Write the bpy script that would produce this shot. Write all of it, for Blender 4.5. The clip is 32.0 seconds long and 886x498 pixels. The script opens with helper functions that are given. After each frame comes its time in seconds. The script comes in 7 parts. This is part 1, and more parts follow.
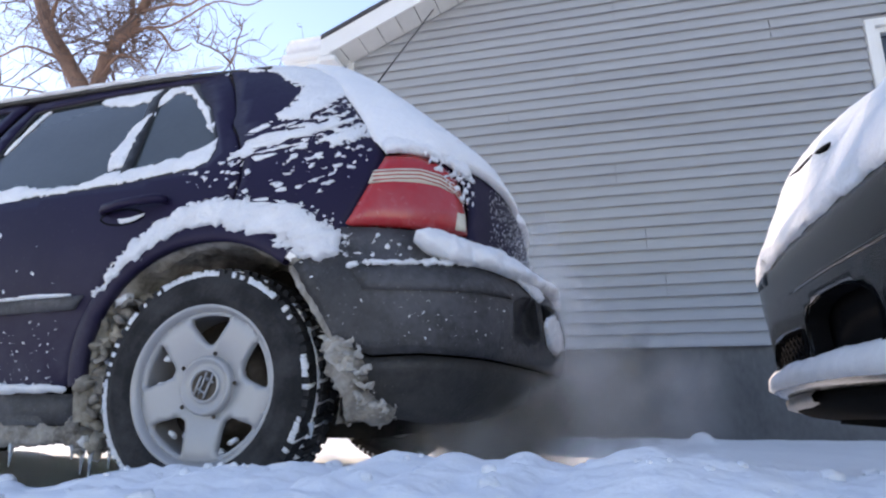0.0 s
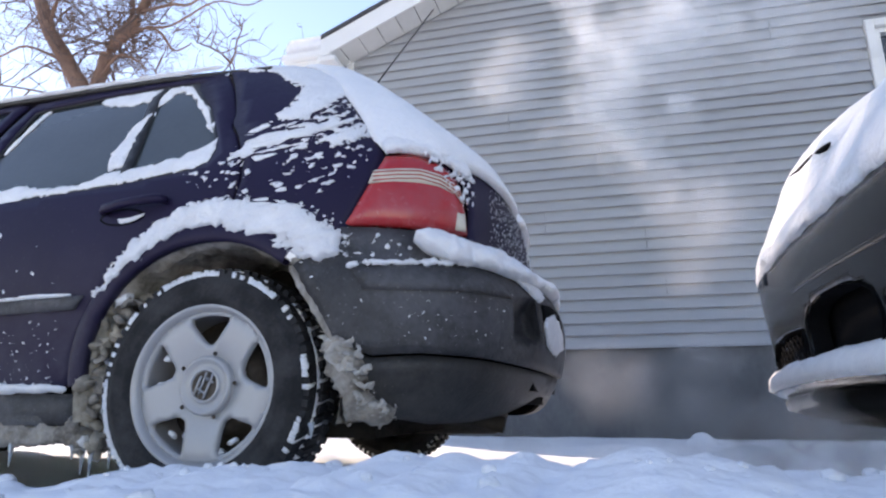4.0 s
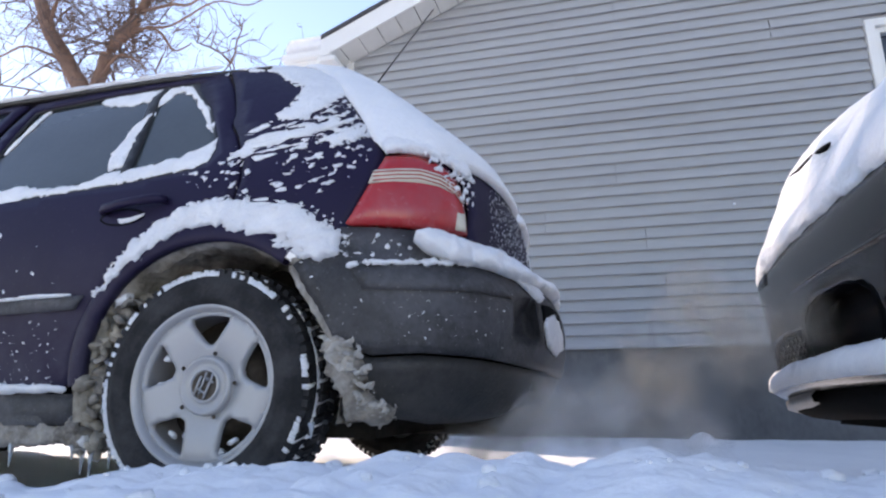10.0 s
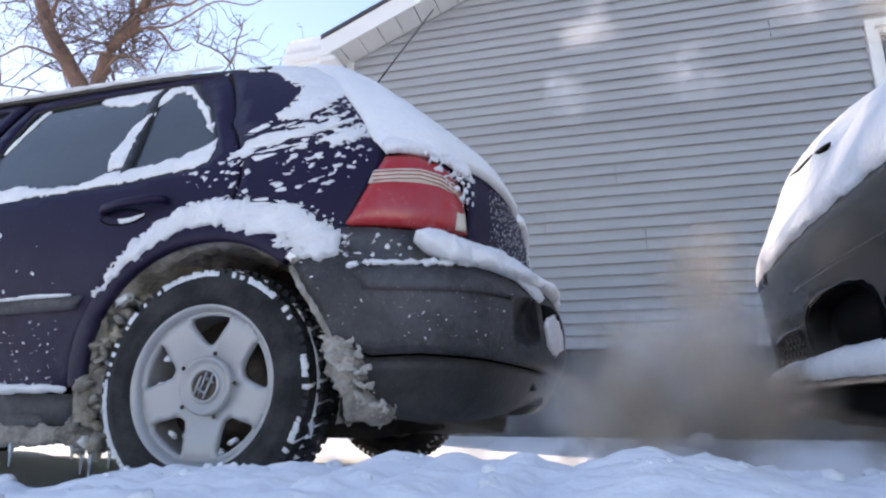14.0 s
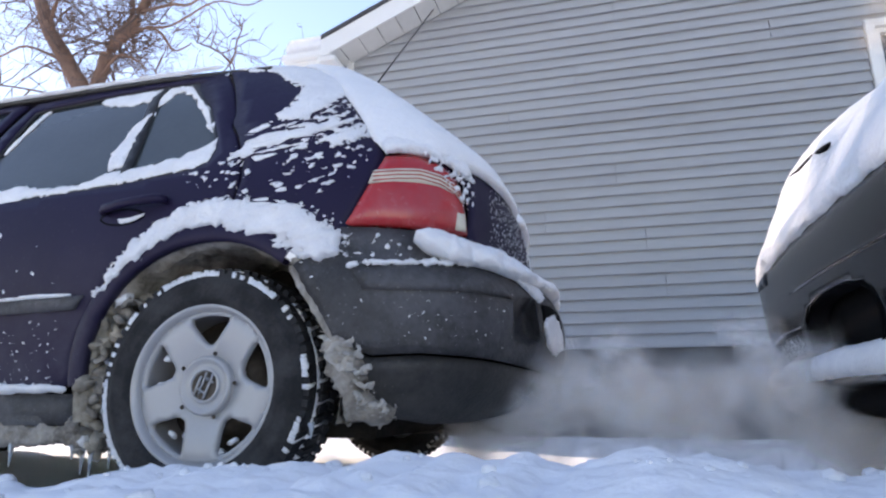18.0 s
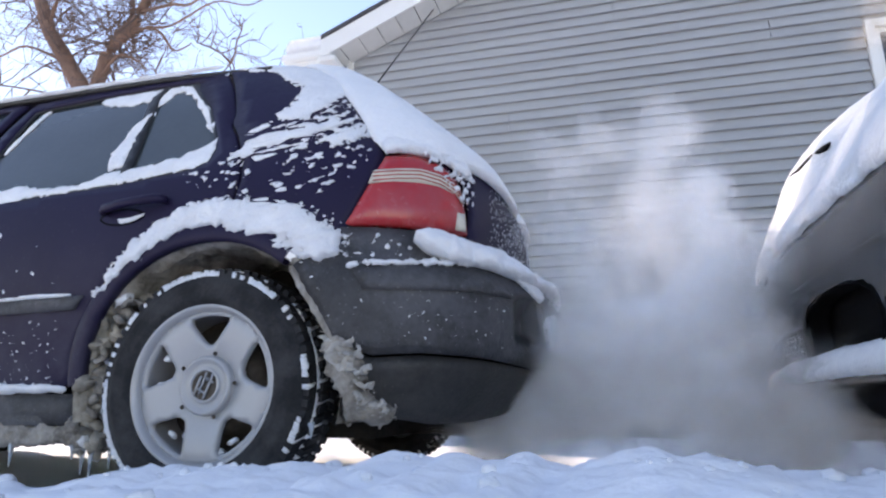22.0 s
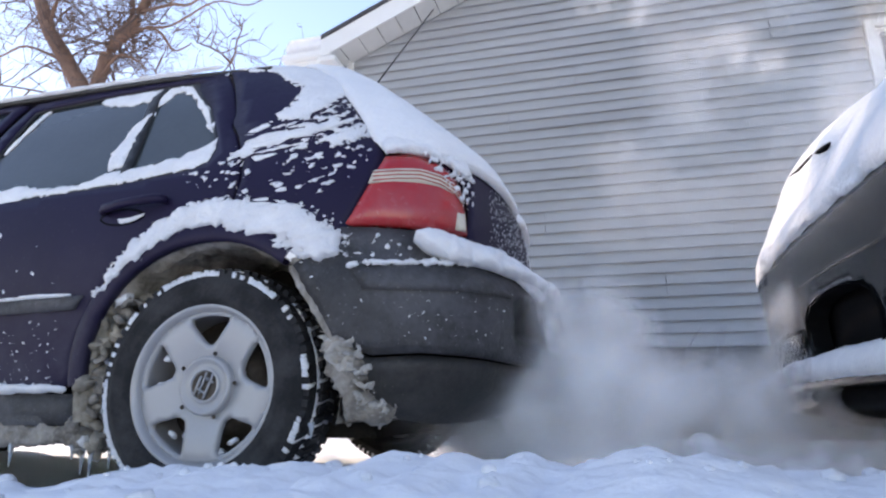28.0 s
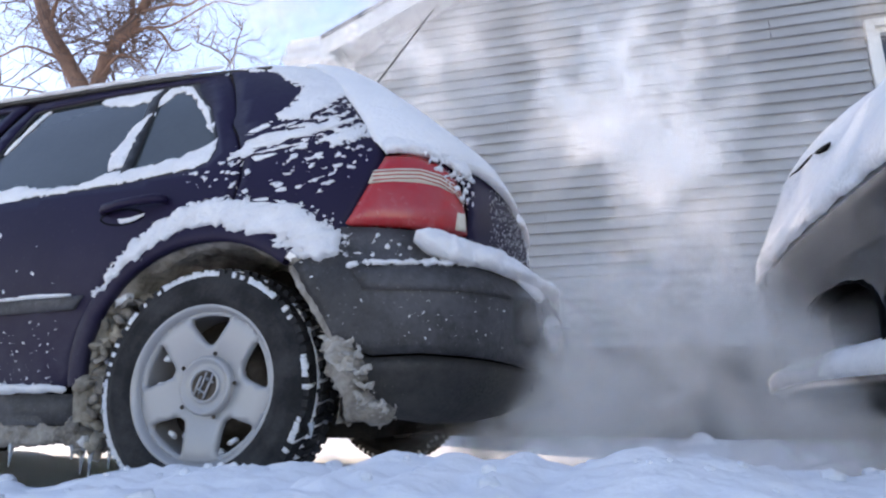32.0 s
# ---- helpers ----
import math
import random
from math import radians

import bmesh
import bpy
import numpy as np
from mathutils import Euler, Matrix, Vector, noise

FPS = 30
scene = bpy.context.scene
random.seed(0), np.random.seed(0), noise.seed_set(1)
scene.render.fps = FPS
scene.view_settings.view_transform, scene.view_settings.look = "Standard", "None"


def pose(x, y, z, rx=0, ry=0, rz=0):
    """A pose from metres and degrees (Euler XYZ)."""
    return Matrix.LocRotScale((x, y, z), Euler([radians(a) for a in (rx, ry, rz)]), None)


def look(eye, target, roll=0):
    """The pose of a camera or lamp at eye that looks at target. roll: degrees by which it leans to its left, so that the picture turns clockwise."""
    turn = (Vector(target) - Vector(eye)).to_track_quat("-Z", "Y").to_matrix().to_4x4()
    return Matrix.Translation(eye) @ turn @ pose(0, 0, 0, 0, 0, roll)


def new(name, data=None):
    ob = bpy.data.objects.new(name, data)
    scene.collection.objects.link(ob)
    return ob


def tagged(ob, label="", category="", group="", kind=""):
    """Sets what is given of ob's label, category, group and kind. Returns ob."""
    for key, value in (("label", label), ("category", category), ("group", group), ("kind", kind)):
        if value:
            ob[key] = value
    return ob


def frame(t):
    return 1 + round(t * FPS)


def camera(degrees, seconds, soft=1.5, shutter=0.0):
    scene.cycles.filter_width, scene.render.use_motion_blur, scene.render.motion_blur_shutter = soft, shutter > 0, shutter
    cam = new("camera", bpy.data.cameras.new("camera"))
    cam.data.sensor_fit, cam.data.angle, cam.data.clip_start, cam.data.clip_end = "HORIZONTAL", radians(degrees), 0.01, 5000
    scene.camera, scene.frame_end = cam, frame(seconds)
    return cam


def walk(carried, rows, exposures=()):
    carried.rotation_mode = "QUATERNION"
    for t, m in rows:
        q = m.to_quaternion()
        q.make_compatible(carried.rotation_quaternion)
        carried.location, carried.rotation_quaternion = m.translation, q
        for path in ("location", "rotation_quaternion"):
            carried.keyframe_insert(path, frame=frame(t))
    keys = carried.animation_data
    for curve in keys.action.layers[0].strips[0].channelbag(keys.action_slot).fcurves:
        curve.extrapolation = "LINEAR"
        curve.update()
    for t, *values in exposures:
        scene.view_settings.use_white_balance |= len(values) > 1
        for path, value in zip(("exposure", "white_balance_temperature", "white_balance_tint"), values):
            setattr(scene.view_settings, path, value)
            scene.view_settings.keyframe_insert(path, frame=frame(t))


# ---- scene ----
cam = camera(70.96, 32.0, soft=2.3)
EYE = pose(1.027, -2.273, 0.257, 104.05, 0, 14.85)
walk(cam, [(0.0, EYE), (32.0, EYE)], exposures=[(0.0, 1.09, 7200, 22), (32.0, 1.09, 7200, 22)])

# ---- daylight: low winter sun behind the bare tree ----
SUN_ELEVATION, SUN_AZIMUTH = 30.1, 51.3          # degrees; azimuth from +y towards -x
world = bpy.data.worlds.new("world")
scene.world = world
world.use_nodes = True
wn = world.node_tree
sky = wn.nodes.new("ShaderNodeTexSky")
sky.sky_type, sky.sun_disc = "NISHITA", False
sky.sun_elevation, sky.sun_rotation = radians(SUN_ELEVATION), radians(-SUN_AZIMUTH)
sky.air_density, sky.dust_density, sky.ozone_density = 1.0, 0.02, 1.0
wn.links.new(sky.outputs[0], wn.nodes["Background"].inputs[0])
wn.nodes["Background"].inputs[1].default_value = 0.15
sun = new("sun", bpy.data.lights.new("sun", "SUN"))
sun.data.energy, sun.data.angle, sun.data.color = 2.8, radians(0.55), (1.0, 0.93, 0.82)
sun.matrix_world = look((-6.75, 5.41, 5.01), (0, 0, 0))
scene.cycles.transparent_max_bounces = 190


# ---- node materials ----
def material(name, base, rough=0.5, metal=0.0, other=None, scale=6.0, amount=0.5, fine=60.0, bump=0.0, bump_scale=40.0,
             spec=0.5, stretch=(1, 1, 1), by_object=0.0, coat=0.0, sss=0.0, alpha=None, transmission=0.0, detail=6.0, sharp=1.0):
    """A surface whose colour wanders between base and other at two scales, with fine relief. sharp: how abruptly it changes."""
    m = bpy.data.materials.new(name)
    m.use_nodes = True
    n, l = m.node_tree.nodes, m.node_tree.links
    b = n["Principled BSDF"]
    b.inputs["Roughness"].default_value, b.inputs["Metallic"].default_value = rough, metal
    b.inputs["Specular IOR Level"].default_value = spec
    b.inputs["Coat Weight"].default_value = coat
    b.inputs["Coat Roughness"].default_value = 0.08
    b.inputs["Transmission Weight"].default_value = transmission
    if sss:
        b.inputs["Subsurface Weight"].default_value = sss
        b.inputs["Subsurface Radius"].default_value = (0.03, 0.04, 0.05)
        b.inputs["Subsurface Scale"].default_value = 0.2
    tc = n.new("ShaderNodeTexCoord")
    mp = n.new("ShaderNodeMapping")
    mp.inputs["Scale"].default_value = stretch
    l.new(tc.outputs["Object"], mp.inputs["Vector"])
    other = other or tuple(c * 0.75 for c in base)
    t1, t2 = n.new("ShaderNodeTexNoise"), n.new("ShaderNodeTexNoise")
    for t, s in ((t1, scale), (t2, fine)):
        t.inputs["Scale"].default_value, t.inputs["Detail"].default_value = s, detail
        l.new(mp.outputs[0], t.inputs["Vector"])
    add = n.new("ShaderNodeMath")
    add.operation = "MULTIPLY_ADD"
    add.inputs[1].default_value = 0.4
    l.new(t2.outputs["Fac"], add.inputs[0]), l.new(t1.outputs["Fac"], add.inputs[2])
    rmp = n.new("ShaderNodeMapRange")
    rmp.inputs["From Min"].default_value, rmp.inputs["From Max"].default_value = 0.725 - 0.225 / sharp, 0.725 + 0.225 / sharp
    rmp.inputs["To Max"].default_value = amount
    l.new(add.outputs[0], rmp.inputs["Value"])
    mix = n.new("ShaderNodeMix")
    mix.data_type = "RGBA"
    mix.inputs["A"].default_value, mix.inputs["B"].default_value = (*base, 1), (*other, 1)
    l.new(rmp.outputs[0], mix.inputs["Factor"])
    colour = mix.outputs["Result"]
    if by_object:
        oi, hv = n.new("ShaderNodeObjectInfo"), n.new("ShaderNodeHueSaturation")
        r2 = n.new("ShaderNodeMapRange")
        r2.inputs["To Min"].default_value, r2.inputs["To Max"].default_value = 1 - by_object, 1 + by_object
        l.new(oi.outputs["Random"], r2.inputs["Value"]), l.new(r2.outputs[0], hv.inputs["Value"])
        l.new(colour, hv.inputs["Color"])
        colour = hv.outputs["Color"]
    l.new(colour, b.inputs["Base Color"])
    rr = n.new("ShaderNodeMapRange")
    rr.inputs["To Min"].default_value, rr.inputs["To Max"].default_value = max(0.02, rough - 0.08), min(1, rough + 0.12)
    l.new(t2.outputs["Fac"], rr.inputs["Value"]), l.new(rr.outputs[0], b.inputs["Roughness"])
    if bump:
        t3, bp = n.new("ShaderNodeTexNoise"), n.new("ShaderNodeBump")
        t3.inputs["Scale"].default_value, t3.inputs["Detail"].default_value = bump_scale, 8
        l.new(mp.outputs[0], t3.inputs["Vector"])
        bp.inputs["Distance"].default_value, bp.inputs["Strength"].default_value = bump, 1.0
        l.new(t3.outputs["Fac"], bp.inputs["Height"]), l.new(bp.outputs[0], b.inputs["Normal"])
    if alpha is not None:
        b.inputs["Alpha"].default_value = alpha
    return m


def dirty(m, film, low, high, amount, scale=9.0, spots=0.0):
    """Adds a film of dried salt and slush: strongest below low, gone above high (metres), broken up by noise, with dried spots."""
    n, l = m.node_tree.nodes, m.node_tree.links
    b = n["Principled BSDF"]
    old = b.inputs["Base Color"].links[0].from_socket
    tc, sep = n.new("ShaderNodeTexCoord"), n.new("ShaderNodeSeparateXYZ")
    l.new(tc.outputs["Object"], sep.inputs[0])
    rg = n.new("ShaderNodeMapRange")
    rg.inputs["From Min"].default_value, rg.inputs["From Max"].default_value = low, high
    rg.inputs["To Min"].default_value, rg.inputs["To Max"].default_value = amount, 0.0
    l.new(sep.outputs["Z"], rg.inputs["Value"])
    nz = n.new("ShaderNodeTexNoise")
    nz.inputs["Scale"].default_value, nz.inputs["Detail"].default_value, nz.inputs["Roughness"].default_value = scale, 10, 0.65
    l.new(tc.outputs["Object"], nz.inputs["Vector"])
    r2 = n.new("ShaderNodeMapRange")
    r2.inputs["From Min"].default_value, r2.inputs["From Max"].default_value = 0.32, 0.68
    l.new(nz.outputs["Fac"], r2.inputs["Value"])
    mul = n.new("ShaderNodeMath")
    mul.operation = "MULTIPLY"
    l.new(rg.outputs[0], mul.inputs[0]), l.new(r2.outputs[0], mul.inputs[1])
    fac = mul.outputs[0]
    if spots:
        vo = n.new("ShaderNodeTexVoronoi")
        vo.inputs["Scale"].default_value, vo.inputs["Randomness"].default_value = 55, 1.0
        l.new(tc.outputs["Object"], vo.inputs["Vector"])
        r3 = n.new("ShaderNodeMapRange")
        r3.inputs["From Min"].default_value, r3.inputs["From Max"].default_value = 0.18, 0.08
        r3.inputs["To Max"].default_value = spots
        l.new(vo.outputs["Distance"], r3.inputs["Value"])
        gate = n.new("ShaderNodeMath")
        gate.operation = "MULTIPLY"
        l.new(r3.outputs[0], gate.inputs[0]), l.new(r2.outputs[0], gate.inputs[1])
        ad = n.new("ShaderNodeMath")
        ad.operation, ad.use_clamp = "ADD", True
        l.new(fac, ad.inputs[0]), l.new(gate.outputs[0], ad.inputs[1])
        fac = ad.outputs[0]
    mx = n.new("ShaderNodeMix")
    mx.data_type = "RGBA"
    mx.inputs["B"].default_value = (*film, 1)
    l.new(fac, mx.inputs["Factor"]), l.new(old, mx.inputs["A"]), l.new(mx.outputs["Result"], b.inputs["Base Color"])
    ro = b.inputs["Roughness"].links[0].from_socket
    mr = n.new("ShaderNodeMix")
    mr.inputs[3].default_value = 0.85
    l.new(fac, mr.inputs[0]), l.new(ro, mr.inputs[2]), l.new(mr.outputs[0], b.inputs["Roughness"])
    if b.inputs["Coat Weight"].default_value:
        inv = n.new("ShaderNodeMath")
        inv.operation, inv.use_clamp = "MULTIPLY_ADD", True
        inv.inputs[1].default_value, inv.inputs[2].default_value = -1.2, b.inputs["Coat Weight"].default_value
        l.new(fac, inv.inputs[0]), l.new(inv.outputs[0], b.inputs["Coat Weight"])
    return m


SNOW = material("snow", (0.82, 0.826, 0.836), 0.75, other=(0.68, 0.70, 0.74), scale=5, amount=0.6, fine=90, bump=0.006, bump_scale=70, spec=0.3)
CLUMP = material("clumped_snow", (0.80, 0.81, 0.825), 0.75, other=(0.58, 0.60, 0.64), scale=14, amount=0.6, fine=160, bump=0.004, bump_scale=130, spec=0.3)
GROUND_SNOW = material("ground_snow", (0.93, 0.935, 0.94), 0.8, other=(0.84, 0.85, 0.87), scale=2.5, amount=0.6, fine=35, bump=0.005, bump_scale=34, spec=0.3)
MUD_SNOW = material("muddy_snow", (0.42, 0.39, 0.35), 0.85, other=(0.13, 0.11, 0.09), scale=16, amount=1.0, fine=70, bump=0.012, bump_scale=60)
SLUSH = material("dirty_slush", (0.56, 0.54, 0.51), 0.85, other=(0.30, 0.275, 0.24), scale=22, amount=1.0, fine=90, bump=0.006, bump_scale=90)
ARCH_DIRT = material("arch_dirt", (0.50, 0.455, 0.385), 0.9, other=(0.17, 0.145, 0.11), scale=13, amount=1.0, fine=55, bump=0.01, bump_scale=45)
PAINT = dirty(material("indigo_paint", (0.0105, 0.0065, 0.028), 0.48, other=(0.016, 0.011, 0.038), scale=3, amount=0.7, coat=0.04, spec=0.2),
              (0.26, 0.26, 0.28), 0.22, 0.75, 0.20, spots=0.10)
BUMPER = dirty(dirty(material("bumper_plastic", (0.007, 0.007, 0.009), 0.5, other=(0.048, 0.048, 0.054), scale=5, amount=1.0, fine=60, bump=0.003, bump_scale=110, sharp=2.2),
                     (0.20, 0.20, 0.215), 0.2, 1.3, 0.17, scale=4, spots=0.22), (0.34, 0.345, 0.36), 0.34, 1.0, 0.09, scale=38, spots=0.25)
BLACK = dirty(dirty(material("black_plastic", (0.009, 0.009, 0.010), 0.5, other=(0.028, 0.027, 0.027), scale=6, amount=1.0, fine=60, bump=0.002, bump_scale=90, sharp=2.4),
                    (0.20, 0.19, 0.18), 0.1, 0.55, 0.10, scale=4), (0.30, 0.28, 0.25), 0.1, 0.40, 0.12, scale=32, spots=0.2)
UNDER = material("underbody", (0.012, 0.011, 0.010), 0.9, spec=0.08, other=(0.05, 0.043, 0.036), scale=8, amount=0.7, bump=0.006)
RUBBER = dirty(material("tyre_rubber", (0.012, 0.012, 0.014), 0.75, other=(0.036, 0.036, 0.038), scale=12, amount=0.9, sharp=1.8, spec=0.25, fine=120, bump=0.001, bump_scale=160),
               (0.20, 0.20, 0.20), 0.05, 0.75, 0.08, scale=12)
ALLOY = material("alloy", (0.39, 0.395, 0.405), 0.42, 0.3, other=(0.36, 0.36, 0.37), scale=18, amount=0.4, fine=90)
STEEL = material("rusty_steel", (0.10, 0.085, 0.07), 0.7, 0.5, other=(0.05, 0.035, 0.025), scale=20, amount=1.0)
GLASS_DARK = material("tinted_glass", (0.045, 0.055, 0.06), 0.10, other=(0.06, 0.07, 0.075), scale=4, amount=0.8, spec=0.6, detail=3)
LAMP_RED = dirty(material("red_lens", (0.42, 0.012, 0.016), 0.18, other=(0.34, 0.008, 0.012), scale=6, amount=0.6, coat=0.4), (0.45, 0.33, 0.33), 0.70, 1.0, 0.16, scale=16)
LAMP_CLEAR = material("clear_lens", (0.62, 0.58, 0.47), 0.25, other=(0.5, 0.44, 0.34), scale=20, stretch=(1, 1, 12), amount=0.8, coat=0.3)
SIDING = material("vinyl_siding", (0.372, 0.385, 0.395), 0.55, other=(0.305, 0.312, 0.325), scale=1.5, amount=0.7, fine=22, bump=0.0012, bump_scale=25, stretch=(0.35, 1, 3), by_object=0.035)
CONCRETE = material("foundation_concrete", (0.165, 0.168, 0.168), 0.9, other=(0.085, 0.088, 0.092), scale=2.2, amount=0.9, fine=30, bump=0.003, bump_scale=24, stretch=(1.1, 1, 0.6))
TRIM = material("white_trim", (0.78, 0.78, 0.76), 0.5, other=(0.68, 0.68, 0.66), scale=5, amount=0.5)
SOFFIT = material("soffit_panel", (0.66, 0.655, 0.63), 0.6, other=(0.56, 0.55, 0.53), scale=6, amount=0.6)
SHINGLE = material("dark_shingle", (0.05, 0.05, 0.055), 0.9, other=(0.09, 0.09, 0.09), scale=30)
PANE = material("window_pane", (0.03, 0.04, 0.055), 0.06, other=(0.05, 0.06, 0.07), scale=2, spec=0.7)
BARK = material("bark", (0.26, 0.155, 0.11), 0.9, other=(0.14, 0.085, 0.065), scale=9, amount=0.9, fine=60, stretch=(1, 1, 0.4), bump=0.02, bump_scale=22)
TWIG = material("twig", (0.15, 0.10, 0.082), 0.85, other=(0.09, 0.06, 0.05), scale=6)
DARK_PAINT = dirty(material("charcoal_paint", (0.010, 0.011, 0.011), 0.18, other=(0.015, 0.016, 0.015), scale=4, amount=0.6, coat=0.35, spec=0.3), (0.07, 0.068, 0.062), 0.2, 0.8, 0.05, scale=5)
WELL = material("dark_lining", (0.008, 0.008, 0.009), 0.9, other=(0.014, 0.014, 0.014), spec=0.03)
ICE = material("ice", (0.75, 0.8, 0.85), 0.12, other=(0.85, 0.87, 0.9), scale=30, transmission=0.6)
# paler lip tone that carries the sun on its corners
SUNLIT_LIP = material("lower_lip", (0.16, 0.155, 0.14), 0.35, other=(0.10, 0.095, 0.085), scale=12, amount=0.8)


# ---- mesh helpers ----
def part(name, bm, mat, parent=None, label="", smooth=True):
    """Links a bmesh as one mesh object under a thing or a part."""
    me = bpy.data.meshes.new(name)
    bm.normal_update()
    bm.to_mesh(me)
    bm.free()
    for p in me.polygons:
        p.use_smooth = smooth
    me.materials.append(mat)
    ob = new(name, me)
    if parent is not None:
        ob.parent = parent
    return tagged(ob, label)


def thing(name, label, category, at=(0, 0, 0), group="", kind=""):
    ob = tagged(new(name), label, category, group, kind)
    ob.location = at
    return ob


def shift(bm, v):
    bmesh.ops.translate(bm, verts=bm.verts, vec=v)
    return bm


def box(lo, hi, bevel=0.0):
    bm = bmesh.new()
    bmesh.ops.create_cube(bm, size=1.0)
    for v in bm.verts:
        v.co = [lo[i] + (v.co[i] + 0.5) * (hi[i] - lo[i]) for i in range(3)]
    if bevel:
        bmesh.ops.bevel(bm, geom=bm.edges[:], offset=bevel, segments=2, affect="EDGES")
    return bm


def tube(points, radii, sides=8, bm=None, closed=True):
    """A tapered tube along points."""
    bm = bm or bmesh.new()
    rings = []
    for i, p in enumerate(points):
        a, b = Vector(points[max(i - 1, 0)]), Vector(points[min(i + 1, len(points) - 1)])
        d = (b - a).normalized()
        u = d.cross(Vector((0, 0, 1)) if abs(d.z) < 0.9 else Vector((1, 0, 0))).normalized()
        w = d.cross(u)
        rings.append([bm.verts.new(Vector(p) + radii[i] * (math.cos(2 * math.pi * k / sides) * u + math.sin(2 * math.pi * k / sides) * w)) for k in range(sides)])
    for r0, r1 in zip(rings, rings[1:]):
        for k in range(sides):
            bm.faces.new((r0[k], r0[(k + 1) % sides], r1[(k + 1) % sides], r1[k]))
    if closed:
        bm.faces.new(rings[0][::-1]), bm.faces.new(rings[-1])
    return bm


def lathe(profile, sides=64, bm=None, centre=(0, 0, 0)):
    """Turns (radius, y) pairs about the y axis."""
    bm = bm or bmesh.new()
    rings = [[bm.verts.new((centre[0] + r * math.cos(2 * math.pi * k / sides), centre[1] + y, centre[2] + r * math.sin(2 * math.pi * k / sides))) for k in range(sides)] for r, y in profile]
    for r0, r1 in zip(rings, rings[1:]):
        for k in range(sides):
            bm.faces.new((r0[k], r0[(k + 1) % sides], r1[(k + 1) % sides], r1[k]))
    return bm


def mirrored(bm):
    """The same mesh on the other side of the y = 0 plane, joined to it."""
    g = bmesh.ops.duplicate(bm, geom=bm.verts[:] + bm.edges[:] + bm.faces[:])["geom"]
    vs = [e for e in g if isinstance(e, bmesh.types.BMVert)]
    for v in vs:
        v.co.y = -v.co.y
    bmesh.ops.reverse_faces(bm, faces=[e for e in g if isinstance(e, bmesh.types.BMFace)])
    return bm


def flipped(bm):
    for v in bm.verts:
        v.co.y = -v.co.y
    bmesh.ops.reverse_faces(bm, faces=bm.faces[:])
    return bm


def smooth_at(v, xs, ys):
    """Smooth curve through (xs, ys)."""
    if v <= xs[0]:
        return ys[0]
    if v >= xs[-1]:
        return ys[-1]
    i = next(k for k in range(len(xs) - 1) if v < xs[k + 1])
    h = xs[i + 1] - xs[i]
    t = (v - xs[i]) / h

    def slope(k):
        a, b = max(k - 1, 0), min(k + 1, len(xs) - 1)
        return (ys[b] - ys[a]) / (xs[b] - xs[a])
    return (2 * t**3 - 3 * t * t + 1) * ys[i] + (t**3 - 2 * t * t + t) * h * slope(i) + (3 * t * t - 2 * t**3) * ys[i + 1] + (t**3 - t * t) * h * slope(i + 1)


def n3(x, y, z, s=1.0):
    return noise.noise(Vector((x * s, y * s, z * s)))


def inside(p, poly):
    x, y = p
    hit = False
    for (x0, y0), (x1, y1) in zip(poly, poly[1:] + poly[:1]):
        if (y0 > y) != (y1 > y) and x < (x1 - x0) * (y - y0) / (y1 - y0) + x0:
            hit = not hit
    return hit


def edge_distance(p, poly):
    best = 9.0
    for a, b in zip(poly, poly[1:] + poly[:1]):
        dx, dy = b[0] - a[0], b[1] - a[1]
        t = max(0.0, min(1.0, ((p[0] - a[0]) * dx + (p[1] - a[1]) * dy) / (dx * dx + dy * dy + 1e-12)))
        best = min(best, math.hypot(a[0] + t * dx - p[0], a[1] + t * dy - p[1]))
    return best


def resample(poly, step, ragged=0.0, seed=0.0, scale=18.0):
    out = []
    for a, b in zip(poly, poly[1:] + poly[:1]):
        n = max(1, round(math.hypot(b[0] - a[0], b[1] - a[1]) / step))
        for k in range(n):
            x, y = a[0] + (b[0] - a[0]) * k / n, a[1] + (b[1] - a[1]) * k / n
            if ragged:
                x += ragged * (n3(x + seed, y, 3.1, scale) + 0.6 * n3(x + seed, y, 7.7, scale * 3))
                y += ragged * (n3(x + seed, y, 5.3, scale) + 0.6 * n3(x + seed, y, 9.9, scale * 3))
            out.append((x, y))
    return out


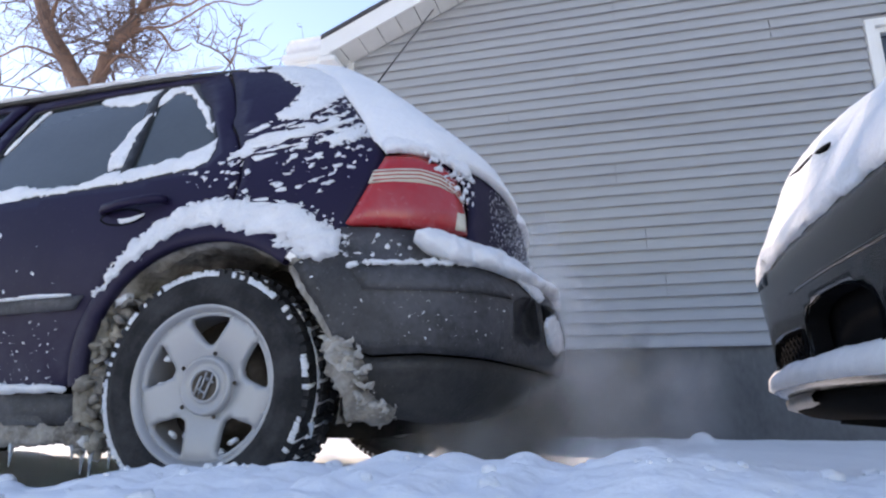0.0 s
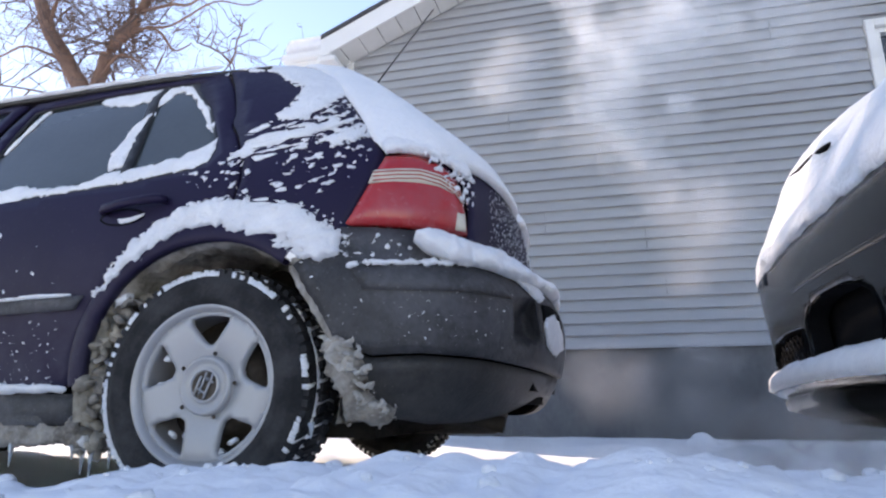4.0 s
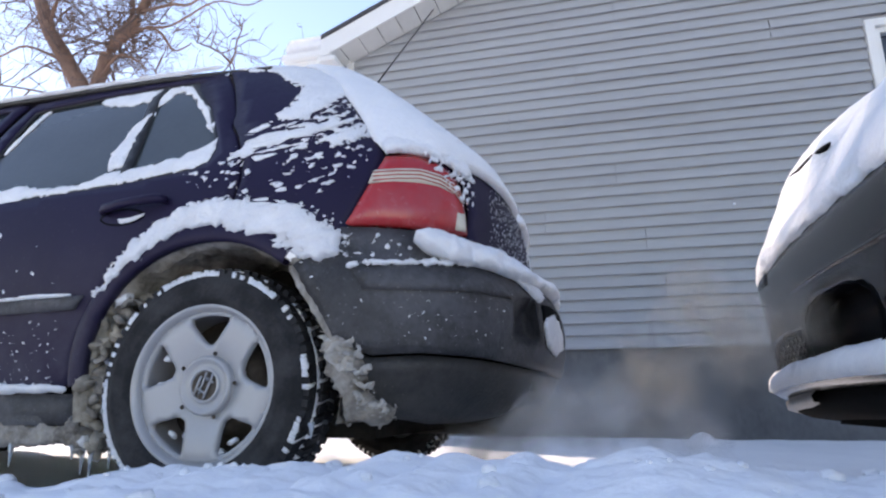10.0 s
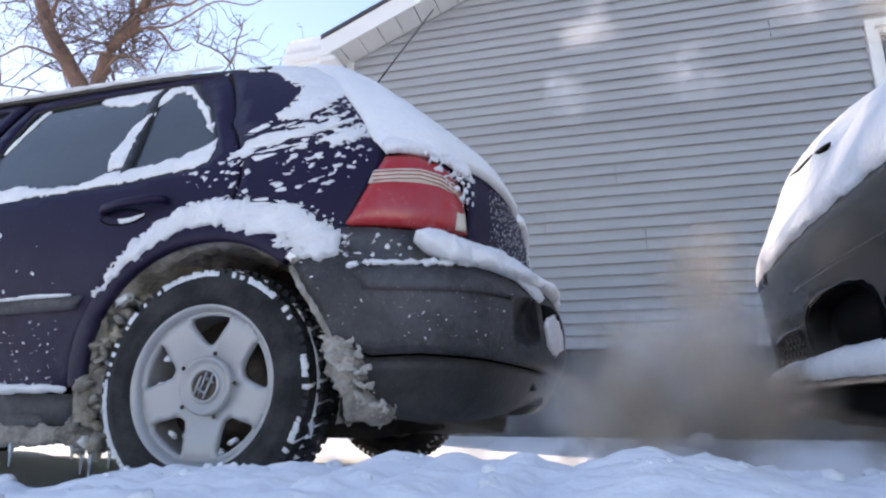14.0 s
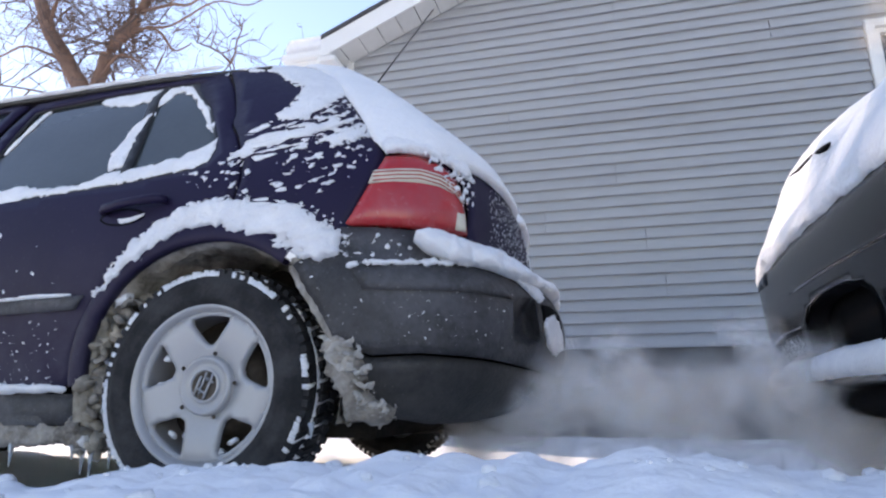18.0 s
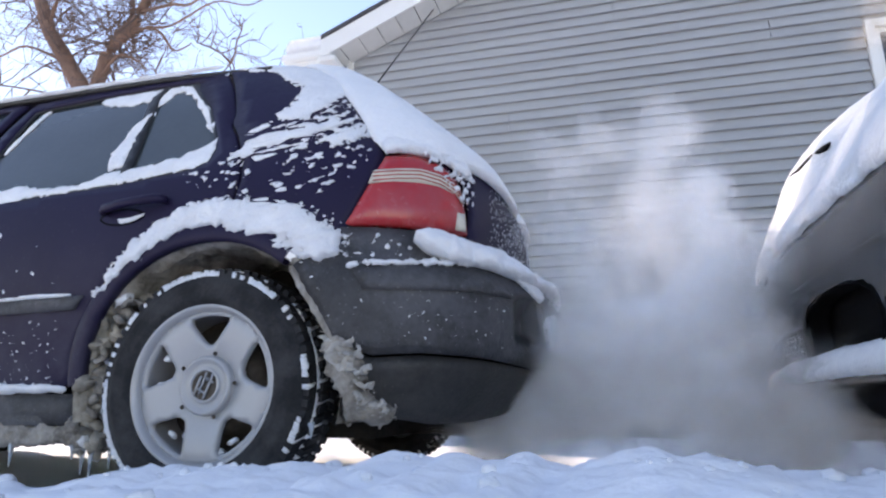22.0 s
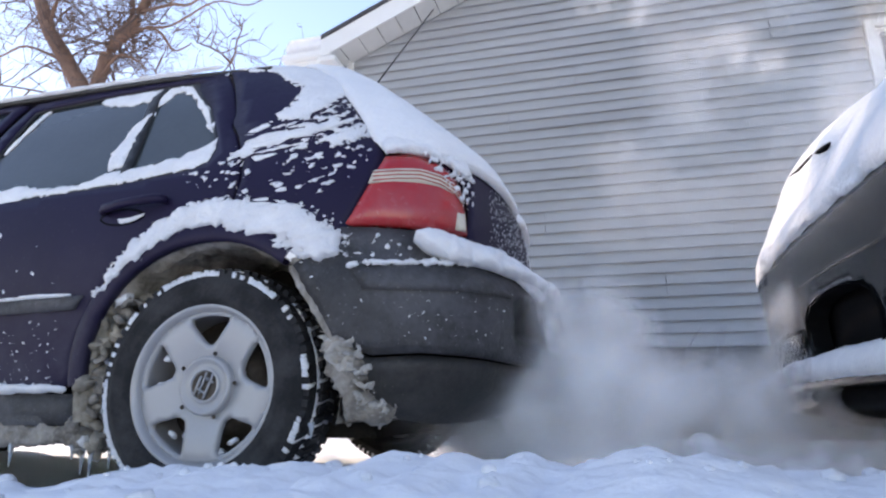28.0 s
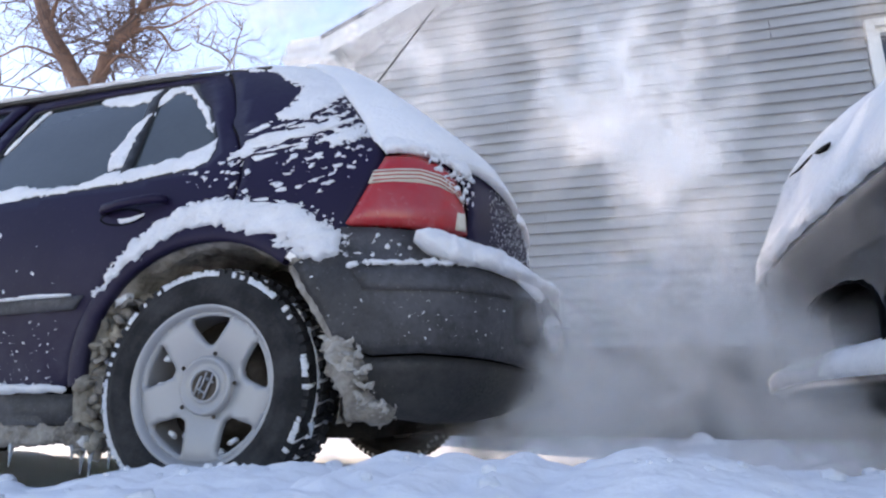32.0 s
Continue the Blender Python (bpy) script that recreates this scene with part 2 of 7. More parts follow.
def patch(outline, fn, off=0.0, step=0.03, thick=0.012, lift=None, holes=(), ragged=0.0, seed=0.0, scale=18.0):
    """A panel of the surface fn(s, z, off): triangulated inside the outline, with an edge turned in by thick. lift(s, z, d) raises points, d from the edge."""
    from mathutils.geometry import delaunay_2d_cdt
    rims = [resample(outline, step, ragged, seed, scale)] + [resample(h, step) for h in holes]
    pts, edges = [], []
    for r in rims:
        k0 = len(pts)
        pts += r
        edges += [(k0 + i, k0 + (i + 1) % len(r)) for i in range(len(r))]
    xs, ys = [p[0] for p in rims[0]], [p[1] for p in rims[0]]
    nx, ny = int((max(xs) - min(xs)) / step), int((max(ys) - min(ys)) / step)
    for i in range(1, nx + 1):
        for j in range(1, ny + 1):
            p = (min(xs) + (i + 0.5 * (j % 2)) * step, min(ys) + j * step)
            if inside(p, rims[0]) and all(not inside(p, h) for h in rims[1:]) and all(edge_distance(p, r) > 0.45 * step for r in rims):
                pts.append(p)
    vs, _, fs, *_ = delaunay_2d_cdt([Vector(p) for p in pts], edges, [], 0, 1e-5)
    bm = bmesh.new()
    flat = {}
    for v in vs:
        d = min(edge_distance((v.x, v.y), r) for r in rims)
        q = bm.verts.new(fn(v.x, v.y, off + (lift(v.x, v.y, d) if lift else 0.0)))
        flat[q] = (v.x, v.y)
    bm.verts.ensure_lookup_table()
    for f in fs:
        c = (sum(vs[i].x for i in f) / len(f), sum(vs[i].y for i in f) / len(f))
        if any(inside(c, h) for h in rims[1:]) or not inside(c, rims[0]):
            continue
        try:
            bm.faces.new([bm.verts[i] for i in f])
        except ValueError:
            pass
    if thick:
        rim_edges = [e for e in bm.edges if len(e.link_faces) == 1]
        old = {v for e in rim_edges for v in e.verts}
        near = {tuple(round(c, 6) for c in v.co): flat[v] for v in old}
        g = bmesh.ops.extrude_edge_only(bm, edges=rim_edges)["geom"]
        for v in [e for e in g if isinstance(e, bmesh.types.BMVert)]:
            sz = near[tuple(round(c, 6) for c in v.co)]
            v.co = fn(sz[0], sz[1], off - thick)
    bmesh.ops.recalc_face_normals(bm, faces=bm.faces[:])
    return bm


def signed(p, poly):
    d = edge_distance(p, poly)
    return d if inside(p, poly) else -d


def rime(field, fn, s0, s1, z0, z1, step, high, soft, off=0.001, grain=30.0):
    """Snow stuck wherever field(s, z) > 0 on a surface: islands with rounded, lumpy depth, cut along the field's zero line."""
    nx, ny = int((s1 - s0) / step) + 1, int((z1 - z0) / step) + 1
    val = [[field(s0 + i * step, z0 + j * step) for j in range(ny)] for i in range(nx)]
    bm = bmesh.new()
    made = {}

    def corner(i, j):
        if (i, j) not in made:
            s, z, f = s0 + i * step, z0 + j * step, val[i][j]
            t = min(1.0, f / soft)
            made[i, j] = bm.verts.new(fn(s, z, off + high * math.sqrt(t * (2 - t)) * (1 + 0.4 * n3(s, z, 1.7, grain) + 0.2 * n3(s, z, 5.7, grain * 3))))
        return made[i, j]

    def cut(a, b):
        k = (a, b) if a < b else (b, a)
        if k not in made:
            fa, fb = val[k[0][0]][k[0][1]], val[k[1][0]][k[1][1]]
            t = fa / (fa - fb)
            made[k] = bm.verts.new(fn(s0 + step * (k[0][0] + t * (k[1][0] - k[0][0])), z0 + step * (k[0][1] + t * (k[1][1] - k[0][1])), off - 0.002))
        return made[k]
    for i in range(nx - 1):
        for j in range(ny - 1):
            for tri in (((i, j), (i + 1, j), (i + 1, j + 1)), ((i, j), (i + 1, j + 1), (i, j + 1))):
                up = [val[a][b] > 0 for a, b in tri]
                if not any(up):
                    continue
                poly = []
                for k in range(3):
                    a, b = tri[k], tri[(k + 1) % 3]
                    if up[k]:
                        poly.append(corner(*a))
                    if up[k] != up[(k + 1) % 3]:
                        poly.append(cut(a, b))
                try:
                    bm.faces.new(poly)
                except ValueError:
                    pass
    return bm


def arc(cx, cz, r, a0, a1, n=14, flat=1.0):
    return [(cx + r * math.cos(radians(a0 + (a1 - a0) * i / n)), cz + flat * r * math.sin(radians(a0 + (a1 - a0) * i / n))) for i in range(n + 1)]


# ---- the ground: one sheet of snow, ploughed up into a low bank beside the driveway ----
RIDGE = ([-0.6, -0.2, 0.07, 0.14, 0.22, 0.35, 0.51, 0.56, 0.60, 0.63, 0.70, 0.73, 0.78, 0.83, 0.885, 0.93, 0.98, 1.07, 1.12, 1.22, 1.40, 2.2],
         [0.09, 0.097, 0.101, 0.116, 0.146, 0.148, 0.156, 0.146, 0.147, 0.170, 0.175, 0.168, 0.179, 0.172, 0.177, 0.162, 0.168, 0.193, 0.186, 0.170, 0.161, 0.15])


def ground_height(x, y):
    base = -0.012 + 0.010 * n3(x, y, 0.3, 1.3) + 0.006 * n3(x, y, 2.3, 5.0) + 0.003 * n3(x, y, 6.3, 17.0)
    if y > 1.0:
        base += -0.012 * min(1.0, (y - 1.0) / 1.5) + 0.025 * math.exp(-((y - 3.05) / 0.12) ** 2)
    base += 0.082 * math.exp(-(abs(x - 1.635) / 0.092) ** 3 - ((y - 2.75) / 0.09) ** 2)
    base += 0.04 * math.exp(-((x - 1.1) / 0.25) ** 2 - ((y - 1.9) / 0.3) ** 2)
    if -6.0 < y < -0.3:
        top = smooth_at(x, *RIDGE) - 0.004 + 0.010 * n3(x, y, 1.1, 9.0) + 0.010 * n3(x, y, 4.1, 24.0) + 0.012 * (0.3 - abs(n3(x, y, 2.7, 15.0))) + 0.007 * abs(n3(x, y, 8.1, 48.0)) + 0.003 * n3(x, y, 3.1, 90.0)
        line = -1.20 + 0.05 * n3(x, 0.5, 0.5, 2.2)
        if y >= line:
            k = math.exp(-((y - line) / 0.13) ** 2)
        else:
            k = 1.0 - 0.30 * min(1.0, ((line - y) / 1.3) ** 1.4)
        base += (top - base) * k
    return base


def build_ground():
    def axis(steps):
        out = [steps[0][0]]
        for a, b, d in steps:
            n = max(1, round((b - a) / d))
            out += [a + (b - a) * (i + 1) / n for i in range(n)]
        return out
    xs = axis([(-1500, -300, 300), (-300, -40, 40), (-40, -8, 4), (-8, -2.5, 0.5), (-2.5, -0.5, 0.07), (-0.5, 1.8, 0.014), (1.8, 4.2, 0.07), (4.2, 12, 0.6), (12, 40, 5), (40, 300, 40), (300, 1500, 300)])
    ys = axis([(-1500, -300, 300), (-300, -40, 40), (-40, -4, 3), (-4, -2.0, 0.2), (-2.0, -0.9, 0.014), (-0.9, 3.2, 0.045), (3.2, 12, 0.8), (12, 40, 5), (40, 300, 40), (300, 1500, 300)])
    vs = [(x, y, ground_height(x, y)) for y in ys for x in xs]
    n = len(xs)
    fs = [(j * n + i, j * n + i + 1, (j + 1) * n + i + 1, (j + 1) * n + i) for j in range(len(ys) - 1) for i in range(n - 1)]
    me = bpy.data.meshes.new("ground")
    me.from_pydata(vs, [], fs)
    for p in me.polygons:
        p.use_smooth = True
    me.materials.append(GROUND_SNOW)
    tagged(new("ground", me), "snow-covered driveway and yard with a ploughed bank", "ground", kind="structure")


def clod(r, seed, squash=0.7, sub=2):
    bm = bmesh.new()
    bmesh.ops.create_icosphere(bm, subdivisions=sub, radius=1.0)
    for v in bm.verts:
        k = r * (1 + 0.35 * n3(v.co.x + seed, v.co.y, v.co.z, 1.6) + 0.15 * n3(v.co.x, v.co.y + seed, v.co.z, 4.0))
        v.co = (v.co.x * k, v.co.y * k, v.co.z * k * squash)
    return bm


def join(into, bm, m):
    me = bpy.data.meshes.new("piece")
    bm.transform(m)
    bm.to_mesh(me)
    bm.free()
    into.from_mesh(me)
    bpy.data.meshes.remove(me)


def build_clods():
    rng = random.Random(4)
    bm = bmesh.new()
    for i in range(130):
        x, y = rng.uniform(-0.3, 1.6), rng.uniform(-1.65, -1.08)
        r = rng.uniform(0.003, 0.010) * (2.0 if rng.random() < 0.12 else 1.0)
        join(bm, clod(r, i * 3.7, 0.75, 1 if r < 0.008 else 2), pose(x, y, ground_height(x, y) + r * 0.15, 0, 0, rng.uniform(0, 360)))
    tagged(part("snow_crumbs", bm, SNOW), "small crumbs and clods of snow on the bank", "snow", kind="stuff")


# ---- the house: gable wall with lapped siding over a concrete foundation ----
WALL_Y, SILL_Z, COURSE = 3.13, 0.719, 0.1012
LEFT, RIGHT, EAVE_Z, PITCH = -1.42, 8.6, 3.77, 0.434


def rake_z(x):
    return EAVE_Z + PITCH * min(x - LEFT, RIGHT - x)


def siding_board(x0, x1, y):
    """One lapped course, from x0 to x1, its foot standing proud of the course below."""
    prof = [(0.004, 0.022), (-0.021, 0.022), (-0.0225, 0.0), (-0.026, 0.0), (-0.028, 0.004), (-0.026, 0.012), (-0.002, COURSE - 0.004), (-0.002, COURSE + 0.018), (0.004, COURSE + 0.018)]
    bm = bmesh.new()
    ends = [[bm.verts.new((x, y + a, z)) for a, z in prof] for x in (x0, x1)]
    n = len(prof)
    for k in range(n):
        bm.faces.new((ends[0][k], ends[0][(k + 1) % n], ends[1][(k + 1) % n], ends[1][k]))
    bm.faces.new(ends[0][::-1]), bm.faces.new(ends[1])
    bmesh.ops.recalc_face_normals(bm, faces=bm.faces[:])
    return bm


WINDOW = (3.27, 4.25, 2.10, 3.40)


def build_house():
    house = thing("house", "house with grey lapped siding, white trim and a concrete foundation", "house", (LEFT, WALL_Y, 0))
    inv = Matrix.Translation((-LEFT, -WALL_Y, 0))

    def add(name, bm, mat, parent=house, label="", smooth=False):
        bm.transform(inv)
        return part(name, bm, mat, parent, label, smooth)
    top = rake_z((LEFT + RIGHT) / 2)
    # gable wall with the window opening cut through
    bm = bmesh.new()
    x0, x1, z0, z1 = WINDOW
    xm = (LEFT + RIGHT) / 2
    for poly in ([(LEFT, SILL_Z), (x0, SILL_Z), (x0, rake_z(x0)), (LEFT, EAVE_Z)], [(x0, SILL_Z), (x1, SILL_Z), (x1, z0), (x0, z0)],
                 [(x0, z1), (x1, z1), (x1, rake_z(x1)), (xm, top), (x0, rake_z(x0))], [(x1, SILL_Z), (RIGHT, SILL_Z), (RIGHT, EAVE_Z), (x1, rake_z(x1))]):
        f = bm.faces.new([bm.verts.new((x, WALL_Y + 0.005, z)) for x, z in poly])
        g = bmesh.ops.extrude_face_region(bm, geom=[f])["geom"]
        bmesh.ops.translate(bm, verts=[v for v in g if isinstance(v, bmesh.types.BMVert)], vec=(0, 0.15, 0))
    bmesh.ops.recalc_face_normals(bm, faces=bm.faces[:])
    wall = add("wall", bm, SIDING)
    bm = box((LEFT, WALL_Y + 0.16, SILL_Z), (LEFT + 0.15, 11.0, EAVE_Z))
    add("side_wall", bm, SIDING)
    add("side_wall", box((RIGHT - 0.15, WALL_Y + 0.16, SILL_Z), (RIGHT, 11.0, EAVE_Z)), SIDING)
    add("rear_wall", box((LEFT, 11.0, -0.3), (RIGHT, 11.15, EAVE_Z)), SIDING)
    add("foundation", box((LEFT + 0.02, WALL_Y + 0.012, -0.4), (RIGHT - 0.02, 10.99, SILL_Z - 0.002)), CONCRETE, house, "weathered poured concrete foundation")
    add("starter_strip", box((LEFT, WALL_Y - 0.034, SILL_Z - 0.012), (RIGHT, WALL_Y + 0.004, SILL_Z + 0.006)), SIDING)
    add("corner_post", box((LEFT - 0.03, WALL_Y - 0.032, SILL_Z - 0.01), (LEFT + 0.06, WALL_Y + 0.06, EAVE_Z - 0.02), 0.004), TRIM)
    # siding, course by course; long boards meet in short laps
    laps = {24: 0.879, 25: 0.879, 20: 0.24, 21: 0.24, 30: 1.26, 31: 1.26, 26: 2.56, 27: 2.56, 14: 1.18, 15: 1.18, 8: 1.39, 9: 1.39, 4: 1.52, 5: 1.52, 10: 0.545, 11: 0.545}
    rng = random.Random(11)
    k = 0
    while SILL_Z + k * COURSE < top - 0.25:
        z = SILL_Z + k * COURSE - 0.001
        lo, hi = LEFT + 0.06, RIGHT - 0.06
        if z + COURSE > EAVE_Z:
            lo = max(lo, LEFT + (z + COURSE - EAVE_Z) / PITCH)
            hi = min(hi, RIGHT - (z + COURSE - EAVE_Z) / PITCH)
        cuts = [lo]
        if k in laps:
            cuts.append(laps[k])
        elif (k // 2) % 3:
            cuts.append(4.6 + 0.7 * ((k // 2 * 37) % 5))
        cuts.append(hi)
        spans = []
        for i, (a, b) in enumerate(zip(cuts, cuts[1:])):
            if z + COURSE > WINDOW[2] and z < WINDOW[3] and a < WINDOW[1] and b > WINDOW[0]:
                spans += [(a, WINDOW[0] - 0.005, i), (WINDOW[1] + 0.005, b, i)]
            else:
                spans.append((a, b, i))
        for a, b, i in spans:
            if b - a > 0.05:
                bm = siding_board(a + (0.003 if i else 0.0), b - (0.003 if k in laps and not i else 0.0), WALL_Y - (0.003 if i else 0.0))
                add("siding_board", shift(bm, (0, 0, z)), SIDING, wall)
        k += 1
    # window
    win = add("window", box((x0, WALL_Y + 0.06, z0), (x1, WALL_Y + 0.075, z1)), PANE, house, "dark double-glazed window in a white frame")
    for lo, hi in (((x0, z0), (x0 + 0.07, z1)), ((x1 - 0.07, z0), (x1, z1)), ((x0 + 0.07, z1 - 0.07), (x1 - 0.07, z1)), ((x0 + 0.07, z0), (x1 - 0.07, z0 + 0.07))):
        add("casing", box((lo[0], WALL_Y - 0.045, lo[1]), (hi[0], WALL_Y + 0.10, hi[1]), 0.006), TRIM, win)
    for lo, hi in (((x0 + 0.07, z0 + 0.07), (x0 + 0.115, z1 - 0.07)), ((x1 - 0.115, z0 + 0.07), (x1 - 0.07, z1 - 0.07)), ((x0 + 0.115, z1 - 0.115), (x1 - 0.115, z1 - 0.07)), ((x0 + 0.115, 2.72), (x1 - 0.115, 2.77))):
        add("sash", box((lo[0], WALL_Y - 0.005, lo[1]), (hi[0], WALL_Y + 0.09, hi[1]), 0.004), TRIM, win)
    # roof with its overhanging rake: soffit panels, fascia, dark drip edge, shingles
    over, yf = 0.33, WALL_Y - 0.33
    roof = None
    for side in (0, 1):
        def rp(x):
            return x if side == 0 else LEFT + RIGHT - x
        bm = bmesh.new()
        a, b = LEFT - 0.16, xm
        za, zb = EAVE_Z + PITCH * (a - LEFT), top
        for lo, hi, y0, y1, nm, mat in ((0.115, 0.165, yf - 0.03, 11.3, "roof_slab", SHINGLE), (-0.085, 0.118, yf - 0.02, yf, "fascia", TRIM), (0.118, 0.132, yf - 0.036, yf - 0.0302, "drip_edge", SHINGLE)):
            bm = bmesh.new()
            vs = [bm.verts.new((rp(x), y, z + d)) for y in (y0, y1) for x, z, d in ((a, za, lo), (b, zb, lo), (b, zb, hi), (a, za, hi))]
            for f in ((0, 1, 2, 3), (7, 6, 5, 4), (0, 4, 5, 1), (1, 5, 6, 2), (2, 6, 7, 3), (3, 7, 4, 0)):
                bm.faces.new([vs[i] for i in f])
            bmesh.ops.recalc_face_normals(bm, faces=bm.faces[:])
            add(nm, bm, mat)
        x = a
        while x < b - 0.05:
            e = min(x + 0.192, b)
            bm = bmesh.new()
            pts = [(x + 0.003, 0.0), (x + 0.010, 0.006), (e - 0.010, 0.006), (e - 0.003, 0.0)]
            rows = [[bm.verts.new((rp(px), y, EAVE_Z + PITCH * (px - LEFT) - 0.07 - d)) for px, d in pts] for y in (yf + 0.001, WALL_Y - 0.022)]
            for i in range(3):
                bm.faces.new((rows[0][i], rows[0][i + 1], rows[1][i + 1], rows[1][i]))
            add("soffit_panel", bm, SOFFIT)
            x = e
    add("soffit_return", box((LEFT - 0.17, yf - 0.028, EAVE_Z - 0.20), (LEFT - 0.0, WALL_Y + 0.1, EAVE_Z - 0.145), 0.006), TRIM)
    add("eave_end", box((LEFT - 0.175, yf - 0.024, EAVE_Z - 0.144), (LEFT - 0.06, WALL_Y + 0.1, EAVE_Z - 0.06), 0.01), TRIM)
    add("gutter", box((LEFT - 0.29, WALL_Y - 0.2, EAVE_Z - 0.14), (LEFT - 0.177, 11.2, EAVE_Z - 0.03), 0.02), TRIM)


def build_neighbour():
    ob = thing("neighbouring_house", "tall pale house with thick snow on its flat roof", "house", (-8.6, 14.0, 0))
    part("wall", box((0.05, 0, -0.3), (4.6, 5, 11.0)), TRIM, ob, smooth=False)
    part("roof", box((-0.05, -0.2, 11.0), (4.7, 5.2, 11.25), 0.03), TRIM, ob, smooth=False)
    part("roof_snow", box((0.0, -0.15, 11.25), (4.65, 5.1, 11.85), 0.14), SNOW, ob, "thick cap of snow")


# ---- the bare tree behind the car ----
def build_tree():
    tree = thing("tree", "bare deciduous tree with a forked reddish-brown trunk", "tree", (-7.0, 5.5, 0))
    o = Vector((-7.0, 5.5, 0))
    rng = random.Random(8)
    limbs, wood = [], bmesh.new()

    def limb(pts, r0, r1, name="limb"):
        n = 5 * (len(pts) - 1)
        xs = list(range(len(pts)))
        path = []
        for i in range(n + 1):
            t = i / n * (len(pts) - 1)
            path.append(Vector([smooth_at(t, xs, [p[c] for p in pts]) for c in range(3)]) + 0.5 * r1 * Vector((n3(t, r0, 1, 2), n3(t, r0, 2, 2), n3(t, r0, 3, 2))))
        rad = [r0 + (r1 - r0) * (i / n) for i in range(n + 1)]
        part(name, tube([p - o for p in path], rad, 12), BARK, tree)
        limbs.append((path, rad))
    limb([(-6.9, 5.6, -0.1), (-6.95, 5.6, 2.5), (-7.1, 5.5, 4.6), (-7.31, 5.5, 5.42)], 0.231, 0.163, "trunk")
    limb([(-7.31, 5.5, 5.35), (-7.93, 5.5, 6.15), (-8.5, 5.5, 7.0), (-9.0, 5.5, 8.2), (-9.2, 5.4, 9.6)], 0.150, 0.088)
    limb([(-7.22, 5.5, 5.3), (-7.08, 5.5, 5.85), (-7.0, 5.5, 6.2), (-6.55, 5.45, 6.45), (-6.3, 5.4, 6.85), (-6.2, 5.4, 7.6), (-6.4, 5.3, 9.0)], 0.112, 0.058)
    limb([(-7.0, 5.5, 6.1), (-6.85, 5.45, 6.4), (-6.5, 5.4, 6.75), (-6.7, 5.4, 7.5)], 0.048, 0.024)
    limb([(-6.75, 5.5, 6.4), (-6.2, 5.4, 6.42), (-5.8, 5.3, 6.2), (-5.4, 5.2, 5.75), (-5.0, 5.1, 5.75)], 0.034, 0.010)
    limb([(-6.4, 5.4, 6.75), (-5.6, 5.2, 6.62), (-5.0, 5.0, 6.4), (-4.6, 5.0, 6.75), (-4.5, 5.0, 7.4)], 0.030, 0.009)
    limb([(-7.15, 5.5, 5.6), (-6.6, 5.3, 5.9), (-6.2, 5.3, 5.75), (-5.9, 5.2, 5.5)], 0.027, 0.009)
    limb([(-8.4, 5.5, 6.9), (-8.0, 5.3, 7.5), (-7.4, 5.2, 7.8), (-6.9, 5.2, 8.6)], 0.036, 0.013)
    limb([(-7.9, 5.5, 6.1), (-8.6, 5.3, 6.4), (-9.3, 5.3, 6.3), (-10.0, 5.2, 6.7)], 0.027, 0.009)
    limb([(-6.3, 5.4, 6.9), (-5.8, 5.3, 7.5), (-5.2, 5.2, 7.8), (-4.6, 5.2, 8.6)], 0.036, 0.013)
    limb([(-6.2, 5.4, 6.42), (-5.4, 5.1, 6.15), (-4.6, 5.0, 6.35), (-3.9, 4.9, 6.1), (-3.5, 4.9, 6.25)], 0.021, 0.006)
    limb([(-5.6, 5.2, 6.62), (-5.1, 5.1, 7.0), (-4.3, 5.0, 7.0), (-3.7, 5.0, 7.3)], 0.018, 0.005)
    twigs = bmesh.new()
    budget = [5200]

    def twig(p, d, length, r, depth):
        if budget[0] <= 0:
            return
        budget[0] -= 1
        pts, q, k = [p.copy()], p.copy(), d.copy()
        for i in range(4):
            k = (k + Vector((rng.gauss(0, 0.25), rng.gauss(0, 0.18), rng.gauss(0.03, 0.25)))).normalized()
            q = q + k * length / 4
            pts.append(q.copy())
        tube([a - o for a in pts], [r * (1 - 0.75 * i / 4) for i in range(5)], 4 if r < 0.012 else 6, twigs, closed=False)
        if depth:
            for _ in range(rng.randint(3, 5)):
                i = rng.randint(1, 4)
                side = Vector((rng.gauss(0, 1), rng.gauss(0, 0.6), rng.gauss(0.15, 0.8))).normalized()
                twig(pts[i], (k * 0.6 + side).normalized(), length * rng.uniform(0.45, 0.75), r * rng.uniform(0.45, 0.65), depth - 1)
    for path, rad in limbs[1:]:
        for i in range(3, len(path), 2):
            for _ in range(3):
                side = Vector((rng.gauss(0, 1), rng.gauss(0, 0.5), rng.gauss(0.1, 0.8))).normalized()
                twig(path[i], side, rng.uniform(0.7, 1.5), min(0.019, rad[i] * 0.4), 3 if rng.random() < 0.8 else 2)
    tagged(part("crown", twigs, TWIG, tree, "dense bare twigs"), kind="stuff")
    # a second, more distant bare tree
    far = thing("tree", "distant bare tree with fine pale twigs", "tree", (-16.0, 18.0, 0))
    o2 = Vector((-16.0, 18.0, 0))
    o.xyz = o2
    part("trunk", tube([Vector((0, 0, -0.2)), Vector((0.2, 0, 6)), Vector((-0.3, 0, 12))], [0.4, 0.3, 0.2], 10), BARK, far)
    twigs = bmesh.new()
    budget[0] = 1100
    for i in range(26):
        p = o2 + Vector((rng.uniform(-0.3, 0.3), 0, rng.uniform(6, 12)))
        twig(p, Vector((rng.uniform(-1.0, 1.0), rng.gauss(0, 0.3), rng.uniform(0.1, 0.9))).normalized(), rng.uniform(3.0, 5.5), 0.09, 3)
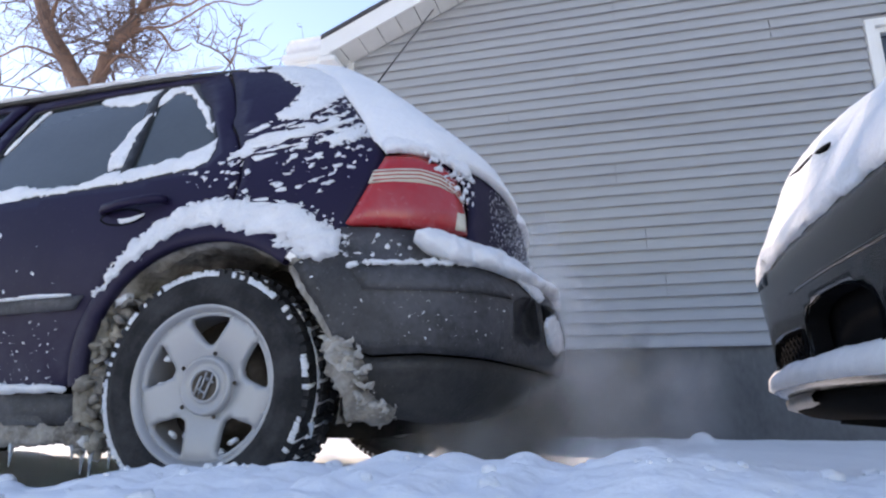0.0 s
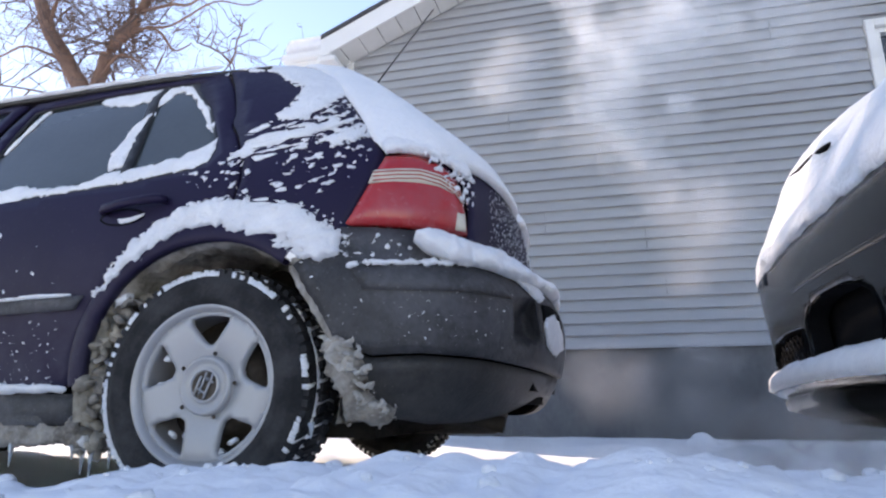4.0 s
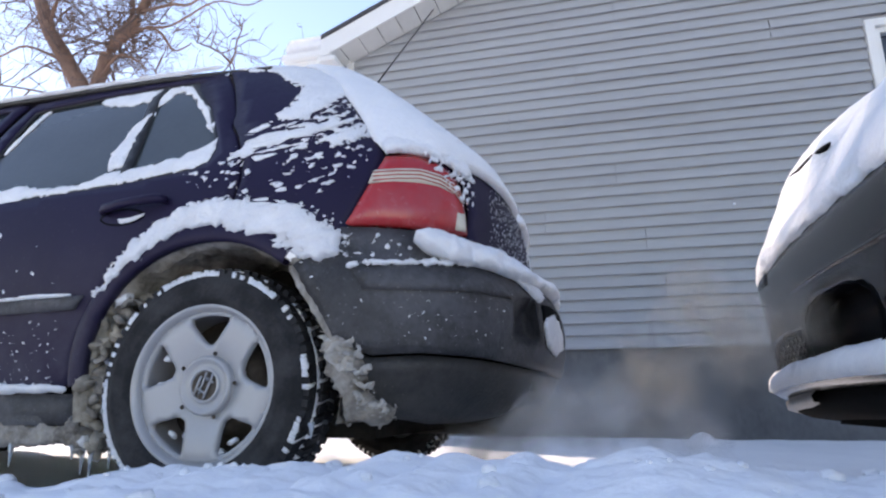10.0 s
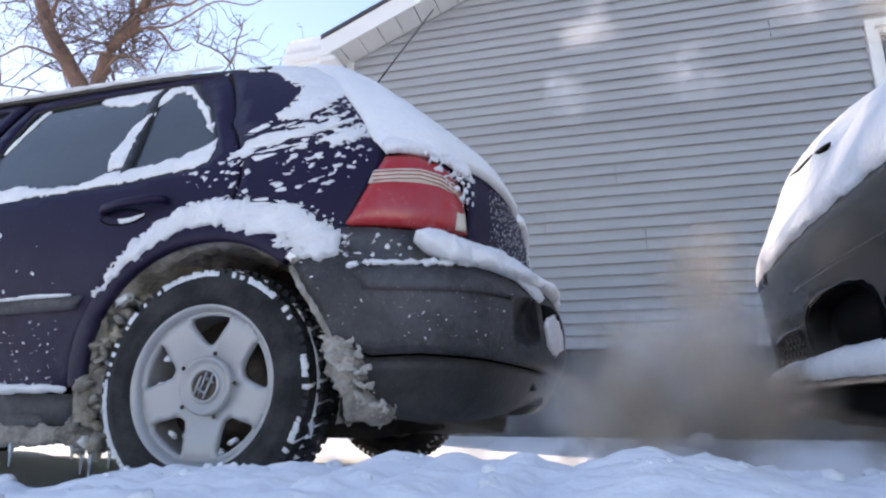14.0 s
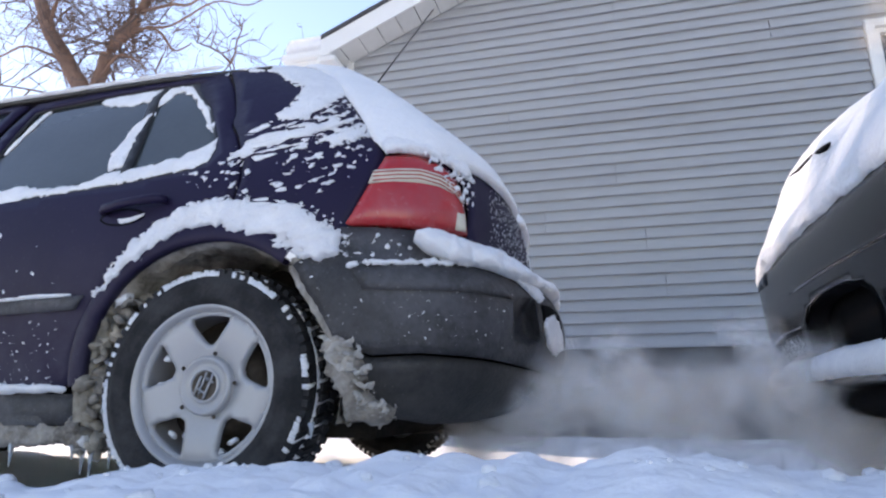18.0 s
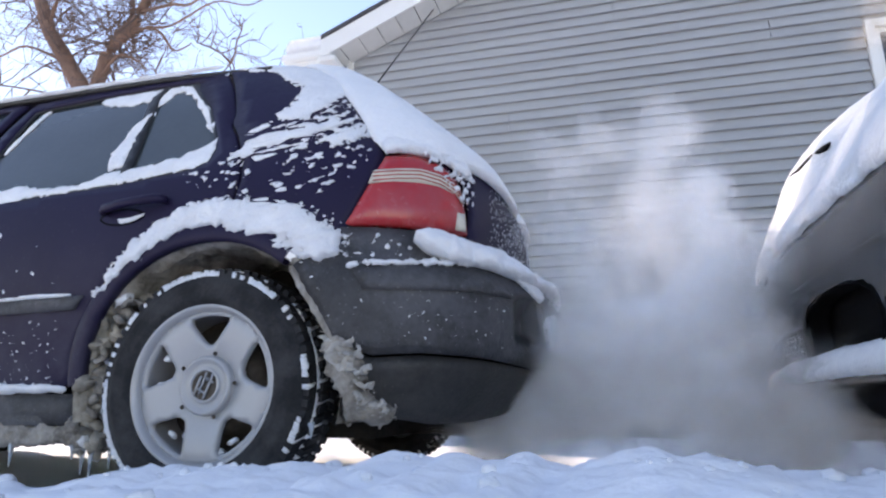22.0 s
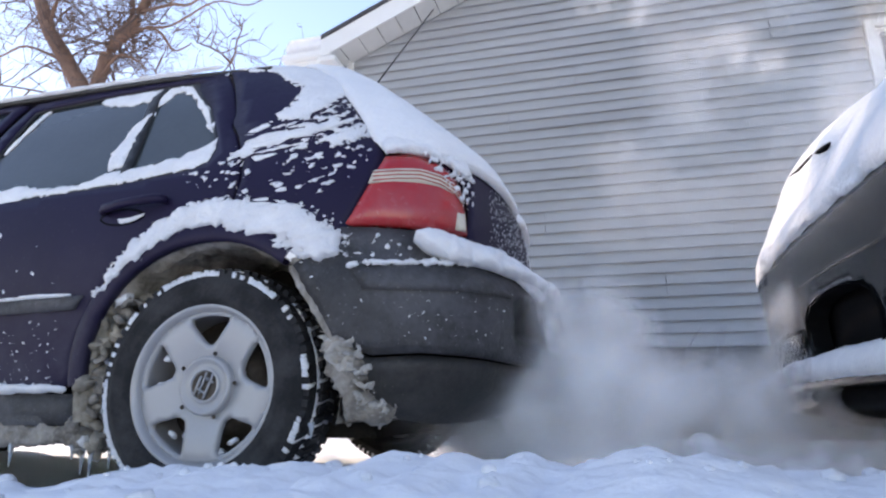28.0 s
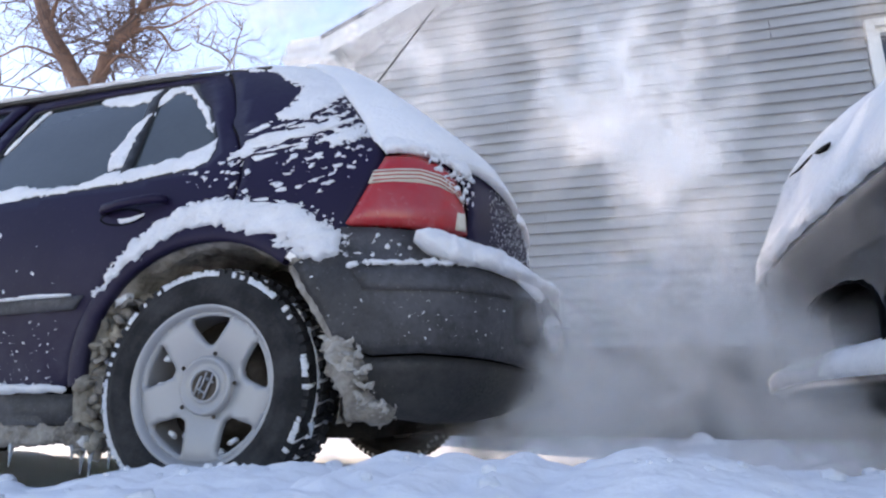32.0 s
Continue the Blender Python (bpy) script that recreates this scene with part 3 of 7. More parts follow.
    tagged(part("crown", twigs, TWIG, far, "fine bare twigs"), kind="stuff")


build_ground()
build_clods()
build_house()
build_neighbour()
build_tree()


# ---- the indigo hatchback ----
WZ = ([0.18, 0.32, 0.45, 0.6, 0.72, 0.85, 0.93, 1.0, 1.2, 1.32, 1.40, 1.44], [0.80, 0.835, 0.855, 0.866, 0.864, 0.848, 0.822, 0.79, 0.70, 0.635, 0.58, 0.53])
XZ = ([0.18, 0.35, 0.5, 0.6, 0.7, 0.8, 0.95, 1.0, 1.1, 1.2, 1.3, 1.38, 1.44], [0.70, 0.74, 0.745, 0.745, 0.74, 0.735, 0.71, 0.67, 0.57, 0.465, 0.355, 0.265, 0.19])
BW = ([0.16, 0.22, 0.30, 0.40, 0.50, 0.56, 0.60, 0.64, 0.72], [0.80, 0.835, 0.858, 0.872, 0.876, 0.874, 0.868, 0.858, 0.866])
BX = ([0.16, 0.22, 0.30, 0.40, 0.50, 0.56, 0.60, 0.64, 0.72], [0.70, 0.76, 0.82, 0.855, 0.866, 0.86, 0.845, 0.80, 0.755])


def round_rear(s, w, end, n):
    """Plan of the car's tail: s runs along the flank, then round the corner; 1 m past the corner's start lies on the centre line."""
    x0 = end - 0.62
    if s <= x0:
        return s, -w
    th = min(math.pi, (s - x0) * math.pi / 2)
    c, k = math.cos(th), math.sin(th)
    return x0 + 0.62 * abs(k) ** (2 / n), -w * math.copysign(abs(c) ** (2 / n), c)


def body_at(s, z, off=0.0):
    w = smooth_at(z, *WZ) + off
    if s < -2.5:
        w -= 0.16 * ((-2.5 - s) / 0.9) ** 2
    return (*round_rear(s, w, smooth_at(z, *XZ) + off, 3.0), z)


def bumper_at(s, z, off=0.0):
    return (*round_rear(s, smooth_at(z, *BW) + off, smooth_at(z, *BX) + off, 2.9), z)


def rear_mid(z, table=XZ):
    return smooth_at(z, *table) + 0.38


def build_wheel(car, x, side, name="wheel"):
    """Snow tyre, five-spoke alloy rim and cap. side -1: the flank at negative y."""
    w = new(name)
    w.parent, w.location = car, (x, side * 0.748, 0.305)
    f = side  # outer face direction
    ty = [(0.206, 0.092), (0.212, 0.101), (0.224, 0.1055), (0.229, 0.1085), (0.234, 0.1068), (0.262, 0.1055), (0.266, 0.1075), (0.270, 0.1045), (0.285, 0.098), (0.298, 0.090), (0.305, 0.078)]
    prof = [(r, y * f) for r, y in ty] + [(0.309, 0.0)] + [(r, -y * f) for r, y in reversed(ty)]
    bm = lathe(prof, 96)
    bmesh.ops.recalc_face_normals(bm, faces=bm.faces[:])
    part("tyre", bm, RUBBER, w, "winter tyre packed with snow")
    # tread blocks in four rows
    bm = bmesh.new()
    n = 70
    for row, (ya, yb, r0) in enumerate(((-0.094, -0.052, 0.300), (-0.045, -0.004, 0.309), (0.004, 0.045, 0.309), (0.052, 0.094, 0.300))):
        for k in range(n):
            a0 = 2 * math.pi * (k + 0.5 * (row % 2)) / n
            a1 = a0 + 2 * math.pi / n * 0.62
            skew = 0.03 * (1 if row < 2 else -1)
            vs = []
            for r in (r0 - 0.012, r0 + 0.011 - (0.004 if row in (0, 3) else 0)):
                for a, y in ((a0, ya), (a1, ya), (a1 + skew, yb), (a0 + skew, yb)):
                    vs.append(bm.verts.new((r * math.cos(a), y, r * math.sin(a))))
            for q in ((4, 5, 6, 7), (0, 1, 5, 4), (1, 2, 6, 5), (2, 3, 7, 6), (3, 0, 4, 7)):
                bm.faces.new([vs[i] for i in q])
    bmesh.ops.recalc_face_normals(bm, faces=bm.faces[:])
    part("tread", bm, RUBBER, w, smooth=False)
    # snow pressed into the grooves between the blocks
    bm = bmesh.new()
    rng = random.Random(5)

    def fill(a0, a1, ya, yb, skew, r0, r1):
        vs = []
        for r, q in ((r0, 0.0), (r1, 0.12)):
            for a, y in ((a0, ya), (a1, ya), (a1 + skew, yb), (a0 + skew, yb)):
                jig = rng.uniform(-0.3, 0.3) * (a1 - a0) * q * 4
                vs.append(bm.verts.new(((r + rng.uniform(-0.002, 0.002)) * math.cos(a + jig), y * (1 - 0.02 * q), (r + rng.uniform(-0.002, 0.002)) * math.sin(a + jig))))
        for q in ((4, 5, 6, 7), (0, 1, 5, 4), (1, 2, 6, 5), (2, 3, 7, 6), (3, 0, 4, 7)):
            bm.faces.new([vs[i] for i in q])
    for row, (ya, yb, r0) in enumerate(((-0.096, -0.048, 0.300), (-0.049, -0.001, 0.309), (0.001, 0.049, 0.309), (0.048, 0.096, 0.300))):
        for k in range(n):
            a0 = 2 * math.pi * (k + 0.5 * (row % 2) + 0.62) / n
            outer = (row == 0) if f < 0 else (row == 3)
            if rng.random() < (0.62 if outer else 0.5):
                fill(a0 - 0.004, a0 + 2 * math.pi / n * 0.40, ya, yb, 0.03 * (1 if row < 2 else -1), r0 - 0.012, r0 + rng.uniform(-0.004, 0.006))
    for k in range(200):
        a = 2 * math.pi * k / 200
        for yy in (-0.0485, 0.0485):
            if n3(a * 3, yy * 40, 1, 1.4) > 0.12:
                fill(a, a + 0.034, yy - 0.004, yy + 0.004, 0, 0.30, 0.308 + rng.uniform(-0.002, 0.004))
        if n3(a * 3, 9, 1, 1.6) > 0.05:
            fill(a, a + 0.034, f * 0.090, f * 0.098, 0, 0.288, 0.302 + rng.uniform(-0.003, 0.003))
    bmesh.ops.recalc_face_normals(bm, faces=bm.faces[:])
    tagged(part("packed_snow", bm, CLUMP, w, "snow pressed into the tread"), kind="stuff")
    # rim: dished face with five openings, barrel, flange
    def face_at(px, pz, off=0.0):
        r = math.hypot(px, pz)
        dish = smooth_at(r, [0.0, 0.05, 0.075, 0.13, 0.175, 0.195, 0.21], [0.066, 0.066, 0.064, 0.078, 0.084, 0.080, 0.088])
        return (px, f * (dish + off), pz)
    openings = []
    for k in range(5):
        a = radians(90 + 72 * k)
        def at(r, t):
            return (r * math.cos(a) - t * math.sin(a), r * math.sin(a) + t * math.cos(a))
        openings.append([at(*q) for q in ((0.106, -0.010), (0.118, -0.024), (0.160, -0.058), (0.170, -0.062), (0.177, -0.055), (0.183, -0.025), (0.184, 0.0),
                                          (0.183, 0.025), (0.177, 0.055), (0.170, 0.062), (0.160, 0.058), (0.118, 0.024), (0.106, 0.010))])
    bm = patch(arc(0, 0, 0.196, 0, 354, 59), face_at, 0, 0.012, 0.022, holes=openings)
    rim = part("rim", bm, ALLOY, w, "silver five-spoke alloy rim")
    fl = [(0.194, 0.080), (0.198, 0.090), (0.204, 0.099), (0.211, 0.101), (0.213, 0.094), (0.208, 0.085), (0.196, 0.07), (0.190, 0.0), (0.188, -0.08)]
    bm = lathe([(r, y * f) for r, y in fl], 96)
    bmesh.ops.recalc_face_normals(bm, faces=bm.faces[:])
    part("flange", bm, ALLOY, w)
    bm = lathe([(0.0005, 0.079 * f), (0.039, 0.080 * f), (0.044, 0.0785 * f)], 40)
    bmesh.ops.recalc_face_normals(bm, faces=bm.faces[:])
    cap = lathe([(0.043, 0.0785 * f), (0.050, 0.075 * f), (0.062, 0.076 * f), (0.068, 0.084 * f), (0.074, 0.083 * f), (0.078, 0.074 * f), (0.079, 0.06 * f)], 48)
    bmesh.ops.recalc_face_normals(cap, faces=cap.faces[:])
    hub = part("hub_cap", cap, ALLOY, w)
    part("emblem", bm, STEEL, w, "dark round badge")
    bm = lathe([(0.037, 0.080 * f), (0.039, 0.085 * f), (0.043, 0.085 * f), (0.046, 0.079 * f)], 48)
    for dx, dz, long, tilt in ((-0.019, 0.0, 0.026, 20), (-0.004, 0.006, 0.030, 20), (0.013, -0.002, 0.034, 20), (-0.010, -0.012, 0.018, -62), (0.014, 0.014, 0.016, -62)):
        join(bm, box((-0.003, -0.0025, -long), (0.003, 0.0025, long), 0.001), Matrix.Translation((dx, 0.083 * f, dz)) @ Matrix.Rotation(radians(tilt), 4, "Y"))
    part("badge_ring", bm, ALLOY, w)
    for k in range(5):
        a = radians(54 + 72 * k + 22)
        bm = lathe([(0.0005, 0.075 * f), (0.004, 0.0745 * f), (0.006, 0.070 * f)], 10, None, (0.085 * math.cos(a), 0.005 * f, 0.085 * math.sin(a)))
        bmesh.ops.recalc_face_normals(bm, faces=bm.faces[:])
        part("bolt", bm, STEEL, w)
    bm = lathe([(0.02, 0.03 * f), (0.10, 0.035 * f), (0.125, 0.03 * f), (0.13, -0.03 * f), (0.188, -0.04 * f)], 48)
    bmesh.ops.recalc_face_normals(bm, faces=bm.faces[:])
    part("brake", bm, STEEL, w, "rusty brake drum")
    # snow lying inside the rim
    bm = bmesh.new()
    for k in range(16):
        a = radians(rng.uniform(200, 340))
        r = rng.uniform(0.150, 0.176)
        join(bm, clod(rng.uniform(0.008, 0.018), k * 2.2, 0.5), Matrix.Translation((r * math.cos(a), f * rng.uniform(0.02, 0.055), r * math.sin(a))) @ Matrix.Rotation(-a - math.pi / 2, 4, "Y"))
    for k in range(7):
        a = radians(rng.uniform(150, 200))
        r = rng.uniform(0.150, 0.172)
        join(bm, clod(rng.uniform(0.01, 0.018), k * 2.9, 0.6), pose(r * math.cos(a), f * 0.05, r * math.sin(a)))
    tagged(part("rim_snow", bm, CLUMP, w, "snow caught inside the rim"), kind="stuff")
    return w


def build_hatchback():
    car = thing("hatchback", "dark indigo hatchback, salt-stained and half covered in snow", "car")

    def add(name, bm, mat=PAINT, parent=car, label="", smooth=True, both=False, far_name=None):
        if both:
            far = bm.copy()
            part(name, flipped(far), mat, parent, label, smooth)
        return part(name, bm, mat, parent, label, smooth)
    A = (0.0, 0.305)
    # inner shell, seen only as the dark gaps between panels
    bm = bmesh.new()
    zs = [0.24, 0.40, 0.55, 0.70, 0.85, 0.95, 1.10, 1.25, 1.36]
    rows = []
    for z in zs:
        mid = rear_mid(z)
        ss = [-3.25, -2.6, -2.0, -1.4, -0.9, -0.45, -0.1] + [mid - 1 + t for t in (0.05, 0.2, 0.4, 0.6, 0.8, 1.0)]
        rows.append([bm.verts.new(body_at(s, z, -0.05)) for s in ss])
    for j, (r0, r1) in enumerate(zip(rows, rows[1:])):
        for i in range(len(r0) - 1):
            x = r0[i].co.x
            arch = zs[j] < 0.69 and (-0.6 < x < 0.32 or -3.0 < x < -2.1)
            if not arch and not (zs[j] > 0.93 and -2.4 < x < 0.2):
                bm.faces.new((r0[i], r0[i + 1], r1[i + 1], r1[i]))
    add("inner_shell", mirrored(bm), WELL)
    # rear door, its window opening and glass
    glass = [(-0.93, 1.285), (-0.89, 1.292), (-0.62, 1.318), (-0.39, 1.325), (-0.285, 1.322), (-0.262, 1.30), (-0.148, 1.176), (-0.075, 1.045), (-0.052, 0.985), (-0.06, 0.942), (-0.10, 0.915),
             (-0.37, 0.885), (-0.78, 0.862), (-0.96, 0.856)]
    shut = [(-0.255, 1.356), (-0.185, 1.27), (-0.108, 1.163), (-0.011, 1.034), (0.045, 0.93), (0.058, 0.86), (0.045, 0.79), (0.0, 0.735)]
    lower = arc(*A, 0.428, 96, 176, 12)
    door = shut + lower + [(-0.445, 0.303), (-0.99, 0.298), (-1.03, 0.60), (-1.03, 0.86), (-0.99, 1.18), (-0.96, 1.335), (-0.64, 1.353), (-0.337, 1.356)]
    d = add("rear_door", patch(door, body_at, 0.0, 0.028, 0.014, holes=[glass]), both=True, label="indigo rear door with a snowy window")
    add("rear_window", patch(glass, body_at, -0.012, 0.035, 0.004), GLASS_DARK, d, "dark tinted side glass")
    seal = [(s + (0.012 if s < -0.5 else -0.010), z + (0.010 if z < 1.0 else -0.010)) for s, z in glass]
    add("window_seal", patch(glass, body_at, -0.004, 0.02, 0.006, holes=[seal]), BLACK, d)
    add("window_divider", patch([(-0.40, 1.315), (-0.375, 1.318), (-0.388, 1.267), (-0.338, 0.962), (-0.325, 0.90), (-0.362, 0.895), (-0.372, 0.966), (-0.424, 1.274)], body_at, -0.002, 0.02, 0.008), BLACK, d)
    # handle in its bowl
    add("handle_bowl", patch([(-0.30 + 0.075 * math.cos(a), 0.778 + 0.026 * math.sin(a)) for a in [k * math.pi / 9 for k in range(18)]], body_at, 0.002, 0.012, 0.004, lambda s, z, dd: -0.4 * min(dd, 0.02)), WELL, d)
    hp = [(-0.365, 0.798, 0.006), (-0.345, 0.801, 0.022), (-0.29, 0.806, 0.034), (-0.22, 0.812, 0.036), (-0.175, 0.817, 0.026), (-0.155, 0.819, 0.006)]
    add("door_handle", tube([body_at(s, z, o) for s, z, o in hp], [0.011, 0.014, 0.013, 0.013, 0.014, 0.011], 12), PAINT, d, "indigo pull handle")
    # rubbing strip
    add("rubbing_strip", patch([(-1.02, 0.498), (-0.415, 0.515), (-0.39, 0.553), (-1.02, 0.536)], body_at, 0.012, 0.02, 0.014), BUMPER, d, both=False, label="dark rubbing strip")
    # front door and wing, simplified towards the nose
    fglass = [(-2.06, 0.88), (-1.75, 1.15), (-1.55, 1.285), (-1.06, 1.315), (-1.075, 1.05), (-1.09, 0.87)]
    fdoor = [(-1.04, 0.298), (-2.02, 0.298), (-2.08, 0.60), (-2.12, 0.86), (-1.80, 1.17), (-1.58, 1.318), (-1.05, 1.345), (-1.01, 1.335), (-1.035, 1.18), (-1.042, 0.86)]
    fd = add("front_door", patch(fdoor, body_at, 0.0, 0.05, 0.014, holes=[fglass]), both=True)
    add("front_window", patch(fglass, body_at, -0.012, 0.06, 0.004), GLASS_DARK, fd)
    wing = [(-2.06, 0.30), (-2.09, 0.305)] + arc(-2.511, 0.305, 0.40, 0, 180, 14) + [(-3.05, 0.32), (-3.2, 0.45), (-3.2, 0.62), (-3.05, 0.80), (-2.14, 0.88), (-2.10, 0.60)]
    add("front_wing", patch(wing, body_at, 0.0, 0.05, 0.014), both=True)
    # rear quarter
    quarter = [(-0.245, 1.366)] + [(s + 0.012, z) for s, z in shut[1:]] + [(0.01, 0.728)] + list(reversed(arc(*A, 0.395, 20, 91, 9)))[0:] + [(0.36, 0.44), (0.38, 0.60), (0.30, 0.705), (0.328, 0.77), (0.36, 0.838), (0.393, 0.919), (0.375, 0.951), (0.318, 1.076), (0.246, 1.201), (0.195, 1.36), (0.16, 1.41)]
    add("rear_quarter", patch(quarter, body_at, 0.0, 0.026, 0.012), both=True, label="indigo rear quarter spattered with snow")
    # flared wheel arch lip
    def arch_at(a, r, off=0.0):
        s, z = A[0] + r * math.cos(a), A[1] + r * math.sin(a)
        return (s, -(smooth_at(z, *WZ) + off), z)
    for x in (0.0, -2.511):
        bm = bmesh.new()
        rows = []
        for k in range(45):
            a = radians(53 + 127 * k / 44) if x == 0 else radians(4 + 172 * k / 44)
            row = []
            for r, off in ((0.432, 0.001), (0.426, 0.008), (0.412, 0.013), (0.392, 0.014), (0.381, 0.010), (0.378, 0.0), (0.381, -0.018), (0.392, -0.025)):
                p = arch_at(a, r, off)
                row.append(bm.verts.new((p[0] + x, p[1], p[2])))
            rows.append(row)
        for r0, r1 in zip(rows, rows[1:]):
            for i in range(len(r0) - 1):
                bm.faces.new((r0[i], r0[i + 1], r1[i + 1], r1[i]))
        bmesh.ops.recalc_face_normals(bm, faces=bm.faces[:])
        add("wheel_arch", bm, PAINT, both=True)
        bm = bmesh.new()
        rows = []
        for k in range(150):
            a = radians(-14 + 208 * k / 149)
            row = []
            for j in range(26):
                y = -0.848 + 0.40 * j / 25
                r = 0.383 + 0.014 * n3(a * 2, y * 3, x, 3.0) - 0.016 * abs(n3(a * 3, y * 8, x, 3.0)) + 0.009 * n3(a * 7, y * 17, x, 3.0) + 0.004 * n3(a * 20, y * 45, x, 3.0)
                r = (0.395, 0.390)[j] if j < 2 else r
                row.append(bm.verts.new((x + r * math.cos(a), y, A[1] + r * math.sin(a))))
            rows.append(row)
        for r0, r1 in zip(rows, rows[1:]):
            for i in range(25):
                bm.faces.new((r0[i], r1[i], r1[i + 1], r0[i + 1]))
        add("wheel_housing", bm, ARCH_DIRT, label="wheel housing caked with frozen dirt", both=True)
        bm = bmesh.new()
        bm.faces.new([bm.verts.new((x + 0.40 * math.cos(radians(-14 + 208 * k / 24)), -0.446, A[1] + 0.40 * math.sin(radians(-14 + 208 * k / 24)))) for k in range(25)])
        add("housing_wall", bm, UNDER, both=True)
    # sill
    add("sill", patch([(-0.40, 0.285), (-0.43, 0.20), (-2.05, 0.19), (-2.08, 0.29), (-1.0, 0.288)], body_at, 0.0, 0.04, 0.05), BUMPER, both=True, label="dark sill with frozen spray")
    # hatch: upper frame, glass, lower leaf
    def half(z0, z1, left, n, off, step=0.03, thick=0.012):
        zz = [z0 + (z1 - z0) * i / n for i in range(n + 1)]
        return [(left(z), z) for z in zz] + [(rear_mid(z), z) for z in reversed(zz)]
    def seam(z):
        return smooth_at(z, [0.56, 0.70, 0.73, 0.90, 0.92, 0.951, 1.076, 1.201, 1.36, 1.42], [0.66, 0.70, 0.722, 0.70, 0.60, 0.395, 0.328, 0.256, 0.205, 0.17])
    add("hatch_leaf", mirrored(patch(half(0.60, 0.955, seam, 9, 0), body_at, 0.0, 0.04, 0.012)), PAINT, label="lower tailgate crusted with dirty snow")
    gl = lambda z: seam(z) + 0.16
    add("tailgate_glass", mirrored(patch(half(0.985, 1.37, gl, 8, 0), body_at, -0.006, 0.05, 0.006)), GLASS_DARK)
    bm = patch([(seam(z), z) for z in (0.955, 1.0, 1.076, 1.14, 1.201, 1.28, 1.36, 1.41)] + [(rear_mid(1.41), 1.41), (rear_mid(1.37), 1.37)] + [(gl(z), z) for z in (1.37, 1.28, 1.2, 1.1, 0.985)] + [(rear_mid(0.985), 0.985), (rear_mid(0.957), 0.957)], body_at, 0.004, 0.035, 0.012)
    add("tailgate_frame", mirrored(bm), PAINT)
    # roof
    bm = bmesh.new()
    rows = []
    for i in range(25):
        x = -1.72 + 1.98 * i / 24
        row = []
        for j in range(15):
            t = -1 + 2 * j / 14
            w = 0.604 * (1 - max(0, (x + 0.335) / 0.64) ** 3) ** (1 / 3)
            z = 1.362 + 0.075 * (1 - abs(t) ** 2.6) - 0.03 * max(0, (x + 0.2) / 0.5) ** 2 - 0.09 * max(0, (-1.1 - x) / 0.6) ** 2
            row.append(bm.verts.new((x, t * w, z)))
        rows.append(row)
    for r0, r1 in zip(rows, rows[1:]):
        for j in range(14):
            bm.faces.new((r0[j], r1[j], r1[j + 1], r0[j + 1]))
    add("roof", bm, PAINT)
    add("roof_rail", tube([body_at(s, 1.362, 0.004) for s in (-1.6, -1.2, -0.8, -0.4, -0.1)], [0.010] * 5, 8), BLACK, both=True)
    # windscreen, bonnet and nose
    bm = bmesh.new()
    sec = [(-1.70, 1.345, 0.60), (-1.95, 1.18, 0.66), (-2.2, 0.98, 0.71)]
    rows = [[bm.verts.new((x - 0.10 * (1 - t * t), t * w, z + 0.03 * (1 - t * t))) for t in [-1 + j / 4 for j in range(9)]] for x, z, w in sec]
    for r0, r1 in zip(rows, rows[1:]):
        for j in range(8):
            bm.faces.new((r0[j], r0[j + 1], r1[j + 1], r1[j]))
    bmesh.ops.recalc_face_normals(bm, faces=bm.faces[:])
    add("windscreen", bm, GLASS_DARK)
    bm = bmesh.new()
    sec = [(-2.12, 0.965, 0.80), (-2.5, 0.93, 0.80), (-2.9, 0.86, 0.77), (-3.15, 0.78, 0.72), (-3.3, 0.66, 0.66), (-3.36, 0.5, 0.66), (-3.34, 0.30, 0.66), (-3.2, 0.2, 0.66)]
    rows = [[bm.verts.new((x - 0.12 * (1 - t * t), t * w, z + 0.04 * (1 - t * t) - (0.07 * abs(t) ** 6))) for t in [-1 + j / 6 for j in range(13)]] for x, z, w in sec]
    for r0, r1 in zip(rows, rows[1:]):
        for j in range(12):
            bm.faces.new((r0[j], r0[j + 1], r1[j + 1], r1[j]))
    bmesh.ops.recalc_face_normals(bm, faces=bm.faces[:])
    add("bonnet", bm, PAINT)
    # tail lamps
    lamp = [(0.400, 0.915), (0.504, 0.936), (0.588, 0.922), (0.655, 0.895), (0.695, 0.845), (0.714, 0.72), (0.603, 0.716), (0.482, 0.713), (0.306, 0.709), (0.336, 0.77), (0.368, 0.838)]
    la = add("tail_lamp", patch(lamp, body_at, 0.010, 0.02, 0.03, lambda s, z, dd: 0.008 * min(1, dd / 0.03)), LAMP_RED, both=True, label="red tail lamp with a clear band")
    add("clear_band", patch([(0.375, 0.862), (0.45, 0.874), (0.523, 0.883), (0.60, 0.878), (0.655, 0.862), (0.69, 0.83), (0.696, 0.808), (0.66, 0.825), (0.60, 0.838), (0.53, 0.838), (0.44, 0.832), (0.362, 0.822)], body_at, 0.0185, 0.015, 0.006), LAMP_CLEAR, la, "yellowed clear band")
    for k in range(3):
        dz = -0.012 * (k + 1) + 0.004
        pts = [body_at(s, z + dz, 0.0195) for s, z in ((0.375, 0.862), (0.45, 0.874), (0.523, 0.883), (0.60, 0.878), (0.655, 0.862), (0.688, 0.834))]
        add("lens_rib", tube(pts, [0.0018] * 6, 5), LAMP_RED, la)
    add("reversing_lens", patch([(0.66, 0.722), (0.706, 0.724), (0.702, 0.775), (0.668, 0.772)], body_at, 0.0185, 0.015, 0.006), LAMP_CLEAR, la)
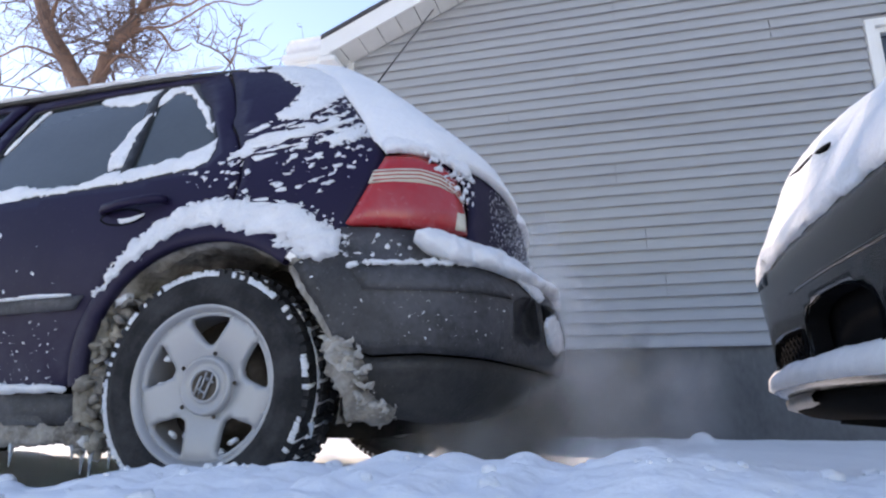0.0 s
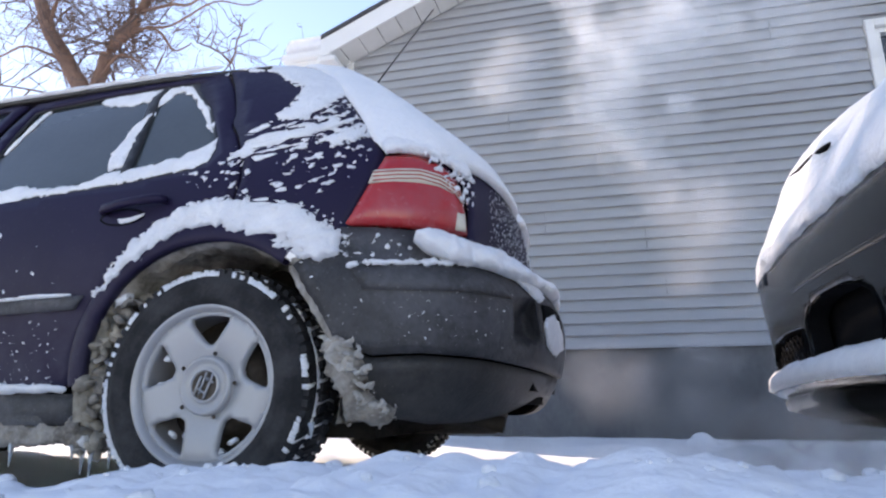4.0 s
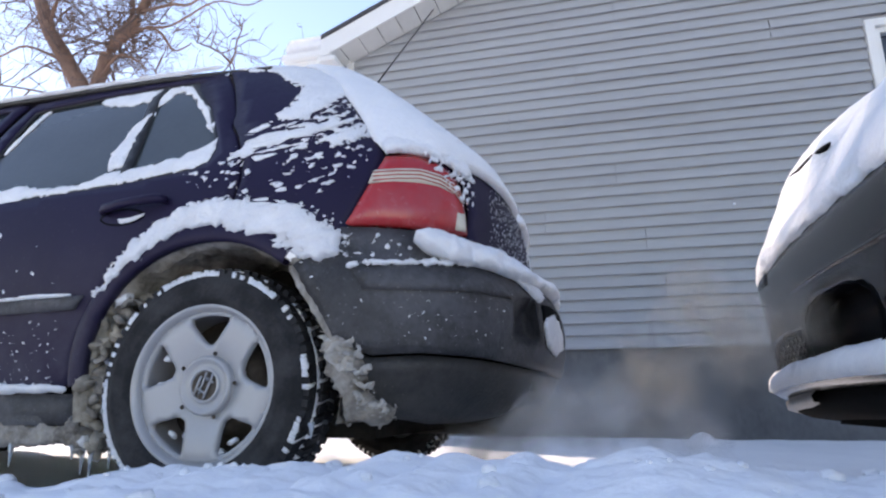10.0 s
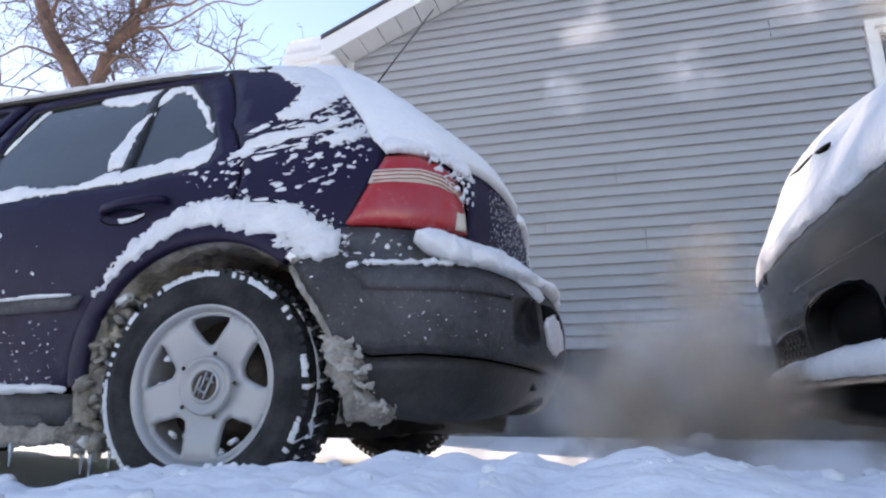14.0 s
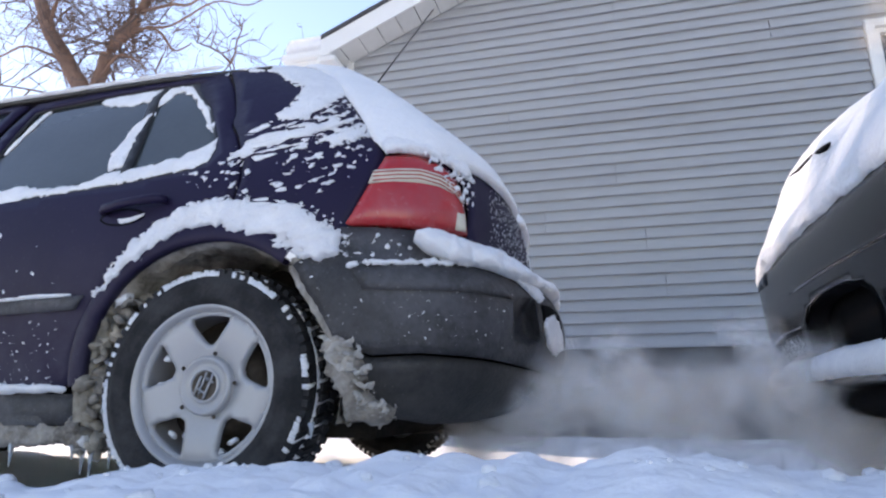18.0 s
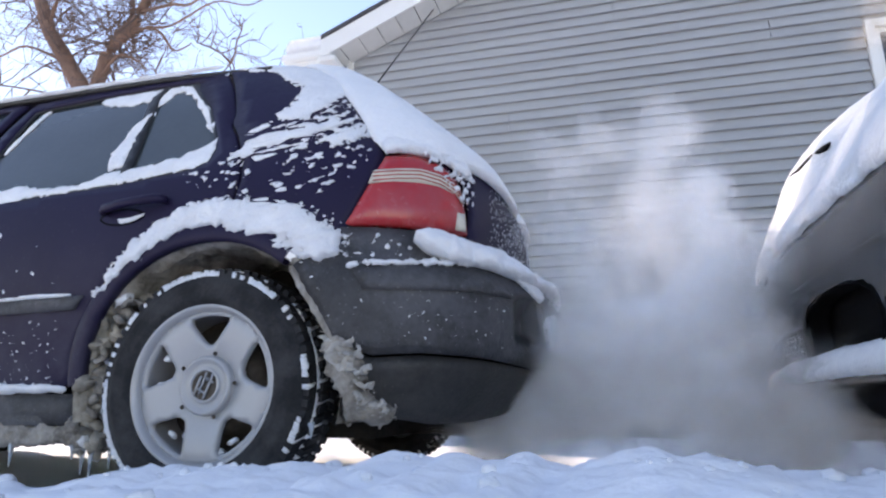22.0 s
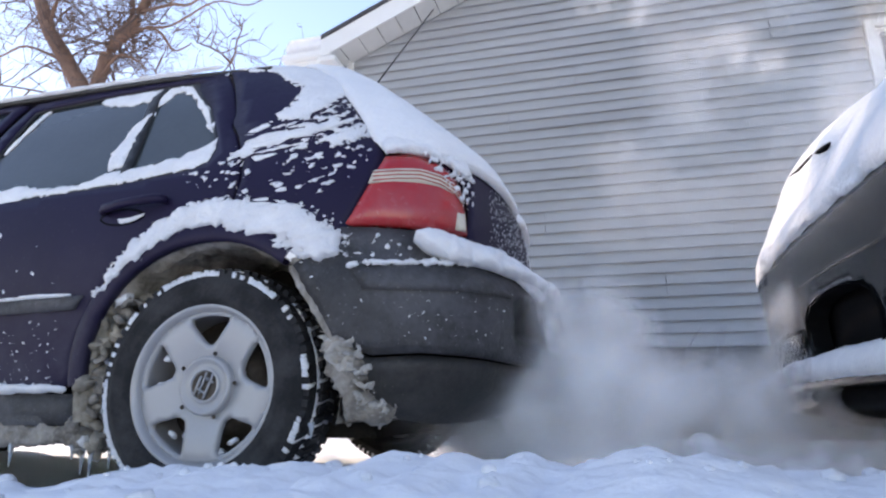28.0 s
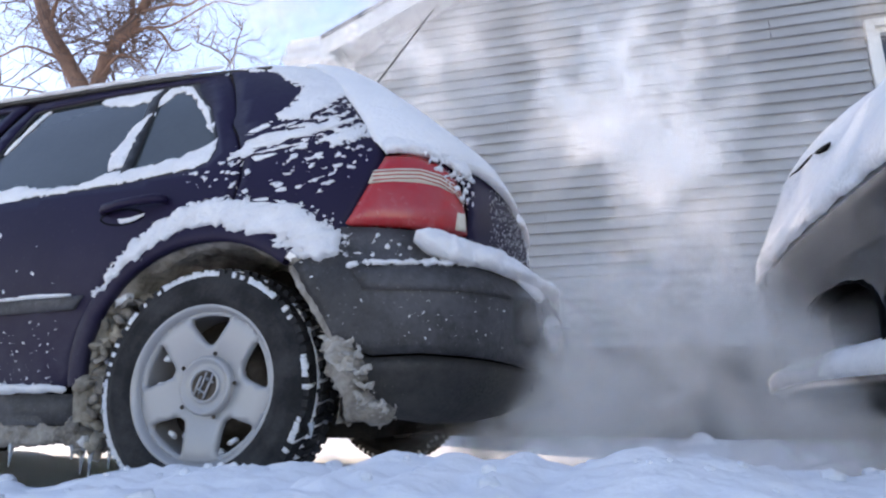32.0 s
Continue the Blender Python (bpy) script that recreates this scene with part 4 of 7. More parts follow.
    # bumper
    def mid(z):
        return rear_mid(z, BX)
    front = [(0.300, 0.703), (0.262, 0.66), (0.222, 0.618), (0.238, 0.582), (0.272, 0.498), (0.304, 0.413), (0.322, 0.345)]
    skin = front + [(0.345, 0.39), (0.385, 0.374), (0.513, 0.381), (0.708, 0.375), (0.914, 0.362), (1.10, 0.356), (mid(0.36), 0.355)] + [(mid(z), z) for z in (0.42, 0.50, 0.56, 0.60, 0.64, 0.703)] + [(0.70, 0.705), (0.50, 0.702)]
    skin = [p for p in skin if p != (0.322, 0.345)]
    dent = [(0.846, 0.528), (0.90, 0.548), (0.975, 0.556), (0.985, 0.51), (1.015, 0.435), (0.93, 0.412), (0.85, 0.418)]
    bu = add("bumper", mirrored(patch(skin, bumper_at, 0.0, 0.026, 0.025, holes=[dent])), BUMPER, label="grey plastic bumper with salt film")
    strip = [(0.345, 0.588), (0.45, 0.594), (0.60, 0.598), (0.72, 0.590), (0.80, 0.565), (0.845, 0.535), (0.67, 0.536), (0.45, 0.531), (0.375, 0.532)]
    add("bumper_strip", patch(strip, bumper_at, 0.007, 0.02, 0.012), BUMPER, bu)
    # flat near-black patch: the plate recess's shade as colour, without a hollow
    add("plate_recess", patch([(1.02, 0.545), (1.10, 0.556), (mid(0.56), 0.56), (mid(0.45), 0.45), (1.10, 0.43), (1.05, 0.44)], bumper_at, 0.003, 0.02, 0.004), WELL, bu)
    val = [(0.314, 0.212), (0.322, 0.345), (0.345, 0.384), (0.385, 0.368), (0.513, 0.375), (0.708, 0.369), (0.914, 0.356), (1.10, 0.350), (mid(0.35), 0.349), (mid(0.29), 0.285), (1.10, 0.282), (1.0, 0.256), (0.873, 0.228), (0.716, 0.211), (0.55, 0.208), (0.448, 0.222)]
    add("dent_lining", patch(dent, bumper_at, 0.0, 0.012, 0.0, lambda s, z, d: -0.055 * math.sin(min(1.0, d / 0.05) * math.pi / 2)), BUMPER, bu)
    # dark inner copy of the valance, added against light leaking through
    add("valance_lining", mirrored(patch(val, bumper_at, -0.05, 0.03, 0.0)), WELL)
    add("valance", mirrored(patch(val, bumper_at, -0.012, 0.026, 0.02)), BLACK, label="black lower valance")
    # underbody, rear axle, silencer, tailpipe
    add("floor_pan", box((-3.1, -0.70, 0.17), (0.45, 0.70, 0.26), 0.03), UNDER, smooth=False)
    # dark filler box added behind the valance to keep daylight out
    add("rear_panel", box((0.34, -0.40, 0.256), (0.80, 0.40, 0.52), 0.04), WELL, smooth=False)
    add("axle_beam", tube([(0.03, -0.62, 0.28), (0.03, 0.62, 0.28)], [0.045, 0.045], 12), STEEL)
    add("silencer", tube([(0.10, 0.10, 0.245), (0.16, 0.10, 0.245), (0.60, 0.10, 0.245), (0.64, 0.10, 0.245)], [0.05, 0.095, 0.095, 0.05], 20), STEEL, label="rusty silencer box")
    add("tailpipe", tube([(0.36, -0.28, 0.23), (0.48, -0.30, 0.225), (0.60, -0.30, 0.215), (0.70, -0.30, 0.195)], [0.024, 0.024, 0.024, 0.025], 16, closed=False), STEEL, label="sooty tailpipe turned down")
    add("mud_flap", patch([(-0.36, 0.36), (-0.33, 0.16), (-0.44, 0.15), (-0.45, 0.30)], body_at, -0.03, 0.02, 0.03), MUD_SNOW, label="mud flap caked with dirty ice")
    # aerial on the roof
    ae = add("aerial", tube([(-0.02, 0.02, 1.432), (0.381, 0.0, 1.919)], [0.0042, 0.0026], 6), BLACK, label="thin black whip aerial")
    add("aerial_foot", tube([(-0.05, 0.02, 1.425), (-0.01, 0.02, 1.445)], [0.022, 0.012], 12), BLACK, ae)
    # tailgate lock and wiper stub
    add("tailgate_lock", lathe([(0.0005, -0.02), (0.018, -0.02), (0.022, 0.0)], 16, None, (0.735, -0.36, 0.665)), BLACK)
    # wheels
    for x in (0.0, -2.511):
        for side in (-1, 1):
            build_wheel(car, x, side)
    return car


# ---- snow lying and stuck on the hatchback ----
def crust(name, label, outline, fn, high, off=0.002, step=0.02, soft=0.03, ragged=0.012, seed=0.0, mat=None, rough=0.35, scale=22.0):
    """A patch of snow inside an outline with a torn edge."""
    def field(s, z):
        return signed((s, z), outline) + ragged * (n3(s + seed, z, 2.2, scale) + 0.7 * n3(s, z + seed, 6.2, scale * 2.6) + 0.4 * n3(s, z + seed, 6.2, scale * 6))
    xs, ys = [p[0] for p in outline], [p[1] for p in outline]
    bm = rime(field, fn, min(xs) - 0.02, max(xs) + 0.02, min(ys) - 0.02, max(ys) + 0.02, min(step, 0.0065), high, soft, off, 1.3 * scale)
    return tagged(part(name, bm, mat or CLUMP), label, "snow")


def spatter(name, label, region, fn, cover, grain, seed, mat=None, slope=0.5, stretch=2.0, high=0.012, step=0.0055, off=0.001):
    """Stuck snow in torn flecks and streaks; cover: share of the region, grain: flecks per metre."""
    c, k = math.cos(slope), math.sin(slope)

    def field(s, z):
        a, b = s * c + z * k, z * c - s * k
        n = n3(a + seed, b * stretch, 0.0, grain) + 0.55 * n3(a + seed, b * stretch, 3.0, grain * 2.3) + 0.3 * n3(a, b * stretch + seed, 5.0, grain * 5)
        return 0.5 / grain * (n - 0.62 + cover) + min(0.0, signed((s, z), region) * 0.5)
    xs, ys = [p[0] for p in region], [p[1] for p in region]
    bm = rime(field, fn, min(xs), max(xs), min(ys), max(ys), step, high, 0.35 / grain, off, grain)
    return tagged(part(name, bm, mat or CLUMP), label, "snow", kind="stuff")


def snow_on_hatchback():
    crust("wheel_arch_snow", "thick clumped snow lying over the wheel arch", [(-0.352, 0.54), (-0.290, 0.645), (-0.225, 0.705), (-0.154, 0.755), (-0.09, 0.790), (0.0, 0.806), (0.07, 0.804), (0.13, 0.786), (0.180, 0.762), (0.228, 0.735), (0.286, 0.690), (0.300, 0.655), (0.289, 0.628), (0.245, 0.614), (0.205, 0.628), (0.18, 0.648), (0.136, 0.682), (0.08, 0.705), (0.012, 0.728), (-0.06, 0.725), (-0.126, 0.700), (-0.205, 0.648), (-0.270, 0.600), (-0.313, 0.560)],
          body_at, 0.020, 0.003, 0.006, 0.03, 0.022, 1.0, scale=36)
    crust("window_snow", "snow drifted along the lower edge of the side window", [(-0.98, 0.862), (-0.78, 0.864), (-0.568, 0.877), (-0.37, 0.888), (-0.12, 0.916), (-0.066, 0.945), (-0.055, 0.99), (-0.068, 1.04), (-0.105, 1.015), (-0.18, 0.975), (-0.25, 0.965), (-0.33, 0.95), (-0.42, 0.945), (-0.50, 0.91), (-0.62, 0.905), (-0.75, 0.925), (-0.95, 0.90)],
          body_at, 0.010, -0.009, 0.014, 0.025, 0.012, 2.0, scale=34)
    crust("window_snow", "thin snow along the upper edge of the side window", [(-0.64, 1.312), (-0.39, 1.322), (-0.285, 1.322), (-0.25, 1.285), (-0.148, 1.176), (-0.08, 1.05), (-0.105, 1.06), (-0.175, 1.15), (-0.275, 1.265), (-0.34, 1.285), (-0.38, 1.22), (-0.43, 1.26), (-0.50, 1.25), (-0.62, 1.265), (-0.66, 1.285)],
          body_at, 0.005, -0.009, 0.014, 0.015, 0.012, 3.0, scale=38)
    crust("window_snow", "snow along the window divider", [(-0.372, 1.20), (-0.380, 1.10), (-0.375, 0.96), (-0.43, 0.95), (-0.455, 1.02), (-0.44, 1.08), (-0.425, 1.15)], body_at, 0.009, -0.009, 0.012, 0.015, 0.010, 3.5)
    crust("window_snow", "snow streak on the front edge of the side window", [(-0.93, 1.10), (-0.885, 1.27), (-0.862, 1.285), (-0.885, 1.19), (-0.92, 1.07)], body_at, 0.006, -0.009, 0.012, 0.012, 0.004, 3.9)
    # slope of the tailgate: smooth deep snow over the glass
    def up(z):
        return smooth_at(z, [0.93, 0.951, 1.076, 1.201, 1.36, 1.43], [0.415, 0.368, 0.302, 0.232, 0.145, 0.01])
    zz = [0.94, 0.98, 1.03, 1.08, 1.14, 1.2, 1.27, 1.33, 1.39, 1.43]
    outline = [(up(z), z) for z in zz] + [(rear_mid(z), z) for z in reversed(zz)]
    bm = patch(outline, body_at, 0.006, 0.03, 0.004, lambda s, z, d: 0.052 * min(1, max(0.0, (s - up(z)) / 0.22)) ** 0.7 * min(1, 0.25 + (z - 0.93) / 0.14) + 0.004 * n3(s, z, 0, 9))
    tagged(part("tailgate_snow", mirrored(bm), SNOW), "smooth deep snow lying on the sloping tailgate", "snow")
    # roof edge, rear pillar
    crust("pillar_snow", "snow frozen over the rear pillar", [(-0.235, 1.352), (-0.11, 1.352), (-0.035, 1.305), (0.05, 1.245), (0.062, 1.17), (0.03, 1.10), (0.045, 1.068), (0.10, 1.075), (0.14, 1.11), (0.175, 1.14), (0.215, 1.20), (0.245, 1.235), (0.22, 1.33), (0.17, 1.40), (0.0, 1.405), (-0.23, 1.385)],
          body_at, 0.006, 0.002, 0.016, 0.03, 0.020, 4.0, scale=34)
    crust("pillar_snow", "streaks of snow on the rear pillar", [(-0.01, 0.935), (0.05, 0.995), (0.13, 1.05), (0.20, 1.075), (0.25, 1.065), (0.22, 1.03), (0.15, 1.0), (0.09, 0.965), (0.04, 0.93)], body_at, 0.006, 0.002, 0.012, 0.02, 0.036, 5.0, scale=40)
    crust("pillar_snow", "streaks of snow on the rear pillar", [(0.20, 0.985), (0.25, 1.03), (0.31, 1.05), (0.345, 1.005), (0.30, 0.985), (0.25, 0.955)], body_at, 0.006, 0.002, 0.012, 0.02, 0.036, 6.0, scale=42)
    crust("pillar_snow", "snow above the tail lamp", [(0.385, 0.955), (0.400, 0.922), (0.504, 0.942), (0.60, 0.93), (0.70, 0.90), (0.76, 0.90), (0.72, 0.96), (0.60, 1.00), (0.46, 1.01), (0.39, 0.99)], body_at, 0.016, 0.012, 0.006, 0.025, 0.008, 7.0)
    spatter("snow_spatter", "frost crusted over the corner of the tail lamp", [(0.52, 0.945), (0.57, 0.90), (0.66, 0.84), (0.705, 0.79), (0.74, 0.82), (0.75, 0.90), (0.66, 0.95)], lambda s, z, o=0.0: body_at(s, z, o + 0.018), 0.55, 55.0, 28, stretch=1.1, high=0.004, step=0.004)
    spatter("snow_spatter", "small lumps of snow stuck to the rear quarter", [(-0.16, 0.90), (0.0, 0.90), (0.03, 0.96), (0.10, 1.0), (0.25, 1.07), (0.36, 0.94), (0.31, 0.86), (0.22, 0.80), (0.07, 0.83), (-0.1, 0.86)], body_at, 0.30, 40.0, 21, slope=0.45, stretch=1.3, high=0.005, step=0.0038)
    spatter("snow_spatter", "small lumps of snow stuck to the rear pillar", [(0.02, 1.05), (0.22, 1.19), (0.34, 1.0), (0.2, 0.98), (0.05, 0.95)], body_at, 0.46, 30.0, 22, slope=0.45, stretch=1.7, high=0.006, step=0.0042)
    spatter("snow_spatter", "specks of snow on the rear door", [(-0.85, 0.55), (-0.45, 0.55), (-0.40, 0.75), (-0.85, 0.80)], body_at, -0.10, 26.0, 23, slope=1.5, stretch=1.2, high=0.006)
    spatter("snow_spatter", "specks of frozen slush low on the rear door", [(-0.85, 0.31), (-0.46, 0.31), (-0.46, 0.50), (-0.85, 0.50)], body_at, 0.06, 85.0, 24, stretch=1.1, high=0.002, step=0.004)
    # ledges
    crust("ledge_snow", "thin line of snow on the sill", [(-1.0, 0.285), (-0.46, 0.288), (-0.43, 0.30), (-0.47, 0.312), (-1.0, 0.316)], body_at, 0.020, 0.002, 0.010, 0.012, 0.005, 8.0)
    crust("ledge_snow", "thin line of snow on the rubbing strip", [(-1.0, 0.536), (-0.41, 0.552), (-0.40, 0.558), (-0.55, 0.562), (-0.62, 0.557), (-1.0, 0.545)], body_at, 0.012, 0.012, 0.006, 0.006, 0.002, 9.0)
    crust("handle_snow", "snow caught in the handle bowl", [(-0.315, 0.775), (-0.30, 0.757), (-0.25, 0.764), (-0.215, 0.785), (-0.25, 0.776), (-0.29, 0.772)], body_at, 0.008, 0.004, 0.008, 0.008, 0.003, 9.5)
    crust("bumper_snow", "thick snow lying on the bumper ledge", [(0.503, 0.668), (0.512, 0.695), (0.56, 0.706), (0.625, 0.706), (0.752, 0.694), (0.90, 0.688), (1.05, 0.676), (1.20, 0.668), (1.30, 0.66), (1.30, 0.61), (1.20, 0.596), (1.05, 0.60), (0.961, 0.592), (0.88, 0.590), (0.80, 0.602), (0.70, 0.612), (0.615, 0.612), (0.545, 0.632)],
          bumper_at, 0.055, 0.002, 0.018, 0.05, 0.006, 10.0, SNOW, 0.15, 9.0)
    crust("bumper_snow", "narrow line of snow along the bumper step", [(0.335, 0.590), (0.45, 0.594), (0.62, 0.603), (0.70, 0.612), (0.62, 0.622), (0.50, 0.615), (0.42, 0.608), (0.34, 0.604)], bumper_at, 0.010, 0.006, 0.008, 0.012, 0.012, 11.0, scale=40)
    spatter("snow_spatter", "specks of snow on the bumper", [(0.33, 0.62), (0.50, 0.62), (0.50, 0.69), (0.33, 0.69)], bumper_at, 0.22, 48.0, 25, stretch=1.1, high=0.006)
    spatter("snow_spatter", "specks of frozen slush on the bumper", [(0.30, 0.40), (0.85, 0.40), (0.85, 0.58), (0.26, 0.58)], bumper_at, -0.02, 80.0, 26, stretch=1.1, high=0.002, step=0.004)
    spatter("snow_spatter", "dense dry snow towards the tailgate's rear face", [(0.84, 0.70), (0.86, 0.93), (1.30, 0.96), (1.30, 0.70)], body_at, 0.30, 70.0, 33, slope=1.5, stretch=2.2, high=0.002, step=0.0038, off=0.002)
    spatter("snow_spatter", "fine crumbs of snow above the wheel arch", [(-0.1, 0.80), (0.08, 0.815), (0.24, 0.75), (0.32, 0.70), (0.33, 0.60), (0.26, 0.60), (0.2, 0.70), (0.0, 0.78)], lambda s, z, o=0.0: body_at(s, z, o + 0.004), 0.30, 62.0, 34, stretch=1.1, high=0.006, step=0.0035)
    spatter("snow_spatter", "crumbs of frozen slush over the dirty ice", [(0.32, 0.43), (0.36, 0.41), (0.40, 0.34), (0.40, 0.28), (0.46, 0.25), (0.44, 0.22), (0.36, 0.25), (0.35, 0.32), (0.31, 0.38)], lambda s, z, o=0.0: bumper_at(s, z, o + 0.014), 0.52, 52.0, 35, stretch=1.1, high=0.012, step=0.0038, mat=SLUSH)
    # caked edge of the bumper towards the wheel
    edge = [(0.262, 0.66), (0.222, 0.618), (0.238, 0.582), (0.272, 0.498), (0.304, 0.413), (0.312, 0.36)]
    pts, rad = [], []
    for i in range(41):
        t = i / 8
        s0, z0 = [smooth_at(t, list(range(6)), [q[c] for q in edge]) for c in (0, 1)]
        pts.append(bumper_at(s0 + 0.004 * n3(t, 1, 0, 4), z0, -0.006))
        rad.append(0.010 + 0.005 * n3(t, 5, 0, 5))
    tagged(part("dirty_ice", tube(pts, rad, 9), MUD_SNOW), "tan crust of dried slush along the bumper's edge", "ice")
    # dirty ice frozen behind the wheel
    crust("dirty_ice", "lumpy grey-brown ice frozen to the bumper behind the wheel", [(0.287, 0.415), (0.324, 0.420), (0.361, 0.372), (0.366, 0.300), (0.400, 0.262), (0.445, 0.243), (0.435, 0.214), (0.315, 0.200), (0.312, 0.279), (0.287, 0.332)],
          bumper_at, 0.026, -0.01, 0.006, 0.02, 0.016, 12.0, MUD_SNOW, scale=26)
    crust("dirty_ice", "pale frozen slush on the bumper edge behind the wheel", [(0.292, 0.42), (0.345, 0.405), (0.352, 0.35), (0.335, 0.29), (0.318, 0.30), (0.30, 0.36)],
          bumper_at, 0.028, -0.012, 0.006, 0.016, 0.018, 13.0, SLUSH, scale=30)
    crust("dirty_ice", "frozen brown slush under the sill", [(-1.1, 0.205), (-0.40, 0.200), (-0.36, 0.165), (-0.40, 0.135), (-0.47, 0.150), (-0.60, 0.140), (-1.1, 0.135)],
          lambda s, z, o=0.0: body_at(s, z, o - 0.02), 0.030, 0.0, 0.006, 0.02, 0.012, 14.0, MUD_SNOW, scale=20)
    rng = random.Random(31)
    for k in range(130):
        a = radians(rng.uniform(136, 207))
        r = rng.uniform(0.345, 0.412)
        bm = clod(rng.uniform(0.010, 0.024), k * 1.7, 0.6, 2)
        for v in bm.verts:
            v.co *= 1 + 0.9 * n3(v.co.x + k, v.co.y, v.co.z, 70.0) + 0.4 * n3(v.co.x, v.co.y + k, v.co.z, 190.0)
        bm.transform(pose(r * math.cos(a), -0.79 - rng.uniform(-0.07, 0.045), 0.305 + r * math.sin(a) * 0.98, rng.uniform(0, 90), 0, rng.uniform(0, 360)))
        tagged(part("ice_lump", bm, (MUD_SNOW, ARCH_DIRT, ARCH_DIRT, CLUMP)[min(3, int(rng.random() * 3.3))]), "lump of dirty ice in the wheel arch", "ice", "ice lumps in the wheel arch")
    for x, z0, z1 in ((-0.385, 0.15, 0.073), (-0.357, 0.15, 0.066), (-0.296, 0.155, 0.088), (-0.633, 0.15, 0.085), (-0.42, 0.15, 0.11), (0.318, 0.215, 0.175)):
        y = -0.80 if x < 0 else -0.845
        tagged(part("icicle", tube([(x, y, z0), (x + 0.002, y, 0.6 * z0 + 0.4 * z1), (x + 0.001, y, z1)], [0.009, 0.006, 0.0012], 7), ICE), "small dirty icicle hanging from the car's edge", "icicle", "icicles under the car")
    # snow caked on the bumper's broken corner
    crust("bumper_snow", "snow caked on the rear face of the bumper", [(1.025, 0.500), (1.10, 0.53), (1.20, 0.53), (1.26, 0.45), (1.18, 0.405), (1.06, 0.43)], bumper_at, 0.010, 0.003, 0.008, 0.02, 0.010, 15.0)
    crust("bumper_snow", "thin snow over the bumper's rear corner", [(0.86, 0.60), (1.0, 0.60), (1.06, 0.57), (1.0, 0.545), (0.93, 0.57)], bumper_at, 0.012, 0.004, 0.008, 0.015, 0.008, 16.0)
    # pale snow strip on the gutter imitates sun glinting off the roof rim
    crust("rail_snow", "thin snowy line along the roof gutter, standing for the sun's glint", [(-1.6, 1.362), (-0.9, 1.366), (-0.27, 1.370), (-0.27, 1.390), (-0.9, 1.384), (-1.6, 1.380)], body_at, 0.016, 0.018, 0.008, 0.01, 0.003, 17.0)
    # roof snow, thin at the sunny front, deeper at the tail
    bm = bmesh.new()
    rows = []
    for i in range(60):
        x = -1.6 + 1.87 * i / 59
        row = []
        for j in range(25):
            t = -1 + 2 * j / 24
            h = 0.012 + 0.030 * max(0.0, min(1.0, (x + 0.26) / 0.05)) if x > -0.5 else 0.012
            w = 0.600 * (1 - max(0, (x + 0.335) / 0.64) ** 3) ** (1 / 3)
            z = 1.366 + 0.075 * (1 - abs(t) ** 2.6) - 0.03 * max(0, (x + 0.2) / 0.5) ** 2 - 0.09 * max(0, (-1.1 - x) / 0.6) ** 2
            row.append(bm.verts.new((x, t * w, z + h * (1 - t ** 8) + 0.004 * n3(x, t, 3, 7))))
        rows.append(row)
    for r0, r1 in zip(rows, rows[1:]):
        for j in range(24):
            bm.faces.new((r0[j], r1[j], r1[j + 1], r0[j + 1]))
    tagged(part("roof_snow", bm, SNOW), "layer of snow on the car roof", "snow")


build_hatchback()
snow_on_hatchback()


# ---- the charcoal car parked behind, nose towards the hatchback ----
NX = ([0.20, 0.28, 0.33, 0.36, 0.42, 0.50, 0.58, 0.66, 0.74, 0.80], [1.60, 1.535, 1.52, 1.522, 1.522, 1.513, 1.504, 1.506, 1.55, 1.63])


def nose_at(t, z, off=0.0):
    """Front of the car: t from -1 to 1 across its width."""
    return (smooth_at(z, *NX) + 0.02 * t * t + 0.15 * abs(t) ** 12 - off, -0.72 + 0.88 * t, z)


DRIFT = ([0, 1, 2, 3, 4, 5, 6, 7, 8, 9, 10, 11], [1.50, 1.495, 1.520, 1.567, 1.605, 1.635, 1.672, 1.735, 1.815, 1.90, 2.06, 2.55],
         [0.60, 0.645, 0.71, 0.79, 0.855, 0.905, 0.945, 1.00, 1.045, 1.085, 1.13, 1.20], [0.60, 0.645, 0.71, 0.80, 0.895, 0.97, 1.025, 1.10, 1.165, 1.21, 1.26, 1.30])


def drift_at(q, t, deep=0.0):
    """Outer face of the snow on the bonnet, heaped towards one wing; q from its lower edge to the windscreen; deep: metres inside it."""
    k = [smooth_at(q, DRIFT[0], DRIFT[i]) for i in (1, 2, 3)]
    m = max(0.0, min(1.0, (t + 0.2) / 0.95))
    m = m * m * (3 - 2 * m)
    return (k[0] - 0.022 + 0.02 * t * t + 0.15 * abs(t) ** 12 + deep, -0.72 + 0.88 * t, k[1] + (k[2] - k[1]) * m - 0.06 * abs(t) ** 14 - deep)


def hood_at(u, t, off=0.0):
    """Bonnet under the snow: u from 0 at its front edge to 1 at the windscreen."""
    x, y, z = drift_at(2.0 + 9 * u, t, 0.06)
    return (x, y, z - 0.03 - 0.06 * u + off)


def grid_mesh(fn, us, ts, flip=False):
    bm = bmesh.new()
    rows = [[bm.verts.new(fn(u, t)) for t in ts] for u in us]
    for r0, r1 in zip(rows, rows[1:]):
        for j in range(len(ts) - 1):
            f = (r0[j], r0[j + 1], r1[j + 1], r1[j])
            bm.faces.new(f[::-1] if flip else f)
    return bm


def steps(a, b, n):
    return [a + (b - a) * i / n for i in range(n + 1)]


